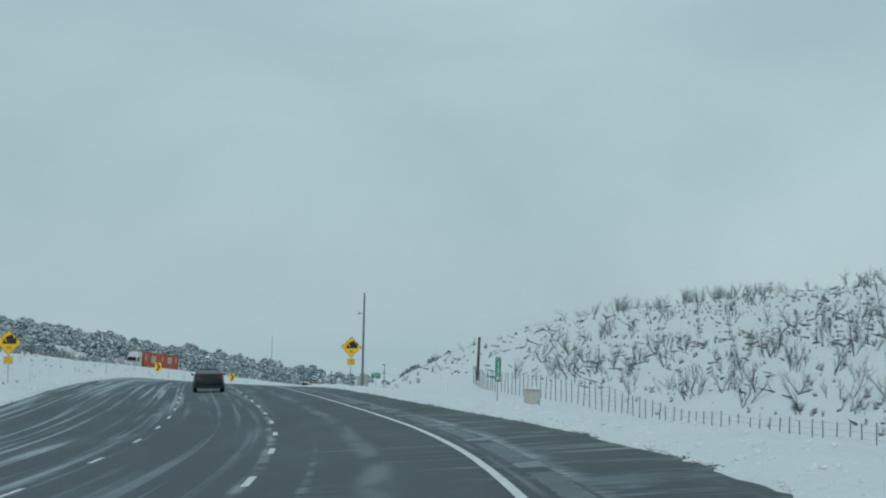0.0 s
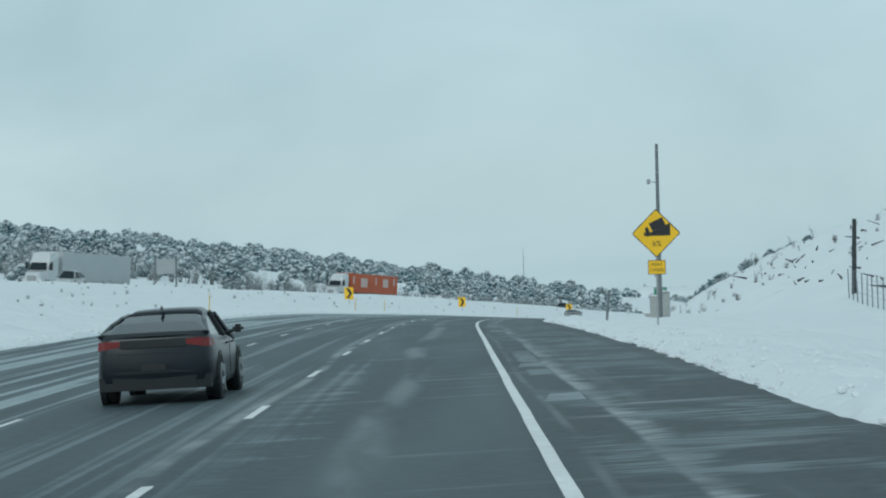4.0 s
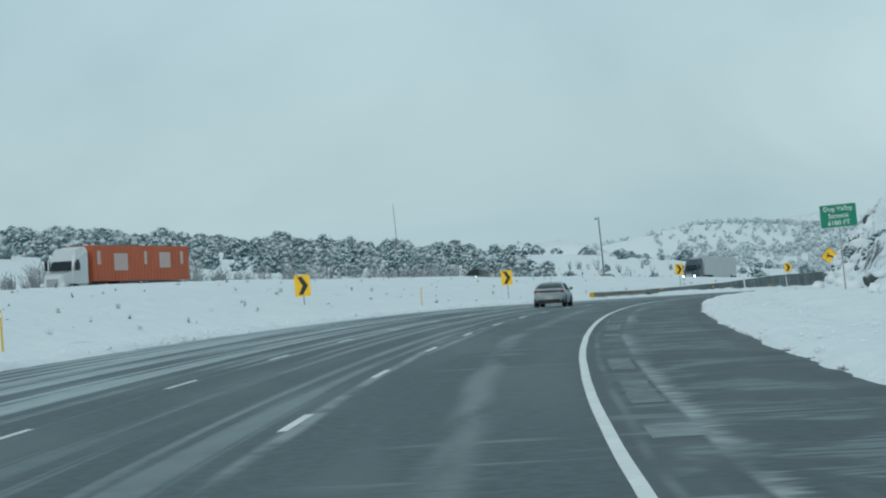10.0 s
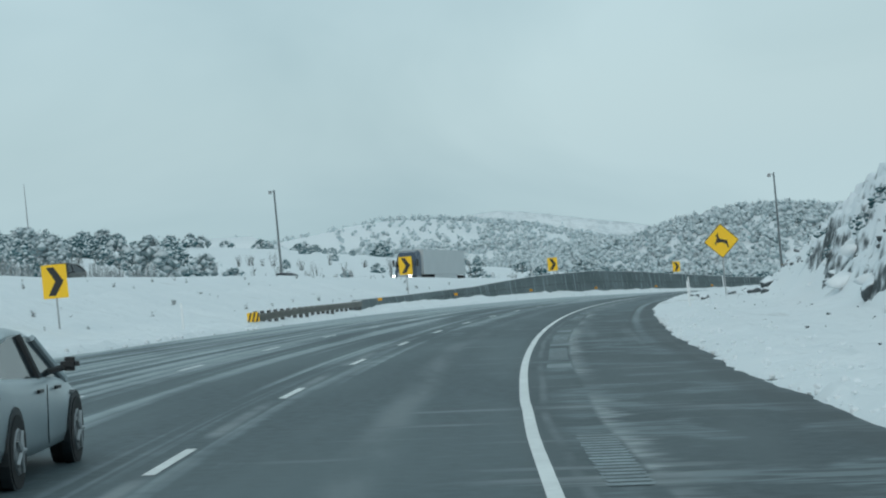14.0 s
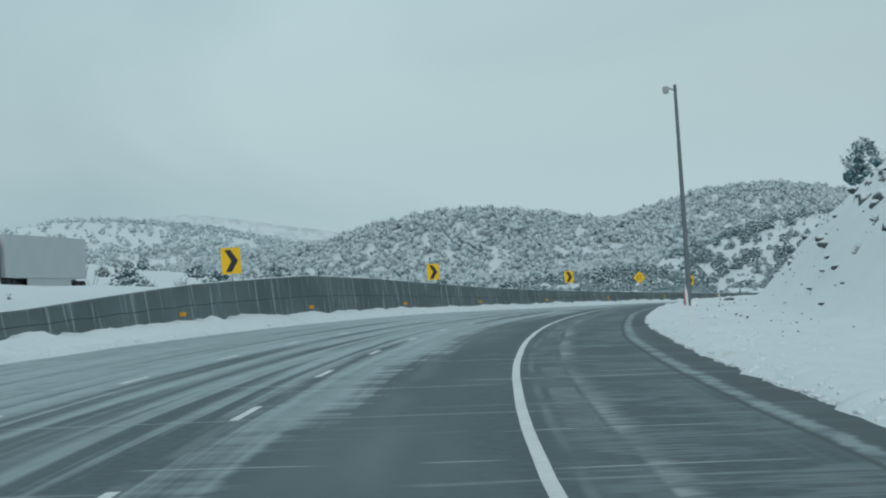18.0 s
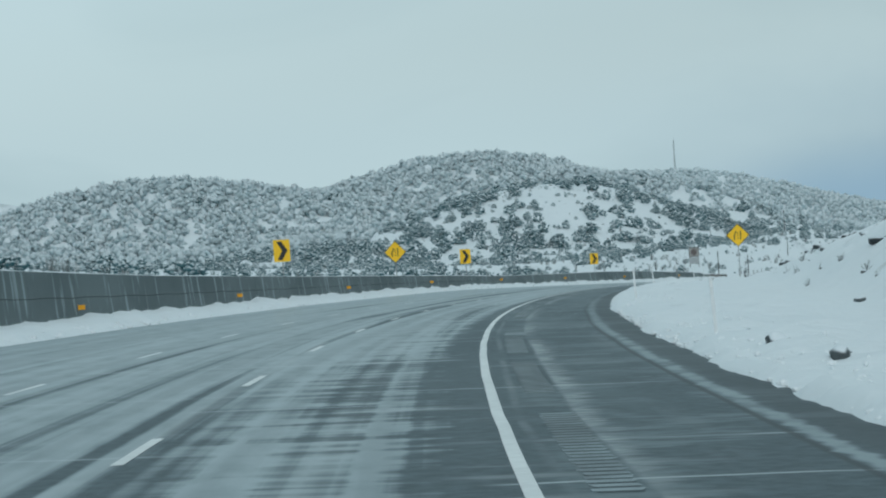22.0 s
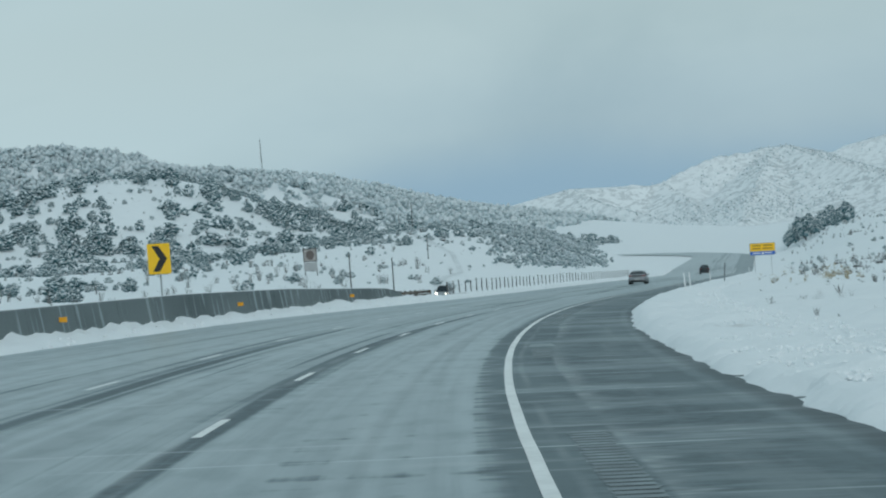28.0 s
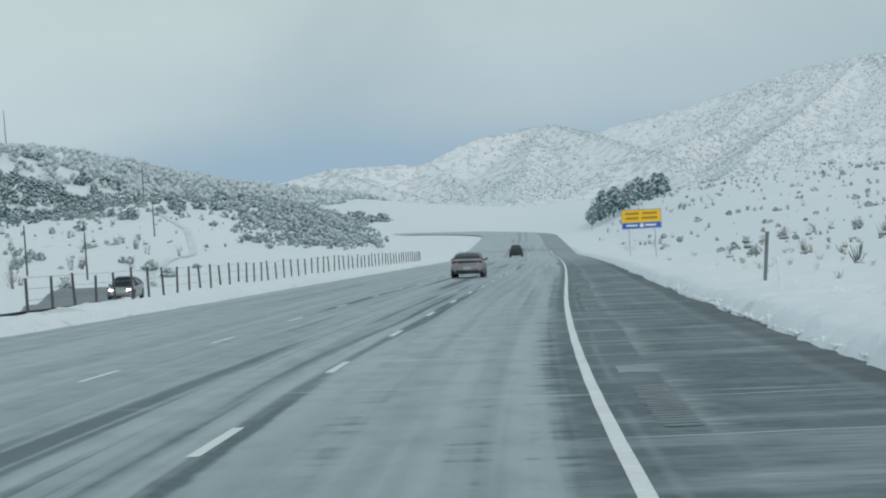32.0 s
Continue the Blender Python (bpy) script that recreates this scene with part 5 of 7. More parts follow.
# ---- fences ----
def fence(name, pts, label, h, r, gap, wires, material, lean=2.5):
    o = thing(name, label, "fence"); rr = random.Random(3); last = None; q = [0.0]
    for a, b in zip(pts, pts[1:]): q.append(q[-1] + math.dist(a[:2], b[:2]))
    tops = []
    for d in np.arange(0, q[-1], gap):
        s, u = (float(np.interp(d, q, [p[j] for p in pts])) for j in (0, 1))
        bm = bmesh.new(); tube(bm, (0, 0, -.6), (0, 0, h * rr.uniform(.9, 1.06)), r, r * .85, 6)
        p = part("fence_post", bm, material, o); p.matrix_basis = stand(s, u, None, 0, rr.uniform(-lean, lean)); tops.append((s, u))
    for k in range(wires):
        bm = bmesh.new(); w = h * (0.95 - 0.8 / wires * k); prev = None
        for s, u in tops:
            v = Vector(at(s, u, float(rise(np.array([s]), np.array([u]))[0]) + w).tolist())
            if prev is not None: tube(bm, prev, v, .008, .008, 3)
            prev = v
        part("wire", bm, DARKSTEEL, o)
    return o
fence("wire_fence_right", [(84, 26), (120, 26.5), (160, 26.5), (190, 25.2), (216, 24.4), (243, 24.6)], "tall wire fence with thin steel posts along the snowy hillside", 2.05, .04, 2.2, 5, DARKSTEEL)
fence("post_fence_left", [(899, -15.9), (925, -16.2), (960, -17), (1010, -16.5), (1090, -15.8)], "dark post and wire fence above the ploughed snow bank", 1.35, .055, 3.4, 3, WOOD)
fence("wire_fence_plateau", [(960, 42), (1010, 46), (1075, 44)], "distant wire fence across the snowy plateau", 1.2, .04, 3.0, 3, WOOD)
# utility poles on the hillside after the wall
for s, u, h in ((1093, -64.7, 6.2), (1090, -56.6, 5.8), (1215, -70, 5.6), (1330, -92, 8.5), (1460, -118, 9.0)):
    o = thing("utility_pole", "bare wooden utility pole on the snowy slope", "utility pole", "utility poles", stand(s, u))
    part("shaft", tube(bmesh.new(), (0, 0, -1), (0, 0, h), .13, .09, 8), WOOD, o); part("insulator", tube(bmesh.new(), (0, 0, h), (0, 0, h + .16), .04, .04, 6), STEEL, o)
o = thing("billboard", "weathered brown billboard with a round emblem among junipers", "billboard", m=stand(1150, -84, None, 8))
part("board", box(bmesh.new(), -1.4, 0, 2.9, 1.4, .1, 5.6, .02), WOOD, o); part("notice", box(bmesh.new(), -1.2, -.03, 3.1, 1.2, -.002, 5.4), mat("faded_notice", (0.32, 0.31, 0.3), .7, grain=.3, scale=1.5), o, "faded plain face"); part("roundel", prism(bmesh.new(), [(.85 * math.cos(k * .3927), 4.25 + .95 * math.sin(k * .3927)) for k in range(16)], -.05, -.032), mat("faded_roundel", (0.12, 0.1, 0.095), .7, grain=.3, scale=2), o, "dark round emblem"); part("lower_board", box(bmesh.new(), -1.35, 0, 1.0, 1.35, .08, 2.8, .02), SIGNBACK, o, "pale lower panel")
for x in (-1.2, 1.2): part("post", box(bmesh.new(), x - .09, .1, -.8, x + .09, .26, 5.7), WOOD, o)
TARRED = mat("tarred_timber", (0.035, 0.04, 0.042), 0.8, grain=.3)
o = thing("wooden_pole", "weathered dark wooden pole at the fence's end", "pole", "", stand(244.5, 25.2, None, 0, 1.5))
part("post", tube(bmesh.new(), (0, 0, -.8), (0, 0, 5.0), .17, .14, 8), TARRED, o)
# ---- woods ----
def blob(rng, r, squash=0.8, sub=1, rough=0.3):
    """A small uneven clump as vertices and triangles."""
    bm = bmesh.new(); bmesh.ops.create_icosphere(bm, subdivisions=sub, radius=1.0)
    v = np.array([q.co[:] for q in bm.verts]); f = np.array([[q.index for q in t.verts] for t in bm.faces]); bm.free()
    v = v * (1 + rough * (rng.rand(len(v), 1) - 0.5) * 2) * r; v[:, 2] *= squash
    return v, f
OCTA = (np.array([(1, 0, 0), (-1, 0, 0), (0, 1, 0), (0, -1, 0), (0, 0, 1), (0, 0, -1)], float),
        np.array([(0, 2, 4), (2, 1, 4), (1, 3, 4), (3, 0, 4), (2, 0, 5), (1, 2, 5), (3, 1, 5), (0, 3, 5)]))
def join(bits):
    vs, fs, k = [], [], 0
    for v, f in bits: vs.append(v); fs.append(f + k); k += len(v)
    return np.concatenate(vs), np.concatenate(fs)
def juniper_form(seed, n, sub=1, h=1.0, spread=0.42, r0=0.17, r1=0.3, sprays=0, size=0.06):
    """A rounded, ragged evergreen about one metre high, of many clumps with gaps between."""
    rng = np.random.RandomState(seed); bits = []
    for k in range(n):
        t = (k + 0.5) / n; z = 0.12 + 0.8 * t; wide = spread * math.sin(math.pi * (0.22 + 0.74 * t)) * rng.uniform(0.5, 1.1)
        a = k * 2.4 + rng.rand(); c = np.array([wide * math.cos(a), wide * math.sin(a), z * h])
        r = rng.uniform(r0, r1) * (1.15 - 0.5 * t)
        v, f = blob(rng, r, rng.uniform(.6, .95), sub) if sub else ((OCTA[0] * rng.uniform(.55, 1.4, (6, 1)) @ np.array([[math.cos(a), math.sin(a), 0], [-math.sin(a), math.cos(a), 0], [0, 0, .85]])) * r, OCTA[1])
        bits.append((v + c, f))
    for k in range(sprays):
        t = rng.rand(); z = 0.1 + 0.86 * t; wide = (spread + r0 * .9) * math.sin(math.pi * (0.2 + 0.74 * t)) * math.sqrt(rng.rand()) * 1.15; a = rng.rand() * 6.283
        c = np.array([wide * math.cos(a), wide * math.sin(a), z * h]); q = rng.randn(3, 3) * size; q[:, 2] *= .8
        bits.append((c + q - q.mean(0) * .6, np.array([(0, 1, 2)])))
    return join(bits)
def grove(name, label, forms, S, U, heights, material, seed, category="trees", sink=0.06, places=None):
    """Many trees as one object."""
    rng = np.random.RandomState(seed)
    if places is None: P = at(S, U); P[:, 2] = ground_at(S, U)
    else: P, S = places, places
    vs, fs, k = [], [], 0
    pick = rng.randint(len(forms), size=len(S)); turn = rng.rand(len(S)) * 6.283; wide = rng.uniform(0.8, 1.35, len(S))
    for j, (fv, ff) in enumerate(forms):
        idx = np.where(pick == j)[0]
        if not len(idx): continue
        c, s = np.cos(turn[idx])[:, None], np.sin(turn[idx])[:, None]; h = heights[idx][:, None]; w = h * wide[idx][:, None]
        x = (fv[None, :, 0] * c - fv[None, :, 1] * s) * w; y = (fv[None, :, 0] * s + fv[None, :, 1] * c) * w; z = (fv[None, :, 2] - sink) * h
        v = np.stack([x, y, z], -1) + P[idx][:, None]
        f = ff[None] + (np.arange(len(idx)) * len(fv))[:, None, None] + k
        vs.append(v.reshape(-1, 3)); fs.append(f.reshape(-1, 3)); k += len(idx) * len(fv)
    v, f = np.concatenate(vs).astype(np.float32), np.concatenate(fs)
    me = bpy.data.meshes.new(name); me.vertices.add(len(v)); me.vertices.foreach_set("co", v.ravel())
    me.loops.add(f.size); me.loops.foreach_set("vertex_index", f.ravel().astype(np.int32)); me.polygons.add(len(f))
    me.polygons.foreach_set("loop_start", np.arange(0, f.size, 3, dtype=np.int32)); me.polygons.foreach_set("loop_total", np.full(len(f), 3, np.int32))
    me.update(); me.shade_smooth(); me.materials.append(material)
    return tagged(new(name, me), label, category, kind="stuff")
def ground_at(S, U):
    P = at(S, U); return ground_z(P[:, 0], P[:, 1]) if len(S) < 4000 else P[:, 2] + rise(S, U)
def scatter(seed, n, s0, s1, u0, u1, keep=None):
    rng = np.random.RandomState(seed); S = rng.uniform(s0, s1, n); U = rng.uniform(u0, u1, n)
    if keep is None: return S, U, rng
    m = rng.rand(n) < keep(S, U); return S[m], U[m], rng
FORM_NEAR = [juniper_form(k, 34, 0, h=.9, spread=.46, r0=.07, r1=.18, sprays=70, size=.05) for k in range(7)]
FORM_MID = [juniper_form(20 + k, 19, 0, h=.86, spread=.46, r0=.11, r1=.24, sprays=50, size=.065) for k in range(7)]
FORM_FAR = [juniper_form(40 + k, 4, 0, h=.85, spread=.36, r0=.26, r1=.44, sprays=3, size=.12) for k in range(8)]
FORM_DISTANT = [juniper_form(50 + k, 2, 0, h=.85, spread=.3, r0=.3, r1=.45, sprays=0) for k in range(6)]
# wooded rise beyond the other carriageway
def open_side(s, u):
    """The rise is bare on its far shoulder."""
    line = tab(s, 520, -50, 608, -90, 683, -140, 752, -197, 810, -262, 931, -405)
    return 1 - .87 * smooth(u - line + 40 * fbm(s / 30, u / 22, 3), -4, 16) * smooth(s, 545, 600)
def verge_clearing(s, u):
    """Open snow on the bank above the other carriageway, and round the sign that stands there."""
    a = smooth(s + 9 * fbm(s / 20, u / 9, 2), 428, 440) * (1 - smooth(s, 525, 545)) * smooth(-u + 14 * fbm(s / 16, u / 12, 2), 60, 64) * (1 - smooth(-u + 14 * fbm(s / 16, u / 12, 2), 86, 94))
    b = smooth(s, 340, 352) * (1 - smooth(s, 406, 410)) * (1 - smooth(-u, 72, 78))
    return 1 - np.maximum(.93 * a, b)
S, U, r = scatter(1, 6200, 60, 980, -560, -54, lambda s, u: verge_clearing(s, u) * open_side(s, u) * (0.35 + 0.65 * smooth(-u, 70, 140)) * (1 - .72 * smooth(s - .35 * (-u - 60), 400, 500)) * (0.25 + 1.1 * smooth(fbm(s / 70, u / 45, 3), -.16, .06)) * smooth(s - 0.9 * (-u - 60), 40, 260))
grove("wooded_hill", "snow-laden juniper and pinyon trees covering the rise", FORM_MID, S, U, r.uniform(2.4, 5.9, len(S)), FROSTED, 2)
S, U, r = scatter(41, 1500, 400, 900, -330, -58, lambda s, u: (.24 + .7 * smooth(fbm(s / 36, u / 24 + 5, 3), -.02, .08)) * (1 - .6 * (1 - open_side(s, u))) * verge_clearing(s, u) * smooth(s - .35 * (-u - 60), 360, 470))
grove("rise_junipers", "dark rounded junipers capped with snow along the open rise", FORM_NEAR, S, U, 1.6 + 2.9 * r.rand(len(S)) ** 1.2, JUNIPER, 42)
# hills across the valley: close woods on the two hills, open snow with clumps on the nearer slope below them
def near_slope(s, u):
    s, u = s + 90 * fbm(s / 60 + 4, u / 45, 3), u + 110 * fbm(s / 50, u / 40 + 8, 3)
    return smooth(u, -345, -285) * (1 - smooth(s, 1600 + 170 * smooth(u, -270, -180), 1680 + 170 * smooth(u, -270, -180))) * smooth(s, 1150, 1300)
def open_snow(s, u):
    """Share of trees standing on the broken slope: clumps with bare snow between."""
    return 0.6 * smooth(fbm(s / 34, u / 22, 3), 0.0, 0.09) + 0.11
S, U, r = scatter(3, 36000, 1150, 2350, -1050, -14, lambda s, u: (1 - near_slope(s, u)) * smooth(tab(s, 1300, -50, 1400, -62, 1580, -76, 1700, -95, 1850, -122, 2100, -175, 2350, -240) - u, 0, 22) * np.clip(0.95 + 1.0 * fbm(s / 110, u / 90, 3), 0.1, 1) * (1 - 0.7 * smooth(u, -110, -60)) * smooth(s + 0.25 * u, 1080, 1300) * np.maximum(smooth(s, 1400, 1500), smooth(-u, 260, 330)) * (1 - 0.75 * smooth(fbm(s / 60 + 9, u / 40, 2), -.02, .1) * smooth(u, -330, -250)))
grove("far_woods_hills", "frosted juniper woods covering the far hills, paled for haze", FORM_FAR, S, U, r.uniform(4.0, 7.6, len(S)) * r.uniform(.75, 1.15, len(S)), FARWOOD, 4)
S, U, r = scatter(51, 1500, 1250, 2000, -620, -100, lambda s, u: np.clip(.3 + 2.2 * fbm(s / 60, u / 50, 3), .03, 1) * smooth(rise(s, u), 6, 14))
grove("far_hill_junipers", "dark junipers standing out among the frosted woods", FORM_MID, S, U, r.uniform(2.8, 5.6, len(S)), JUNIPER, 52)
S, U, r = scatter(5, 44000, 2200, 3300, -2100, -150, lambda s, u: np.clip(0.62 + 2.4 * fbm(s / 160, u / 160, 3), 0.0, 1) * (1 - .72 * smooth(2575 - s + 60 * fbm(s / 70, u / 70, 2), 0, 70) * smooth(-u, 1330, 1400)) * (1 - .85 * np.exp(-((s - 2900) / 110) ** 2 - ((u + 425) / 75) ** 2)))
grove("far_woods_ridge", "thin frosted woods on the distant ridge, paled for haze", FORM_DISTANT, S, U, r.uniform(5.0, 9.5, len(S)), FARWOOD, 6)
S, U, r = scatter(37, 12000, 1190, 1580, -150, -21, lambda s, u: np.clip(.8 + 1.2 * fbm(s / 40, u / 25, 3), .15, 1) * smooth(rise(s, u), .3, 1.3) * smooth(tab(s, 1200, -24, 1300, -32, 1400, -42, 1580, -60) - u, 0, 12) * smooth(s - .5 * (u + 60), 1190, 1290) * smooth(u + 60 + .16 * (s - 1250) + 16 * fbm(s / 25, u / 18, 3), -6, 8))
grove("foot_woods", "low frosted brushwood covering the foot of the hills beside the freeway", FORM_FAR, S, U, r.uniform(.8, 2.0, len(S)), FOOTWOOD, 38)
S, U, r = scatter(53, 900, 1215, 1520, -175, -62, lambda s, u: (.07 + .8 * smooth(fbm(s / 20 + 2, u / 15, 3), .0, .09)) * (1 - smooth(u + 60 + .16 * (s - 1250), -16, 4)))
grove("open_foot_junipers", "dark junipers in clumps on the open snow at the hill's foot", FORM_NEAR, S, U, .7 + 2.6 * r.rand(len(S)) ** 1.5, JUNIPER, 54)
# big junipers on the broken slope
S, U, r = scatter(7, 2600, 1290, 1850, -340, -50, lambda s, u: near_slope(s, u) * open_snow(s, u) * smooth(-u, 50, 90) * (1 - smooth(u, -185, -140) * (1 - smooth(s, 1540, 1600))))
n = r.randint(1, 4, len(S)); S, U = np.repeat(S, n), np.repeat(U, n); S, U = S + r.normal(0, 3.5, len(S)), U + r.normal(0, 2.4, len(S))
grove("slope_junipers", "dark junipers loaded with snow on the open slope", FORM_NEAR, S, U, 1.6 + 5.0 * r.rand(len(S)) ** 1.4, JUNIPER, 8)
S, U, r = scatter(29, 3400, 1250, 1850, -340, -60, lambda s, u: near_slope(s, u) * (.2 + .5 * smooth(fbm(s / 34, u / 22, 3), -.04, .08)))
grove("slope_shrubs", "small frosted shrubs between the junipers of the open slope", FORM_MID, S, U, .5 + 1.9 * r.rand(len(S)) ** 1.6, FROSTED, 30, "shrubs")
S, U, r = scatter(39, 560, 930, 1290, -300, -72, lambda s, u: (.1 + .7 * smooth(fbm(s / 26 + 3, u / 20, 3), -.02, .08)) * smooth(-u, 72, 100))
n = r.randint(1, 4, len(S)); S, U = np.repeat(S, n), np.repeat(U, n); S, U = S + r.normal(0, 2.5, len(S)), U + r.normal(0, 2.0, len(S))
grove("wallside_junipers", "snow-laden junipers standing in clumps behind the wall", FORM_NEAR, S, U, 1.0 + 2.8 * r.rand(len(S)) ** 1.4, JUNIPER, 40)
S, U, r = scatter(8, 420, 1100, 1420, -345, -190, lambda s, u: 0.4 * smooth(-u, 190, 260))
grove("foot_junipers", "close junipers and brush at the foot of the hill", FORM_MID, S, U, r.uniform(1.6, 4.2, len(S)), FROSTED, 18)
S, U, r = scatter(9, 900, 560, 900, -330, -60, lambda s, u: 0.3 * open_side(s, u))
grove("valley_junipers", "scattered junipers in the hollow behind the wall", FORM_MID, S, U, r.uniform(1.8, 4.0, len(S)), JUNIPER, 10)
S, U, r = scatter(19, 620, 1060, 1320, -210, -46, lambda s, u: .12 + .8 * smooth(fbm(s / 30, u / 20, 3), -.02, .1))
grove("hollow_junipers", "small junipers in the snow beyond the fence", FORM_MID, S, U, .4 + 1.6 * r.rand(len(S)) ** 1.6, FROSTED, 20)
# low brush tufts poking through the snow
def tuft_form(seed):
    rng = np.random.RandomState(seed); bits = []
    for k in range(14):
        a = rng.rand() * 6.28; d = rng.uniform(.1, .5); tip = np.array([d * math.cos(a), d * math.sin(a), rng.uniform(.5, 1.0)]); w = .022
        v = np.array([(-w, 0, 0), (w, 0, 0), tip + (w * .6, 0, 0), tip + (-w * .6, .02, 0)]); bits.append((v, np.array([(0, 1, 2), (0, 2, 3)])))
    v, f = blob(rng, .34, .55, 1, .5); bits.append((v + (0, 0, .14), f)); return join(bits)
TUFTS = [tuft_form(k) for k in range(5)]
def tufts(name, label, seed, n, s0, s1, u0, u1, h0, h1, keep=None):
    S, U, r = scatter(seed, n, s0, s1, u0, u1, keep); return grove(name, label, TUFTS, S, U, r.uniform(h0, h1, len(S)), BRUSH, seed + 1, "brush", 0.0)
tufts("cut_brush", "bushes and twigs on the snowy cut slope", 21, 520, 275, 430, 12, 40, .2, .7, lambda s, u: np.clip(.5 + 3 * fbm(s / 14, u / 8, 3), .05, 1))
tufts("burnt_scrub", "dark stumps and scorched scrub low in the hillside snow", 43, 1500, 92, 270, 33, 96, .2, .75, lambda s, u: np.clip(.5 + 3 * fbm(s / 12, u / 9, 3), .08, 1))
tufts("median_brush", "low sagebrush tufts poking through the median snow", 11, 460, 60, 560, -35, -17, .1, .34)
tufts("slope_brush", "sagebrush and twigs on the snowy right slopes", 13, 1700, 120, 740, 11, 60, .12, .5, lambda s, u: np.where(s < 420, smooth(u, 27, 33), 1.0))
# ---- far mountains across the valley: crests and spurs, then open snow slopes between them ----
MT_EYE = (246.5, 767.1, -31.5)
def crest(*pts, eye=MT_EYE):
    """Bearing, distance and height angle from a viewpoint, as world places."""
    return np.array([(eye[0] + d * math.sin(radians(a)), eye[1] + d * math.cos(radians(a)), eye[2] + d * math.tan(radians(e))) for a, d, e in pts])
CRESTS = [crest((38.5, 3900, -3.3), (41.0, 3900, -2.5), (42.96, 3900, -2.08), (44.5, 3900, -2.1), (45.5, 3920, -2.1), (46.1, 3960, -1.8), (46.96, 4000, -1.48), (47.8, 4030, -1.4), (48.87, 4050, -1.26), (49.85, 4150, -1.52), (50.4, 4250, -1.7)),
          crest((48.6, 4500, -2.0), (50.5, 4450, -1.42), (52.0, 4450, -1.1), (52.6, 4450, -.98), (54.11, 4450, -.57), (55.32, 4440, -.19), (56.3, 4420, -.02), (57.4, 4400, .16), (58.5, 4400, .1), (61, 4400, -.2), (64, 4400, -.7), (67, 4400, -1.5)),
          crest((48.87, 4050, -1.26), (49.5, 3920, -1.55), (50.4, 3780, -1.85), (51.3, 3650, -2.15), (52.2, 3500, -2.6), (52.6, 3350, -3.1)),
          crest((54.6, 4420, -.6), (53.6, 4150, -1.55), (52.2, 3980, -2.0), (51.4, 3850, -2.3)),
          crest((57.2, 4380, .05), (56.2, 4150, -.8), (55.2, 3950, -1.5), (54.3, 3750, -2.1), (53.7, 3560, -2.7), (53.2, 3400, -3.1)),
          crest((48.6, 4030, -1.35), (48.3, 3820, -1.9), (47.9, 3600, -2.6), (47.6, 3350, -3.3)),
          crest((45.5, 3920, -2.1), (46.0, 3800, -2.45), (46.5, 3620, -2.95), (46.7, 3450, -3.4)),
          crest((42.96, 3900, -2.08), (43.8, 3740, -2.55), (45.2, 3560, -3.0), (46.1, 3400, -3.4)),
          crest((57.6, 4380, .1), (58.6, 4150, -.5), (59.2, 3900, -1.4), (59.6, 3650, -2.2)),
          crest((61, 4400, -.2), (61.8, 4100, -1.0), (62.4, 3800, -1.9))]
def mountain_z(x, y, crests=CRESTS):
    best = np.full(x.shape, -1e4)
    bend = 1 + 0.9 * fbm(x / 260, y / 260, 4); rough = 16 * fbm(x / 130 + 7, y / 130, 4)
    for c in crests:
        for a, b in zip(c, c[1:]):
            e = b[:2] - a[:2]; t = np.clip(((x - a[0]) * e[0] + (y - a[1]) * e[1]) / (e @ e), 0, 1)
            d = np.hypot(x - a[0] - t * e[0], y - a[1] - t * e[1]); q = d * bend
            best = np.maximum(best, a[2] + t * (b[2] - a[2]) - 0.4 * q + 0.1 * q * q / (q + 420) - 6 * (1 - np.exp(-q / 30)) + rough * smooth(d, 15, 120) - 3)
    return best
maz, mdi = np.radians(np.arange(37.5, 68, 0.075)), np.arange(2850, 4760, 17.0)
MA, MD = np.meshgrid(maz, mdi); mx, my = MT_EYE[0] + MD * np.sin(MA), MT_EYE[1] + MD * np.cos(MA)
mz = np.maximum(mountain_z(mx, my), ground_z(mx, my).reshape(mx.shape) - 6)
i = np.arange(mx.size).reshape(mx.shape)
tagged(mesh_ob("backdrop_mountains", np.stack([mx.ravel(), my.ravel(), mz.ravel()], -1), np.stack([i[:-1, :-1], i[1:, :-1], i[1:, 1:], i[:-1, 1:]], -1).reshape(-1, 4), GROUNDMAT, shade=True), "snow-covered mountains beyond the valley", "mountains", kind="structure")
rng = np.random.RandomState(25); n = 52000
a_, d_ = np.radians(rng.uniform(38.5, 64, n)), rng.uniform(3050, 4480, n); X, Y = MT_EYE[0] + d_ * np.sin(a_), MT_EYE[1] + d_ * np.cos(a_); Z = mountain_z(X, Y)
zx = mountain_z(X + 14 * np.sin(a_ + 1.2), Y + 14 * np.cos(a_ + 1.2)) - Z; low = ground_z(X, Y)
m = (rng.rand(n) < np.clip(.2 + 1.5 * fbm(X / 150, Y / 150, 4) + .35 * smooth(-zx, 1.5, 6), .03, .85)) & (Z > low + 4)
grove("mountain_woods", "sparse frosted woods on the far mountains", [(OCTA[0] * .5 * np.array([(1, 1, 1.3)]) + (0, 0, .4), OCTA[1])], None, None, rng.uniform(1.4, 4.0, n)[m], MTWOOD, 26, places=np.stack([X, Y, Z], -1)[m])
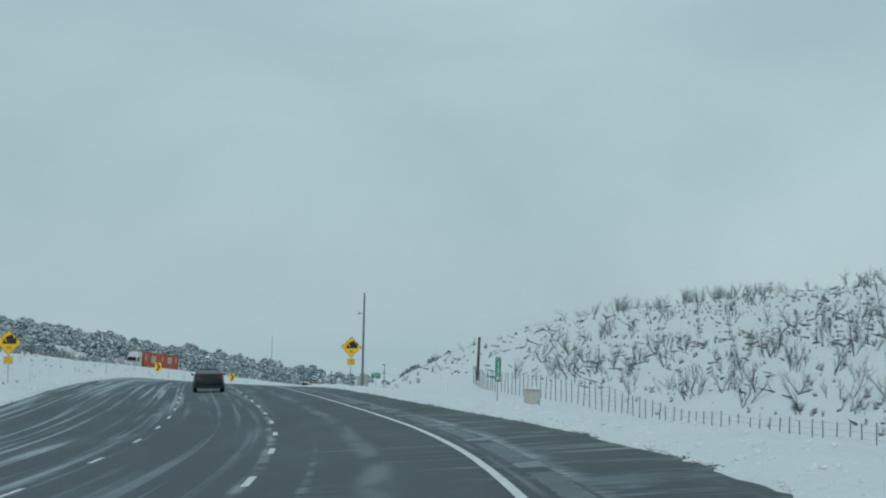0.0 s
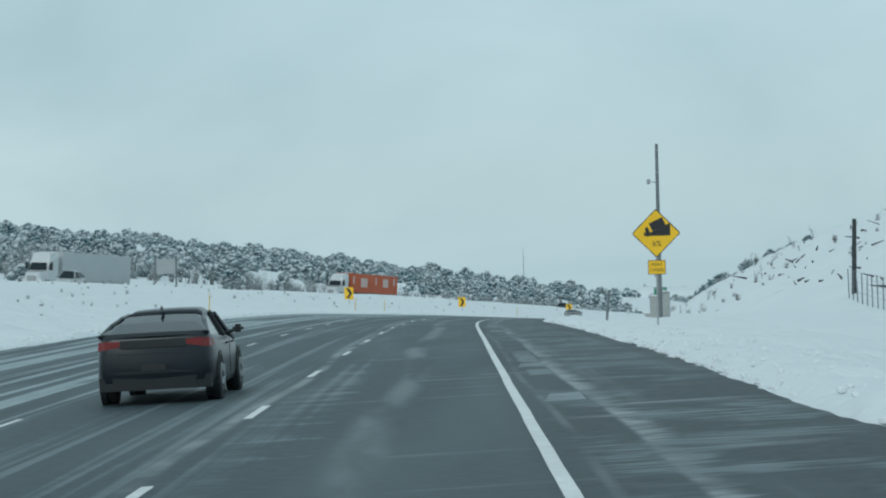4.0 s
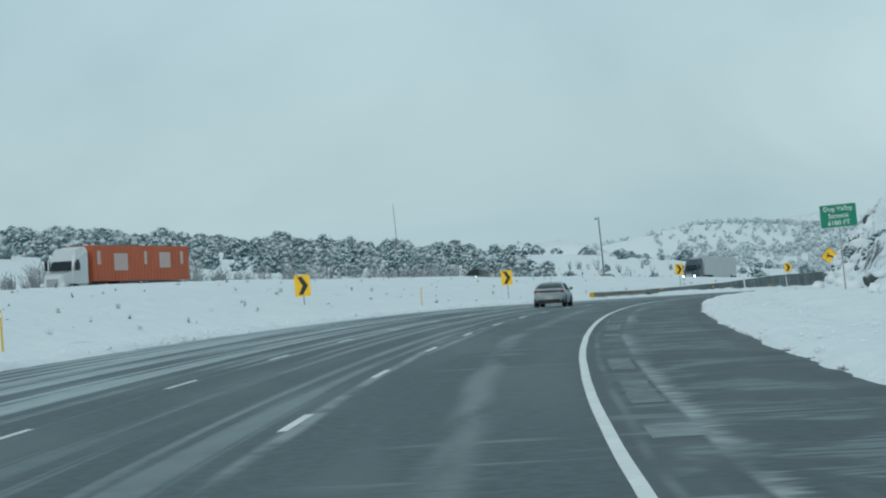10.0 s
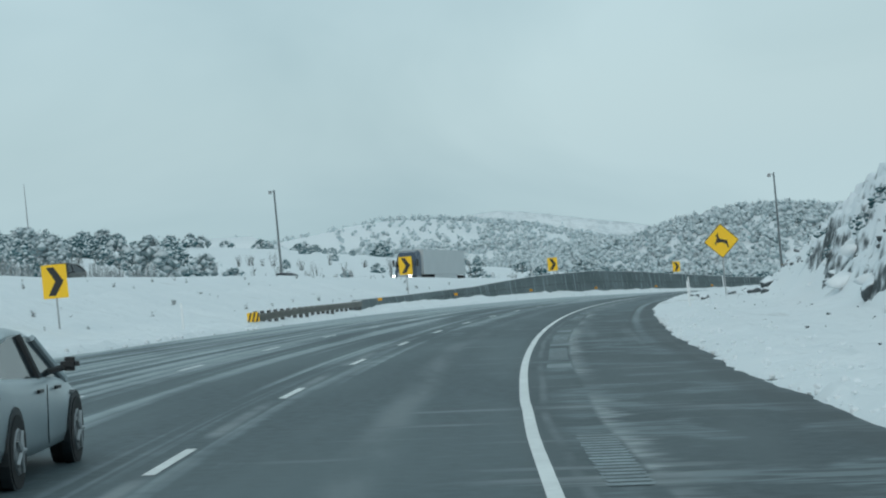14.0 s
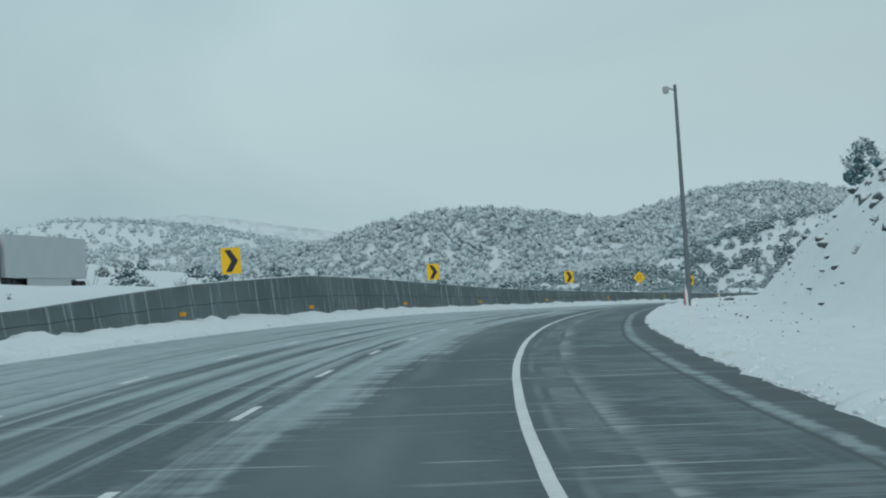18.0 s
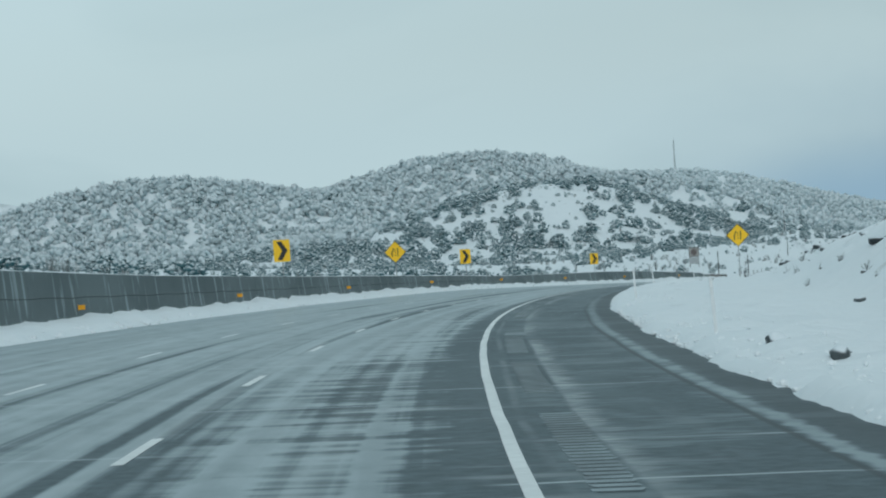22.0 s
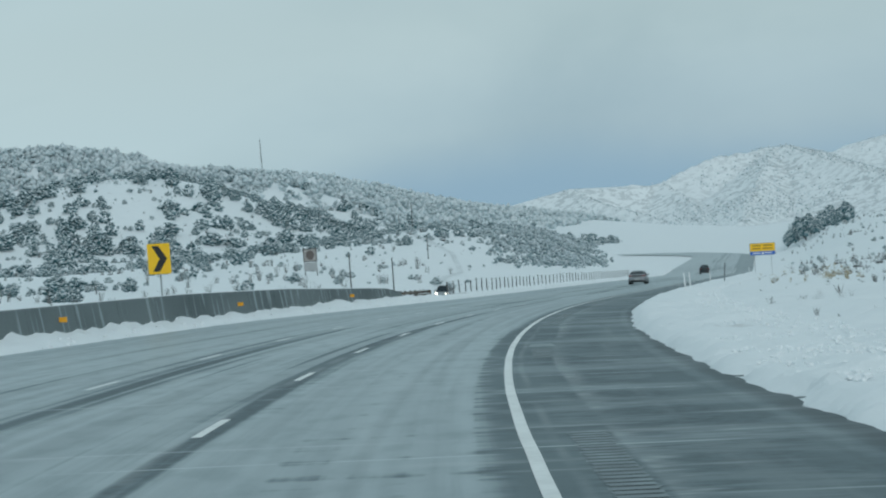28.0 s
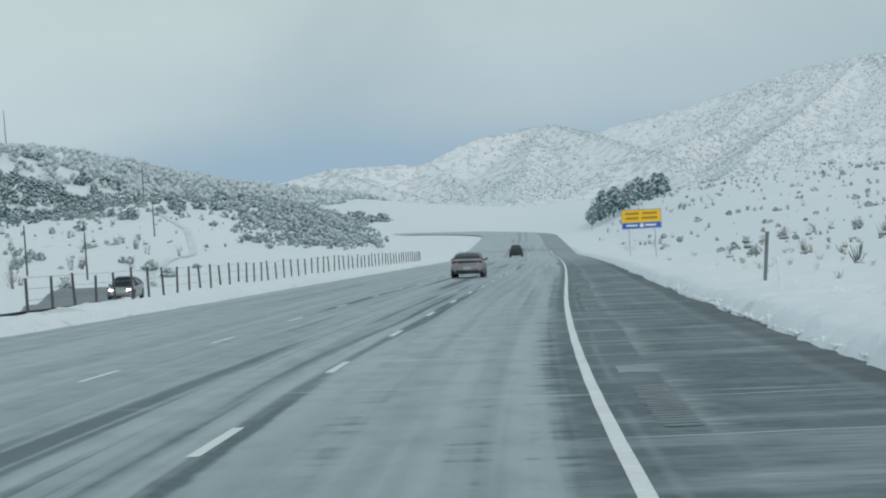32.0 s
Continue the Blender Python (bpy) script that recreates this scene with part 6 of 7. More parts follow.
# the open snowy ridge and bald hill behind the wooded hills
RIDGE_EYE = (32.4, 407.9, -5.4)
RIDGES = [crest((9.5, 3700, -1.3), (11.57, 3650, -.52), (12.49, 3600, -.45), (13.42, 3600, -.39), (14.02, 3600, -.47), (14.92, 3600, -.64), (15.98, 3600, -.86), (17.03, 3600, -1.06), (18.2, 3600, -1.35), eye=RIDGE_EYE),
          crest((13.42, 3600, -.39), (13.8, 3400, -.9), (14.0, 3200, -1.5), eye=RIDGE_EYE), crest((15.98, 3600, -.86), (16.2, 3400, -1.4), eye=RIDGE_EYE),
          crest((3.4, 2300, -1.0), (4.4, 2250, -.58), (5.34, 2200, -.38), (6.71, 2200, -.43), (7.43, 2250, -.8), (8.6, 2300, -1.2), eye=(12.5, 306.8, -1.9))]
ra, rd = np.radians(np.arange(1.5, 20.5, .1)), np.arange(1850, 3900, 25.0); RA, RD = np.meshgrid(ra, rd); rx_, ry_ = RIDGE_EYE[0] + RD * np.sin(RA), RIDGE_EYE[1] + RD * np.cos(RA)
low = ground_z(rx_, ry_).reshape(rx_.shape); rz_ = np.maximum(mountain_z(rx_, ry_, RIDGES), low - 6); i = np.arange(rx_.size).reshape(rx_.shape)
tagged(mesh_ob("backdrop_ridge", np.stack([rx_.ravel(), ry_.ravel(), rz_.ravel()], -1), np.stack([i[:-1, :-1], i[1:, :-1], i[1:, 1:], i[:-1, 1:]], -1).reshape(-1, 4), GROUNDMAT, shade=True), "open snowy ridge behind the wooded hills", "ridge", kind="structure")
rng = np.random.RandomState(47); n = 9000
a_, d_ = np.radians(rng.uniform(2, 19, n)), rng.uniform(1900, 3650, n); X, Y = RIDGE_EYE[0] + d_ * np.sin(a_), RIDGE_EYE[1] + d_ * np.cos(a_); Z = mountain_z(X, Y, RIDGES)
m = (rng.rand(n) < .1 + .6 * smooth(fbm(X / 60, Y / 60, 3), .02, .1)) & (Z > ground_z(X, Y) + 1)
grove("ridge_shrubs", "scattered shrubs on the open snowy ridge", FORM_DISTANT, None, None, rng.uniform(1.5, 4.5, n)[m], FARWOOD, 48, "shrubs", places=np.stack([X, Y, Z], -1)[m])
tufts("bank_brush", "twigs and low brush showing through the roadside bank", 35, 1500, 690, 1010, 8.5, 46, .1, .4, lambda s, u: np.clip(.3 + 3.2 * fbm(s / 14, u / 9, 3), .04, 1))
tufts("plateau_brush", "brush scattered over the snowy plateau", 15, 2200, 880, 1450, 11, 150, .2, 1.1, lambda s, u: np.clip(.4 + 3 * fbm(s / 30, u / 30, 3), .05, 1))
S, U, r = scatter(27, 1500, 890, 1420, 12, 130, lambda s, u: smooth(fbm(s / 10, u / 22, 3), .03, .12) * 0.8)
grove("plateau_shrubs", "dark low shrubs and snow-capped stones on the plateau", FORM_MID, S, U, r.uniform(.3, 1.05, len(S)), FROSTED, 28, "shrubs")
tufts("hillside_brush", "frosted brush between the hillside junipers", 17, 2600, 1180, 1660, -320, -60, .3, 1.5, lambda s, u: .12 + .6 * smooth(fbm(s / 42, u / 26, 3), -.05, .08))

def bare_tree(seed, spread=0.72):
    """A leafless scrub tree: several stems rising from one foot like a vase, each with upright branches and fine twigs."""
    rng = random.Random(seed); trunk, twigs = bmesh.new(), bmesh.new()
    def limb(bm, a, d, l, r, sides, lift):
        """A limb in two pieces that curves upward; returns points along it with its direction."""
        m = a + d * l * .5; e = (d + Vector((rng.uniform(-.3, .3), rng.uniform(-.3, .3), lift))).normalized(); b = m + e * l * .5
        tube(bm, a, m, r, r * .75, sides); tube(bm, m, b, r * .75, r * .4, sides)
        return [(a + d * l * .5 * q, d) for q in (.55, .9)] + [(m + e * l * .5 * q, e) for q in (.3, .65, 1.0)]
    for _ in range(rng.choice((1, 1, 2, 2, 3, 4))):
        tip = Vector((rng.uniform(-spread, spread), rng.uniform(-spread, spread), 1)).normalized()
        for p, d in limb(trunk, Vector((rng.uniform(-.15, .15), rng.uniform(-.15, .15), -.3)), tip, rng.uniform(1.5, 2.8), rng.uniform(.03, .06), 4, .2):
            for _ in range(rng.choice((2, 2, 3))):
                n = (d + Vector((rng.uniform(-.75, .75), rng.uniform(-.75, .75), rng.uniform(.0, .4)))).normalized()
                for q, e in limb(twigs, p, n, rng.uniform(.5, 1.2), .014, 3, .2)[1:]:
                    if rng.random() < .8: tube(twigs, q, q + (e + Vector((rng.uniform(-.7, .7), rng.uniform(-.7, .7), .2))).normalized() * rng.uniform(.25, .65), .009, .006, 3)
    return trunk, twigs
BARES = []
for k in range(11):
    o = thing("bare_tree", "fire-killed leafless tree standing in hillside snow", "tree", "burnt trees")
    a, b = bare_tree(k); part("trunk", a, BARE, o); part("crown", b, TWIG, o, "thin grey leafless branches"); BARES.append(o)
rb_ = random.Random(4); spots = []
for k in range(560):
    s = rb_.uniform(92, 362); u = float(tab(s, 92, 36, 150, 34, 176, 32, 218, 30, 244, 27, 300, 22, 330, 27, 350, 31, 362, 36)) + rb_.uniform(0, 1) ** 1.4 * 62
    if s < 245 or u > .13 * s or rb_.random() < .06: spots.append((s, u))
for s in (650, 655, 662, 667, 672): spots.append((s, rb_.uniform(16, 26)))
for k in range(10): spots.insert(0, (rb_.uniform(280, 308), rb_.uniform(16.5, 24)))
used = set(); extra = []
for k, (s, u) in enumerate(spots):
    x, y, _ = at(s, u); z = float(ground_z([x], [y])[0]); sc = rb_.uniform(.55, .98) * (.55 if rb_.random() < .3 or 279 < s < 309 and u < 25 else 1.0)
    m = Matrix.Translation((x, y, z)) @ pose(0, 0, 0, rb_.uniform(-8, 8), rb_.uniform(-8, 8), rb_.uniform(0, 360)) @ Matrix.Diagonal((sc * 1.08, sc * 1.08, sc * 1.0, 1))
    j = k % 11
    if k >= 285 and s < 600: extra.append((j, m)); continue
    if j not in used: BARES[j].matrix_basis = m; used.add(j)
    else:
        c = copy_thing(BARES[j], m); c.matrix_basis = m
vs, fs, tone, n = [], [], [], 0
for j, m in extra:
    for c in BARES[j].children:
        A = np.array(m); v = np.array([q.co[:] for q in c.data.vertices]) @ A[:3, :3].T + A[:3, 3]
        vs.append(v); fs += [[q + n for q in f.vertices] for f in c.data.polygons]; n += len(v); tone += [c.name.startswith("crown")] * len(c.data.polygons)
thick = mesh_ob("burnt_thicket", np.concatenate(vs), fs, [BARE, TWIG]); thick.data.polygons.foreach_set("material_index", np.array(tone, np.int32))
tagged(thick, "fire-killed leafless trees thinly covering the slope", "trees", kind="stuff")
# tall grey leafless trees on the rise beyond the other carriageway
GREYS = []
for k in range(4):
    o = thing("leafless_tree", "tall grey leafless tree rimed with frost", "tree", "leafless trees")
    a, b = bare_tree(30 + k); part("trunk", a, GREYTREE, o); part("crown", b, GREYTREE, o, "fine rimed twigs"); GREYS.append(o)
for k in range(34):
    s = rb_.uniform(368, 432); u = -rb_.uniform(79, 112); x, y, _ = at(s, u); z = float(ground_z([x], [y])[0]); sc = rb_.uniform(1.25, 1.9)
    m = Matrix.Translation((x, y, z)) @ pose(0, 0, 0, 0, 0, rb_.uniform(0, 360)) @ Matrix.Scale(sc, 4)
    if k < 4: GREYS[k].matrix_basis = m
    else: copy_thing(GREYS[k % 4], m).matrix_basis = m
# dark evergreen shrubs at the foot of the fence
S, U = np.array([112, 113.2, 114.5, 128, 129.5, 131, 146, 101.5, 100.6]), np.array([25.3, 25.9, 25.2, 27.0, 27.6, 26.8, 27.2, 24.8, 25.4])
grove("fence_shrubs", "dark evergreen shrubs half buried in snow along the fence", FORM_NEAR, S, U, np.array([1.1, .9, .8, 1.0, .8, .7, .7, .8, 1.0]), JUNIPER, 75, "shrubs")
# fallen charred logs
bm = bmesh.new()
for k in range(650):
    s = rb_.uniform(95, 300); u = float(tab(s, 95, 35, 150, 33, 218, 29, 244, 26, 309, 19, 350, 18)) + rb_.uniform(0, 60); x, y, _ = at(s, u); z = float(ground_z([x], [y])[0]); a = rb_.uniform(0, 6.28); l = rb_.uniform(.3, 1.5)
    tube(bm, (x, y, z + .08), (x + l * math.cos(a), y + l * math.sin(a), z + rb_.uniform(.1, .5)), rb_.uniform(.04, .12), .03, 4)
me = bpy.data.meshes.new("charred_logs"); bm.to_mesh(me); bm.free(); me.materials.append(BARE)
tagged(new("charred_logs", me), "charred logs and stumps in the snow of the slope", "logs", kind="stuff")
# grey leafless thicket by the other carriageway
def thicket(name, label, seed, n, s0, s1, u0, u1, h0, h1, material):
    rng = random.Random(seed); vs, fs = [], []
    P = [(rng.uniform(s0, s1), rng.uniform(u0, u1)) for _ in range(n)]; A = at([p[0] for p in P], [p[1] for p in P]); Z = ground_z(A[:, 0], A[:, 1])
    for (x, y, _), z in zip(A, Z):
        h = rng.uniform(h0, h1)
        for _ in range(9):
            a, d, w = rng.uniform(0, 6.28), rng.uniform(.05, .34) * h, rng.uniform(.03, .06); k = len(vs); hh = h * rng.uniform(.6, 1.05)
            bx, by = x + rng.uniform(-.3, .3), y + rng.uniform(-.3, .3)
            vs += [(bx - w, by, z - .2), (bx + w, by, z - .2), (bx, by + w, z - .2), (bx + d * math.cos(a), by + d * math.sin(a), z + hh)]
            fs += [(k, k + 1, k + 3), (k + 1, k + 2, k + 3), (k + 2, k, k + 3)]
            for _ in range(3):
                t = rng.uniform(.4, .9); k = len(vs); px, py, pz = bx + d * t * math.cos(a), by + d * t * math.sin(a), z + hh * t; q = a + rng.uniform(-1.5, 1.5); e = h * rng.uniform(.12, .25)
                vs += [(px - .03, py, pz), (px + .03, py, pz), (px + e * math.cos(q), py + e * math.sin(q), pz + e * 1.1)]; fs += [(k, k + 1, k + 2)]
    ob = mesh_ob(name, vs, fs, material); return tagged(ob, label, "brush", kind="stuff")
thicket("bare_thicket", "grey leafless brush and saplings along the far verge", 5, 300, 405, 560, -64, -54, 1.2, 3.4, GREYTREE)
thicket("verge_saplings", "grey leafless saplings behind the sign at the far verge", 15, 170, 340, 440, -100, -74, 2.0, 5.0, GREYTREE)
thicket("valley_thicket", "leafless grey brush at the foot of the hill", 6, 200, 560, 860, -130, -50, 1.2, 3.2, BRUSH)
thicket("roadside_thicket", "frosted leafless bushes on the slope after the wall", 7, 60, 1000, 1200, -110, -55, 1.0, 2.8, BRUSH)

# ---- larger junipers and rock outcrop near the road ----
jt = []
for k in range(4):
    o = thing("juniper_tree", "dark green juniper tree loaded with fresh snow", "tree", "roadside junipers")
    part("trunk", tube(bmesh.new(), (0, 0, -.4), (.05, .03, .9), .14, .07, 6), WOOD, o)
    v, f = juniper_form(60 + k, 26, 1, spread=.42, r0=.08, r1=.19, sprays=700, size=.035); mesh_ob("crown", v * np.array([2.6, 2.6, 3.0]) , f, JUNIPER, o); jt.append(o)
spots = [(1395, 17), (1400, 20), (1405, 23), (1411, 26), (1416, 22), (1420, 29), (1408, 18.5), (1424, 34), (1428, 31), (1390, 29), (1386, 33), (1398, 26), (1414, 33), (1420, 25), (1380, 14.5), (1384, 17), (1378, 20), (1388, 22), (1392, 15), (1376, 24), (1372, 29), (640, 15.5), (645, 18), (649, 21), (425, 25), (446, 23), (470, 22), (590, 17), (575, 19)]
for k, (s, u) in enumerate(spots):
    x, y, _ = at(s, u); z = float(ground_z([x], [y])[0]); sc = rb_.uniform(.75, 1.2) * (rb_.uniform(1.2, 2.1) if s > 1300 else 1.0)
    m = Matrix.Translation((x, y, z)) @ pose(0, 0, 0, 0, 0, rb_.uniform(0, 360)) @ Matrix.Scale(sc, 4)
    if k < 4: jt[k].matrix_basis = m
    else: copy_thing(jt[k % 4], m).matrix_basis = m
outcrop = thing("rock_outcrop", "dark rock outcrop in the road cut, heaped with snow", "rock")
rocks = []
for k in range(8):
    rng = np.random.RandomState(100 + k); v, f = blob(rng, 1.0, .85, 3, .02); n = rng.randn(5, 3); n /= np.linalg.norm(n, axis=1)[:, None]
    for q in n:
        d = v @ q; cut = rng.uniform(.5, .75); v = v - 0.8 * np.maximum(d - cut, 0)[:, None] * q
    w = fbm(v[:, 0] * 1.7 + 9 * k, v[:, 1] * 1.7 + v[:, 2] * 1.3, 4) + 0.5 * fbm(v[:, 2] * 3.1 + k, v[:, 0] * 2.9 - v[:, 1], 3); v = v * (1 + 0.55 * w[:, None])
    me = bpy.data.meshes.new("boulder"); me.from_pydata(v.tolist(), [], f.tolist()); me.materials.append(ROCK); me.shade_smooth(); rocks.append(me)
# the broken face itself: ledges heaped with snow and dark risers between
def crag(name, s0, s1, u0, u1, step, amount, seed):
    s = np.arange(s0, s1, .24); u = np.arange(u0, u1, .2); S, U = np.meshgrid(s, u, indexing="ij"); h = rise(S, U)
    q = (h + 2.2 * fbm(S / 4.5 + seed, U / 3.2, 3)) / step + 0.5 * fbm(S / 1.3, U / 1.1 + seed, 3); k = np.floor(q); fr = q - k
    z = step * (k + smooth(fr, .0, .42)) + 0.95 * fbm(S / .75, U / .6, 4) + 0.8 * fbm(S / 2.6 + 5, U / 2.0, 3)
    w = smooth(S, s0, s0 + 7) * (1 - smooth(S, s1 - 7, s1)) * smooth(U + 1.6 * fbm(S / 3, U / 3, 3), u0, u0 + 1.4) * (1 - smooth(U, u1 - 2, u1))
    w = w * smooth(fbm(S / 6 + seed, U / 4, 2) + amount, -.1, .1)
    Z = h + w * (z - h + .15) - (1 - w) * .5
    i = np.arange(S.size).reshape(S.shape); f = np.stack([i[:-1, :-1], i[1:, :-1], i[1:, 1:], i[:-1, 1:]], -1).reshape(-1, 4)[:, ::-1]
    return mesh_ob(name, at(S, U, Z).reshape(-1, 3), f, ROCK, outcrop, shade=True)
crag("rock_face", 392, 458, 10.2, 20, .8, .3, 3.0)
crag("rock_ledge", 330, 396, 11.4, 22, .6, .26, 11.0)
cs = np.arange(300, 762, .55); cu = np.arange(13.4, 27, .5); CS, CU = np.meshgrid(cs, cu, indexing="ij")
cz = rise(CS, CU) + .12 + .55 * fbm(CS / 2.6, CU / 1.9, 4) + .3 * fbm(CS / .9 + 4, CU / .8, 3) - .6 * (1 - smooth(CU, 13.4, 14.6) * (1 - smooth(CU, 25.5, 27)) * smooth(CS, 300, 306) * (1 - smooth(CS, 752, 762)))
sheet("snow_cut_slope", CS, CU, cz, GROUNDMAT, "rough broken snow on the road cut's slope", "snow slope", uv=False)
S, U, r = scatter(45, 3400, 372, 745, 9.0, 24, lambda s, u: np.clip(.25 + 3 * fbm(s / 9, u / 4, 3), .03, 1) * (.45 + .55 * (1 - smooth(s, 620, 740))) * smooth(u - tab(s, 372, 11, 450, 10, 500, 9.5, 590, 10.3, 740, 13), -.6, .8))
grove("slope_stones", "dark stones and scrub showing through the snow of the cut", [(blob(np.random.RandomState(60 + k), .5, .6, 1, .35)) for k in range(5)], S, U, .12 + .6 * r.rand(len(S)) ** 2.4, ROCK, 46, "stones", -.25)
rng = np.random.RandomState(8)
for k in range(190):
    if k < 70: s = rng.uniform(398, 452); u = 10.8 + 7.5 * rng.rand(); r = rng.uniform(.18, .5)
    elif k < 140: s = rng.uniform(452, 605); u = float(tab(s, 452, 11.5, 540, 11, 605, 12)) + 5.5 * rng.rand(); r = rng.uniform(.1, .34)
    else: s = rng.uniform(338, 402); u = 11.6 + 8 * rng.rand(); r = rng.uniform(.2, .5)
    x, y, _ = at(s, u); z = float(ground_z([x], [y])[0])
    ob = new("boulder", rocks[k % 8]); ob.parent = outcrop; ob.matrix_basis = Matrix.Translation((x, y, z + .02 * r)) @ pose(0, 0, 0, rng.uniform(-25, 25), rng.uniform(-25, 25), rng.uniform(0, 360)) @ Matrix.Diagonal((r, r * rng.uniform(.7, 1.2), r * rng.uniform(.7, 1.5), 1))
S, U, r = scatter(71, 420, 332, 458, 10.4, 20, lambda s, u: np.clip(.3 + 3 * fbm(s / 5, u / 3, 3), .05, 1) * smooth(u - tab(s, 332, 12.5, 395, 11.5, 458, 10.5), -.3, .6))
grove("crag_junipers", "stunted dark junipers growing from ledges of the rock cut", FORM_NEAR, S, U, .35 + .9 * r.rand(len(S)) ** 1.5, JUNIPER, 72, "shrubs", -.1)
S, U, r = scatter(77, 420, 312, 404, 12.5, 27, lambda s, u: np.clip(.25 + 3 * fbm(s / 7, u / 5, 3), .03, 1) * smooth(u, 13, 16))
grove("cut_shrubs", "dark frosted shrubs along the crest of the road cut", FORM_MID, S, U, .35 + 1.1 * r.rand(len(S)) ** 1.5, JUNIPER, 78, "shrubs")
S, U, r = scatter(73, 520, 332, 458, 10.4, 19, lambda s, u: np.clip(.4 + 2 * fbm(s / 4, u / 3, 3), .05, 1))
grove("ledge_snow", "rounded pillows of snow heaped on the rock ledges", [blob(np.random.RandomState(80 + k), .5, .62, 2, .2) for k in range(5)], S, U, .3 + .7 * r.rand(len(S)) ** 1.6, GROUNDMAT, 74, "snow", -.3)
for s, u, r in ((462, 6.8, .22), (466, 9.2, .35), (471, 8.1, .28), (474.5, 5.95, .16), (473.4, 6.25, .15), (459, 9.6, .3), (602.4, 5.65, .22), (597.3, 5.8, .19), (600, 7.8, .2), (589, 8.6, .3), (470, 10, .5)):
    o = thing("loose_rock", "loose dark rock lying in the roadside snow", "rock", "fallen rocks", Matrix.Translation(at(s, u, float(rise(np.array([s]), np.array([u]))[0]) + .16 + .12 * r).tolist()))
    ob = new("stone", rocks[int(s) % 8]); ob.parent = o; ob.matrix_basis = pose(0, 0, 0, 20, 10, s * 7) @ Matrix.Diagonal((r * 1.1, r, r * .95, 1))

# clods of ploughed snow along both edges of the road, stones and twigs lying in the verge
def crumbs(name, label, category, material, seed, n, s0, s1, u_of, r0, r1, lift=0.0):
    rng = np.random.RandomState(seed); S = rng.uniform(s0, s1, n); U = u_of(S, rng); r = (r0 + (r1 - r0) * rng.rand(n) ** 2.2)[:, None, None]
    P = at(S, U); P[:, 2] += np.array(verge_z(S, U)) + lift
    a = rng.rand(n) * 6.283; c, d = np.cos(a)[:, None], np.sin(a)[:, None]; fv, ff = blob(rng, 1.0, .7, 1, .12); f = fv[None] * rng.uniform(.75, 1.2, (n, 1, 3)) * r
    v = np.stack([f[..., 0] * c - f[..., 1] * d, f[..., 0] * d + f[..., 1] * c, f[..., 2]], -1) + P[:, None]
    q = ff[None] + (np.arange(n) * len(fv))[:, None, None]
    return tagged(mesh_ob(name, v.reshape(-1, 3), q.reshape(-1, 3), material), label, category, kind="stuff")
def verge_z(S, U):
    d = np.where(U > 0, U - RIGHT_EDGE(S), LEFT_EDGE(S) - U)
    return 0.02 + 0.16 * smooth(d, 0, 0.5) + np.maximum(rise(S, U), 0) * smooth(d, 0, 2.5) + np.minimum(rise(S, U), 0) * smooth(d, .8, 3.5)
crumbs("snow_clods_right", "clods of ploughed snow at the road's edge", "snow clods", GROUNDMAT, 31, 10000, -20, 1000, lambda s, g: RIGHT_EDGE(s) + 0.1 + 2.4 * g.rand(len(s)) ** 2.8, .015, .075)
crumbs("snow_clods_left", "clods of ploughed snow on the median side", "snow clods", GROUNDMAT, 32, 2200, -20, 1100, lambda s, g: LEFT_EDGE(s) - 0.12 - 1.0 * g.rand(len(s)) ** 1.8, .03, .13)
crumbs("verge_stones", "small dark stones and twigs in the verge snow", "stones", ROCK, 33, 320, 380, 600, lambda s, g: 5.6 + 6.5 * g.rand(len(s)), .015, .065, -.01)
crumbs("bank_clods", "lumps of ploughed snow on the high bank", "snow clods", GROUNDMAT, 34, 11000, 690, 1000, lambda s, g: RIGHT_EDGE(s) + 0.1 + 3.2 * g.rand(len(s)) ** 2.3, .015, .07, 0.02)
# dry grass standing out of the bank's snow
S, U, r = scatter(81, 260, 850, 1010, 7.5, 17, lambda s, u: np.clip(-.1 + 4 * fbm(s / 9 + 1, u / 5, 3), 0, 1))
grove("dry_grass_clumps", "tan dry grass and dead brush standing out of the bank's snow", [tuft_form(90 + k) for k in range(4)], S, U, .2 + .4 * r.rand(len(S)), snowy("dry_tan_grass", (0.34, 0.3, 0.21), 0.75, 0.3, 3.0), 82, "grass", 0.0)
# ---- vehicles, standing where they are met ----
GLASS = mat("tinted_glass", (0.014, 0.024, 0.03), 0.06, spec=0.28)
TYRE = mat("tyre_rubber", (0.02, 0.02, 0.021), 0.85, grain=.2)
RIM = mat("alloy_rim", (0.25, 0.26, 0.27), 0.4, 0.8)
REDLENS = mat("red_lens", (0.2, 0.022, 0.022), 0.2)
TRIM = mat("black_trim", (0.014, 0.019, 0.022), 0.5, grain=.15)
PLATE = mat("plate_white", (0.6, 0.62, 0.62), 0.5)
LAMP = mat("headlamp_lens", (0.75, 0.78, 0.8), 0.15)
glow = bpy.data.materials.new("lit_headlamp"); glow.use_nodes = True
glow.node_tree.nodes["Principled BSDF"].inputs["Emission Color"].default_value = (1, .93, .8, 1); glow.node_tree.nodes["Principled BSDF"].inputs["Emission Strength"].default_value = 5.0
def paint(name, c, rough=0.28): return mat(name, c, rough, 0.25, grain=0.08, scale=1.2, spec=0.6)
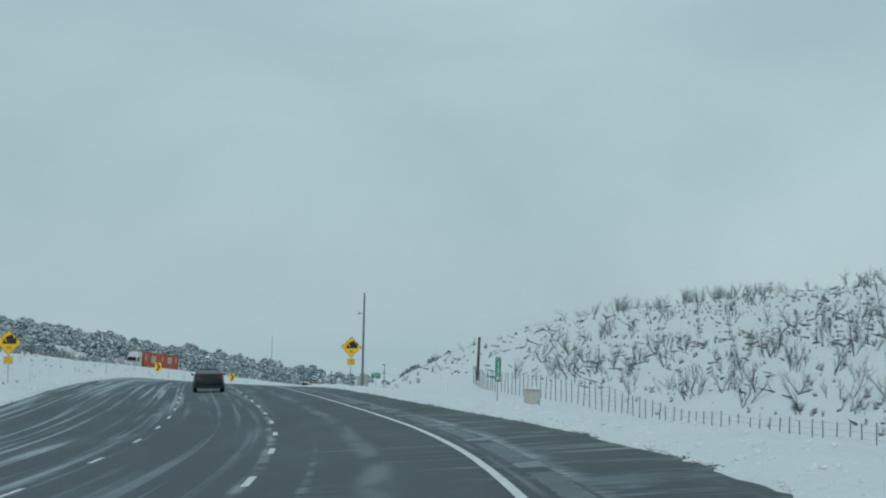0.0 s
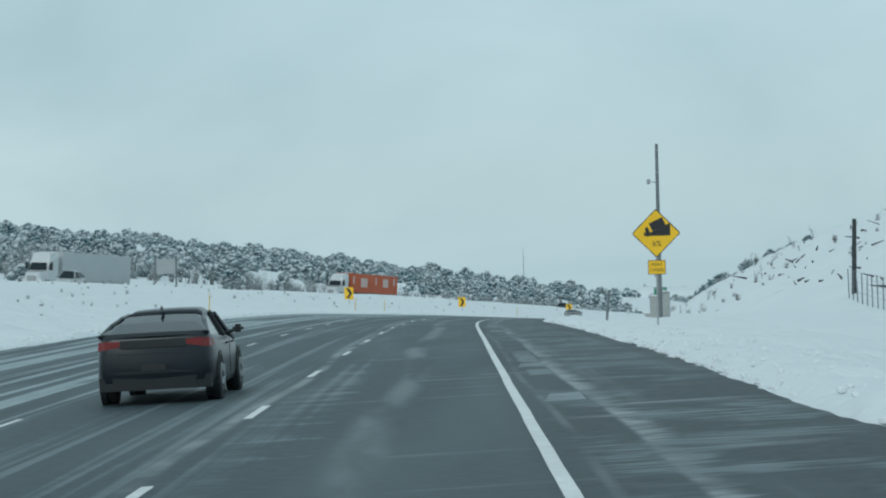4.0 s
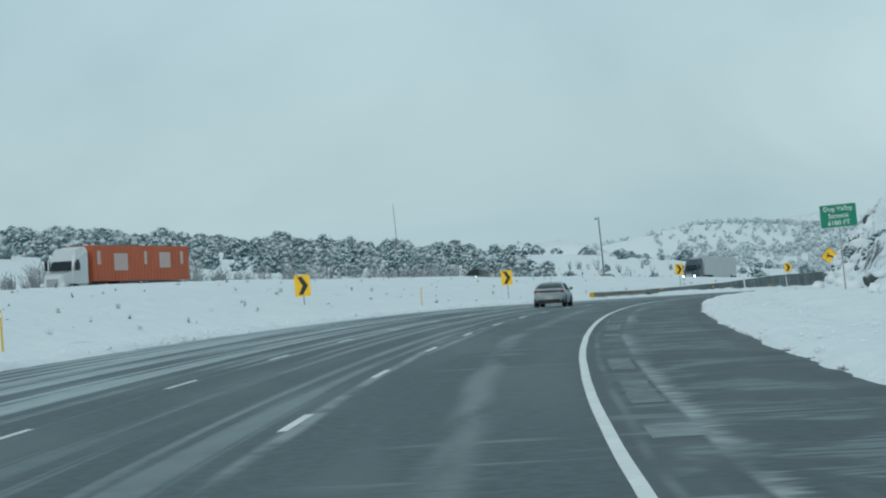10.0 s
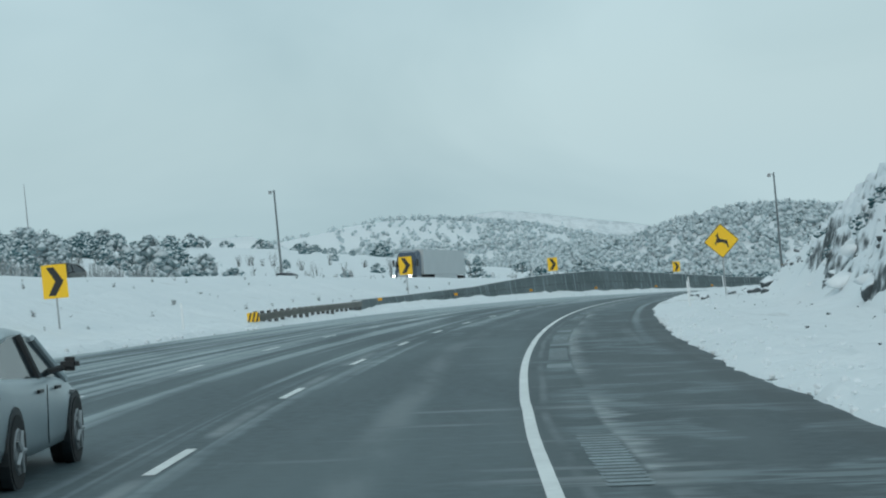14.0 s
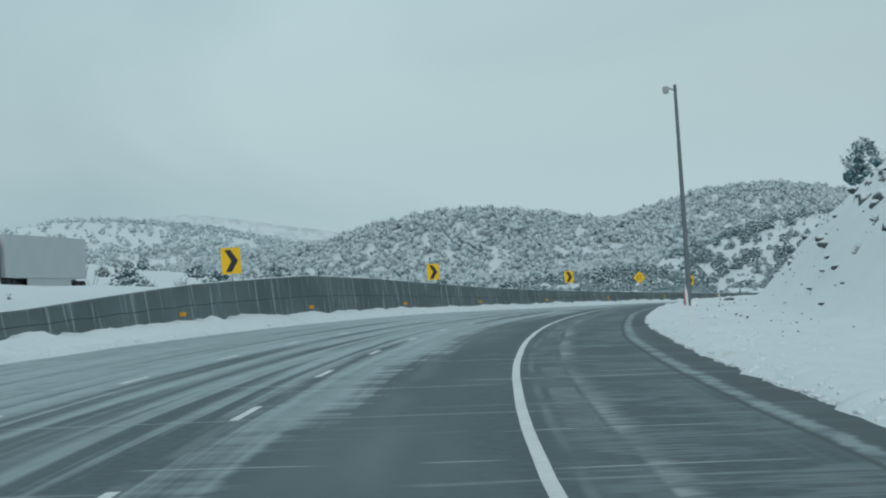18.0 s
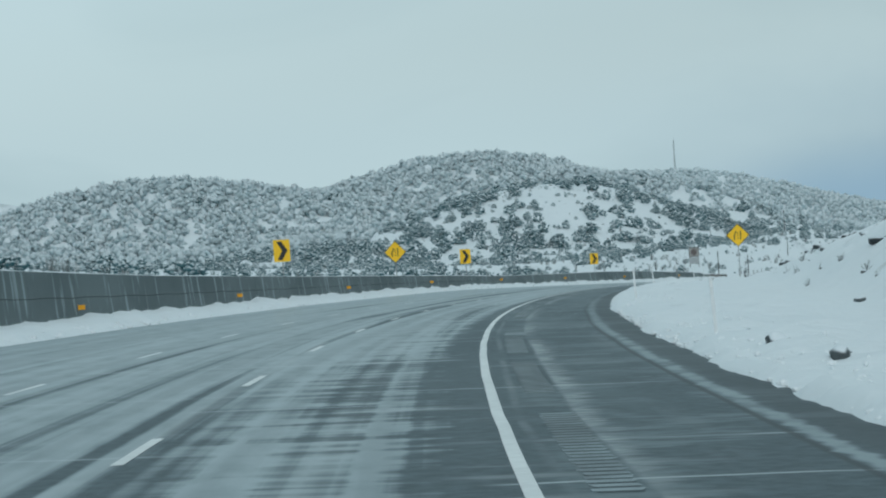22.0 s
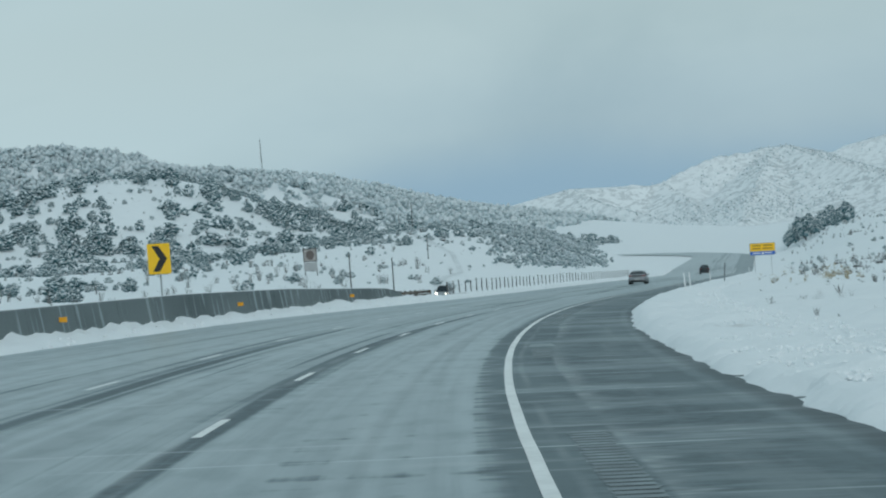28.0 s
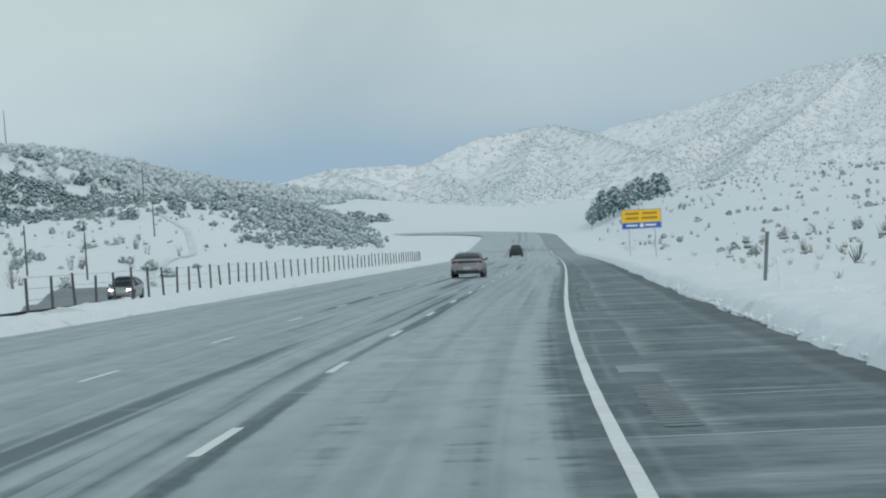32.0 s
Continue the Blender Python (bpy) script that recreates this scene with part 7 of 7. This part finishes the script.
def loft(bm, rings, close=True):
    vs = [[bm.verts.new(p) for p in r] for r in rings]
    for a, b in zip(vs, vs[1:]):
        n = len(a)
        for k in range(n if close else n - 1): bm.faces.new((a[k], a[(k + 1) % n], b[(k + 1) % n], b[k]))
    if close: bm.faces.new(vs[0][::-1]); bm.faces.new(vs[-1])
    bmesh.ops.recalc_face_normals(bm, faces=bm.faces[:]); return bm
def wheel(parent, x, y, r, w, side):
    o = part("wheel", tube(bmesh.new(), (x - w / 2, y, r), (x + w / 2, y, r), r, r, 20), TYRE, parent, "black tyre")
    xo = x + side * (w / 2 + .004)
    part("rim", tube(bmesh.new(), (xo - .01, y, r), (xo + .01, y, r), r * .66, r * .6, 14), RIM, o)
    for k in range(5):
        a = k * 1.2566; bm = bmesh.new(); tube(bm, (xo + side * .014, y, r), (xo + side * .014, y + r * .58 * math.cos(a), r + r * .58 * math.sin(a)), .03, .025, 5); part("spoke", bm, STEEL, o)
    return o
def car(name, label, color, m, L=4.65, Wd=1.83, H=1.44, kind="sedan", lit=False):
    """y runs ahead, the tail at y = 0."""
    o = thing(name, label, "car", "", m); hw = Wd / 2
    sed = kind == "sedan"
    up = 0.0 if sed else .07
    belt = [(0.0, .97, .82), (.004, 1.0, .85), (.014, 1.045, .9), (.04, 1.065, .955), (.1, 1.05, .99), (.2, 1.0, 1.0), (.5, .945, 1.0), (.74, .91, .99), (.86, .82, .97), (.94, .7, .92), (.985, .6, .84), (1.0, .5, .74)]
    low = [(0, .36), (.012, .29), (.06, .23), (.5, .19), (.9, .21), (.98, .28), (1.0, .36)]
    col = lambda tab_, j: (lambda q: float(np.interp(q, [r[0] for r in tab_], [r[j] for r in tab_])))
    zt_, wf_, zb_ = col(belt, 1), col(belt, 2), col(low, 1)
    rings = []
    for t in (0, .003, .01, .025, .05, .08, .12, .2, .3, .4, .5, .6, .7, .78, .85, .9, .94, .97, .99, 1.0):
        zt, zb = zt_(t) + up, zb_(t); w = hw * wf_(t); y = t * L
        half = [(w * .82, zb), (w * .94, zb + .05), (w * .985, zb + .16), (w, .56 + up), (w * .998, .7 + up), (w * .975, zt - .17), (w * .95, zt - .07), (w * .9, zt - .02), (w * .78, zt + .006)]
        rings.append([(x, y, z) for x, z in half] + [(-x, y, z) for x, z in half[::-1]])
    part("body", loft(bmesh.new(), rings), color, o, shade=True)
    # glasshouse, narrowing to the roof
    tr = (.085, .15, .24, .37, .52, .65, .79) if sed else (.03, .15, .27, .4, .53, .66, .8)
    g, rf = [], []
    for k, t in enumerate(tr):
        zb = zt_(t) + up; zr = (zb + .02, zb + (H - zb) * .5, H - .075, H - .012, H, H - .05, zb + .02)[k]
        wb = hw * .88; wt = hw * (.88 - (.24 if sed else .28) * min(1, (zr - zb) / (H - .95 - up))); y = t * L
        g.append([(wb, y, zb - .03), (wt + (wb - wt) * .12, y, zb + (zr - zb) * .84), (wt * .86, y, zr - .012), (wt * .4, y, zr), (-wt * .4, y, zr), (-wt * .86, y, zr - .012), (-wt - (wb - wt) * .12, y, zb + (zr - zb) * .84), (-wb, y, zb - .03)])
    part("glasshouse", loft(bmesh.new(), g), GLASS, o, "dark tinted windows", shade=False)
    bm = bmesh.new()
    for k in (2, 3, 4, 5): rf.append([(x * (1.0 if 0 < j < 5 else .985), y, z + .016) for j, (x, y, z) in enumerate(g[k][1:7])])
    part("roof", loft(bm, [r + [(x, y, z - .02) for x, y, z in r[::-1]] for r in rf]), color, o, shade=True)
    for sd in (1, -1):
        e = lambda k, j: Vector(g[k][j if sd > 0 else 7 - j]) + Vector((sd * .012, 0, .006))
        rp = bmesh.new()
        for q0, q1 in ((e(0, 0), e(1, 1)), (e(1, 1), e(2, 1)), (e(2, 1), e(3, 1))): tube(rp, q0, q1, .04, .035, 6)
        part("rear_pillar", rp, color, o); part("centre_pillar", tube(bmesh.new(), e(4, 0), e(4, 1), .04, .035, 6), TRIM, o)
        part("front_pillar", tube(bmesh.new(), e(6, 0), e(5, 1), .05, .04, 6), color, o)
        r = .335 if sed else .36; xw = sd * (hw - .105)
        for y in (L * .19, L * .805):
            part("wheel_arch", tube(bmesh.new(), (sd * (hw - .09), y, r + .02), (sd * (hw + .006), y, r + .02), r * 1.17, r * 1.15, 20), TRIM, o)
            wheel(o, xw, y, r, .24, sd)
        part("mirror", box(bmesh.new(), min(sd * (hw - .02), sd * (hw + .17)), L * .66, .96 + up, max(sd * (hw - .02), sd * (hw + .17)), L * .66 + .12, 1.1 + up, .045), TRIM, o)
        part("mirror_arm", tube(bmesh.new(), (sd * hw * .8, L * .665, .95 + up), (sd * (hw + .02), L * .67, 1.0 + up), .035, .03, 6), TRIM, o)
        zl = .9 + up
        part("tail_lamp", loft(bmesh.new(), [[(sd * (hw * .5), -.014, zl - .02), (sd * (hw * .5), -.014, zl + .05), (sd * hw * .5, .03, zl + .05), (sd * hw * .5, .03, zl - .02)], [(sd * (hw * .8), -.004, zl - .07), (sd * (hw * .8), -.004, zl + .065), (sd * hw * .8, .08, zl + .065), (sd * hw * .8, .08, zl - .07)], [(sd * (hw * .93), .09, zl - .085), (sd * (hw * .92), .1, zl + .055), (sd * hw * .9, .2, zl + .055), (sd * hw * .9, .2, zl - .085)], [(sd * (hw * .985), .34, zl - .06), (sd * (hw * .965), .34, zl + .03), (sd * hw * .93, .38, zl + .03), (sd * hw * .93, .38, zl - .06)]]), REDLENS, o, "red tail lamp")
        part("headlamp", box(bmesh.new(), min(sd * hw * .5, sd * hw * .86), L - .2, .6 + up, max(sd * hw * .5, sd * hw * .86), L - .06, .72 + up, .03), glow if lit else LAMP, o, "headlamp")
        for y in (.42, .6): part("door_handle", box(bmesh.new(), sd * hw * .99 - .014, L * y, .8 + up, sd * hw * .99 + .016, L * y + .2, .83 + up), TRIM, o)
        part("door_seam", box(bmesh.new(), sd * (hw + .001) - .004, L * .5 - .008, .3, sd * (hw + .001) + .004, L * .5 + .008, .86 + up), TRIM, o)
    part("boot_panel", box(bmesh.new(), -hw * .56, -.02, .83 + up, hw * .56, .05, .965 + up, .012), TRIM, o, "dark strip between the tail lamps")
    part("boot_lip", loft(bmesh.new(), [[(x, .0 + .09 * (x / hw) ** 2, 1.02 + up), (x, .06 + .09 * (x / hw) ** 2, 1.075 + up), (x, .16, 1.06 + up)] for x in np.linspace(-hw * .8, hw * .8, 9)]), color if sed else TRIM, o)
    part("boot_seam", box(bmesh.new(), -hw * .6, -.006, .735 + up, hw * .6, .02, .75 + up), TRIM, o)
    part("rear_bumper", loft(bmesh.new(), [[(x, -.02 + .12 * (abs(x) / hw) ** 4, .24), (x, -.03 + .12 * (abs(x) / hw) ** 4, .46 - .05 * (1 - abs(x) / hw)), (x, .25, .46), (x, .25, .24)] for x in np.linspace(-hw * .93, hw * .93, 9)]), TRIM, o, "black lower bumper")
    part("bumper_blade", loft(bmesh.new(), [[(x, -.026 + .12 * (abs(x) / hw) ** 4, .5), (x, -.026 + .12 * (abs(x) / hw) ** 4, .5 + .05 * (1.2 - abs(x) / hw)), (x, .04, .52)] for x in np.linspace(-hw * .8, hw * .8, 9)]), color, o)
    part("number_plate", box(bmesh.new(), -.2, -.045, .47 + up, .2, -.02, .59 + up, .006), PLATE if sed else TRIM, o)
    if sed: part("plate_bar", box(bmesh.new(), -.15, -.05, .505, .15, -.0455, .55), STEEL, o)
    part("roof_aerial", loft(bmesh.new(), [[(-.03, L * .26, H - .01), (.03, L * .26, H - .01), (.0, L * .26, H + .07)], [(-.02, L * .3, H - .01), (.02, L * .3, H - .01), (0, L * .29, H + .0)]]), TRIM, o)
    return o
def on_road(s, u, dz=0.0, back=False):
    b = float(np.interp(s, ALS, ALC)); g = float(np.interp(s + 2, ALS, ALX[:, 2]) - np.interp(s, ALS, ALX[:, 2])) / 2
    return Matrix.Translation(at(s, u, dz).tolist()) @ pose(0, 0, 0, math.degrees(math.atan(g)) * (-1 if back else 1), math.degrees(math.atan(b)) * (-1 if back else 1), heading(s) + (180 if back else 0))
car("dark_crossover", "dark blue-black crossover car on wet asphalt", paint("midnight_paint", (0.01, 0.017, 0.024)), on_road(135, -4.75), 4.75, 1.92, 1.5, "crossover")
SILVER = paint("silver_paint", (0.33, 0.395, 0.42), 0.34)
car("silver_sedan", "silver sedan with a full-width dark tail panel", SILVER, on_road(377, -4.75), 4.68, 1.83, 1.42, "sedan")
car("grey_sedan", "pale grey sedan in the middle lane, spray-stained", paint("pale_grey_paint", (0.27, 0.3, 0.32), .45), on_road(953, -4.7), 4.68, 1.83, 1.44, "sedan")
car("dark_suv", "dark utility vehicle far down the wet road", paint("dark_grey_paint", (0.022, 0.032, 0.038)), on_road(1140, -4.6), 4.8, 1.95, 1.78, "crossover")
oz = lambda s: float(other_z(np.array([float(s)]))[0]) + 0.05
for s, u, c, nm, lab, k in ((300, -43, (0.5, 0.52, 0.53), "white_estate", "white car on the other carriageway", "crossover"), (505, -39.5, (0.05, 0.055, 0.05), "dark_van", "dark green car with lit headlamps on the other carriageway", "crossover"), (566, -43, (0.09, 0.1, 0.11), "grey_hatchback", "dark grey car with lit headlamps on the other carriageway", "sedan"), (606, -40, (0.03, 0.05, 0.04), "green_sedan", "dark green sedan on the other carriageway", "sedan")):
    car(nm, lab, paint(nm + "_paint", c), on_road(s, u, oz(s), True), 4.7, 1.85, 1.5 if k == "sedan" else 1.72, k, s > 400)
def lorry(name, label, boxmat, cabmat, m, box_len=14.6, ribs=0, marks=False, lit=False):
    o = thing(name, label, "truck", "", m)
    b = part("trailer_box", box(bmesh.new(), -1.28, 0, 1.15, 1.28, box_len, 4.05, .02), boxmat, o)
    for sd in (1, -1):
        for k in range(ribs):
            y = .2 + (box_len - .4) * k / max(1, ribs - 1); part("rib", box(bmesh.new(), sd * 1.282 - .02, y - .06, 1.25, sd * 1.282 + .02, y + .06, 3.95), boxmat, b)
        if marks:
            for y0, w, z0, h in ((1.1, .5, 2.5, 1.1), (box_len * .21, 1.9, 2.2, 1.3), (box_len * .46, .45, 2.5, 1.1), (box_len * .66, 2.2, 2.0, 1.4), (box_len * .93, .5, 2.5, 1.1)):
                part("marking", box(bmesh.new(), sd * 1.31 - .012, y0, z0, sd * 1.31 + .012, y0 + w, z0 + h), mat("faded_marking", (.55, .42, .38), .6), b)
        part("side_skirt", box(bmesh.new(), sd * 1.2 - .02, 3.2, .45, sd * 1.2 + .02, box_len - 4.2, 1.14), TRIM if marks else boxmat, o)
        for y in (.9, 2.15, box_len - 1.4, box_len - .2, box_len + 3.1): part("wheel", tube(bmesh.new(), (sd * 1.22 - .16, y, .5), (sd * 1.22 + .16, y, .5), .5, .5, 16), TYRE, o)
        part("fuel_tank", tube(bmesh.new(), (sd * 1.02, box_len + .9, .75), (sd * 1.02, box_len + 2.3, .75), .3, .3, 12), STEEL, o)
        part("headlamp", box(bmesh.new(), sd * .95 - .17, box_len + 4.12, .85, sd * .95 + .17, box_len + 4.2, 1.1, .03), glow if lit else LAMP, o)
        part("mirror", box(bmesh.new(), sd * 1.45 - .1, box_len + 2.55, 2.1, sd * 1.45 + .1, box_len + 2.75, 2.9, .03), TRIM, o)
    part("chassis", box(bmesh.new(), -.5, 0, .75, .5, box_len + 3.9, 1.1), TRIM, o)
    y = box_len
    part("sleeper", loft(bmesh.new(), [[(-1.2, y + .7, 1.0), (1.2, y + .7, 1.0), (1.2, y + .7, 3.6), (.95, y + .7, 3.95), (-.95, y + .7, 3.95), (-1.2, y + .7, 3.6)], [(-1.2, y + 2.3, 1.0), (1.2, y + 2.3, 1.0), (1.2, y + 2.3, 2.9), (.95, y + 2.2, 3.7), (-.95, y + 2.2, 3.7), (-1.2, y + 2.3, 2.9)], [(-1.1, y + 2.95, 1.0), (1.1, y + 2.95, 1.0), (1.05, y + 2.8, 2.1), (.9, y + 2.55, 2.85), (-.9, y + 2.55, 2.85), (-1.05, y + 2.8, 2.1)]]), cabmat, o, "tractor cab")
    part("bonnet", loft(bmesh.new(), [[(-1.05, y + 2.7, .8), (1.05, y + 2.7, .8), (1.0, y + 2.7, 2.05), (-1.0, y + 2.7, 2.05)], [(-1.0, y + 3.9, .7), (1.0, y + 3.9, .7), (.85, y + 3.9, 1.75), (-.85, y + 3.9, 1.75)], [(-.85, y + 4.2, .6), (.85, y + 4.2, .6), (.7, y + 4.15, 1.5), (-.7, y + 4.15, 1.5)]]), cabmat, o)
    part("windscreen", loft(bmesh.new(), [[(-.98, y + 2.98, 2.08), (.98, y + 2.98, 2.08), (.98, y + 2.9, 2.06), (-.98, y + 2.9, 2.06)], [(-.86, y + 2.66, 2.8), (.86, y + 2.66, 2.8), (.86, y + 2.58, 2.78), (-.86, y + 2.58, 2.78)]]), GLASS, o)
    for sd in (1, -1): part("side_window", box(bmesh.new(), sd * 1.19 - .02, y + 1.9, 2.05, sd * 1.19 + .025, y + 2.6, 2.7), GLASS, o)
    part("grille", box(bmesh.new(), -.5, y + 4.17, .75, .5, y + 4.24, 1.4, .02), STEEL, o)
    part("bumper", box(bmesh.new(), -1.15, y + 4.0, .3, 1.15, y + 4.35, .62, .05), TRIM if not marks else PLATE, o)
    return o
WBOX = mat("dull_white_trailer", (0.5, 0.53, 0.54), 0.5, grain=.06, scale=.5)
OBOX = mat("rusty_orange_container", (0.5, 0.11, 0.045), 0.6, grain=.15, scale=.6)
WCAB = paint("white_cab", (0.6, 0.63, 0.64)); BCAB = paint("slate_blue_cab", (0.05, 0.075, 0.11))
car("grey_suv", "pale grey utility vehicle with lit headlamps on the service road", paint("pale_grey_suv_paint", (.3, .33, .35)), on_road(987, -30.8, -.92, True), 4.7, 1.9, 1.7, "crossover", True)
lorry("white_semi_truck", "white semi truck with a plain box trailer", WBOX, WCAB, on_road(331, -49, oz(326), True) @ pose(0, 0, 0, 0, 0, -8), 16.1)
lorry("container_truck", "semi truck hauling a rusty orange container", OBOX, WCAB, on_road(432, -46, oz(425), True) @ pose(0, 0, 0, 0, 0, -8), 16.1, 30, True)
lorry("blue_semi_truck", "slate-blue semi truck with a white trailer, lamps lit", WBOX, BCAB, on_road(612, -39.5, oz(600), True), 16.2, lit=True)
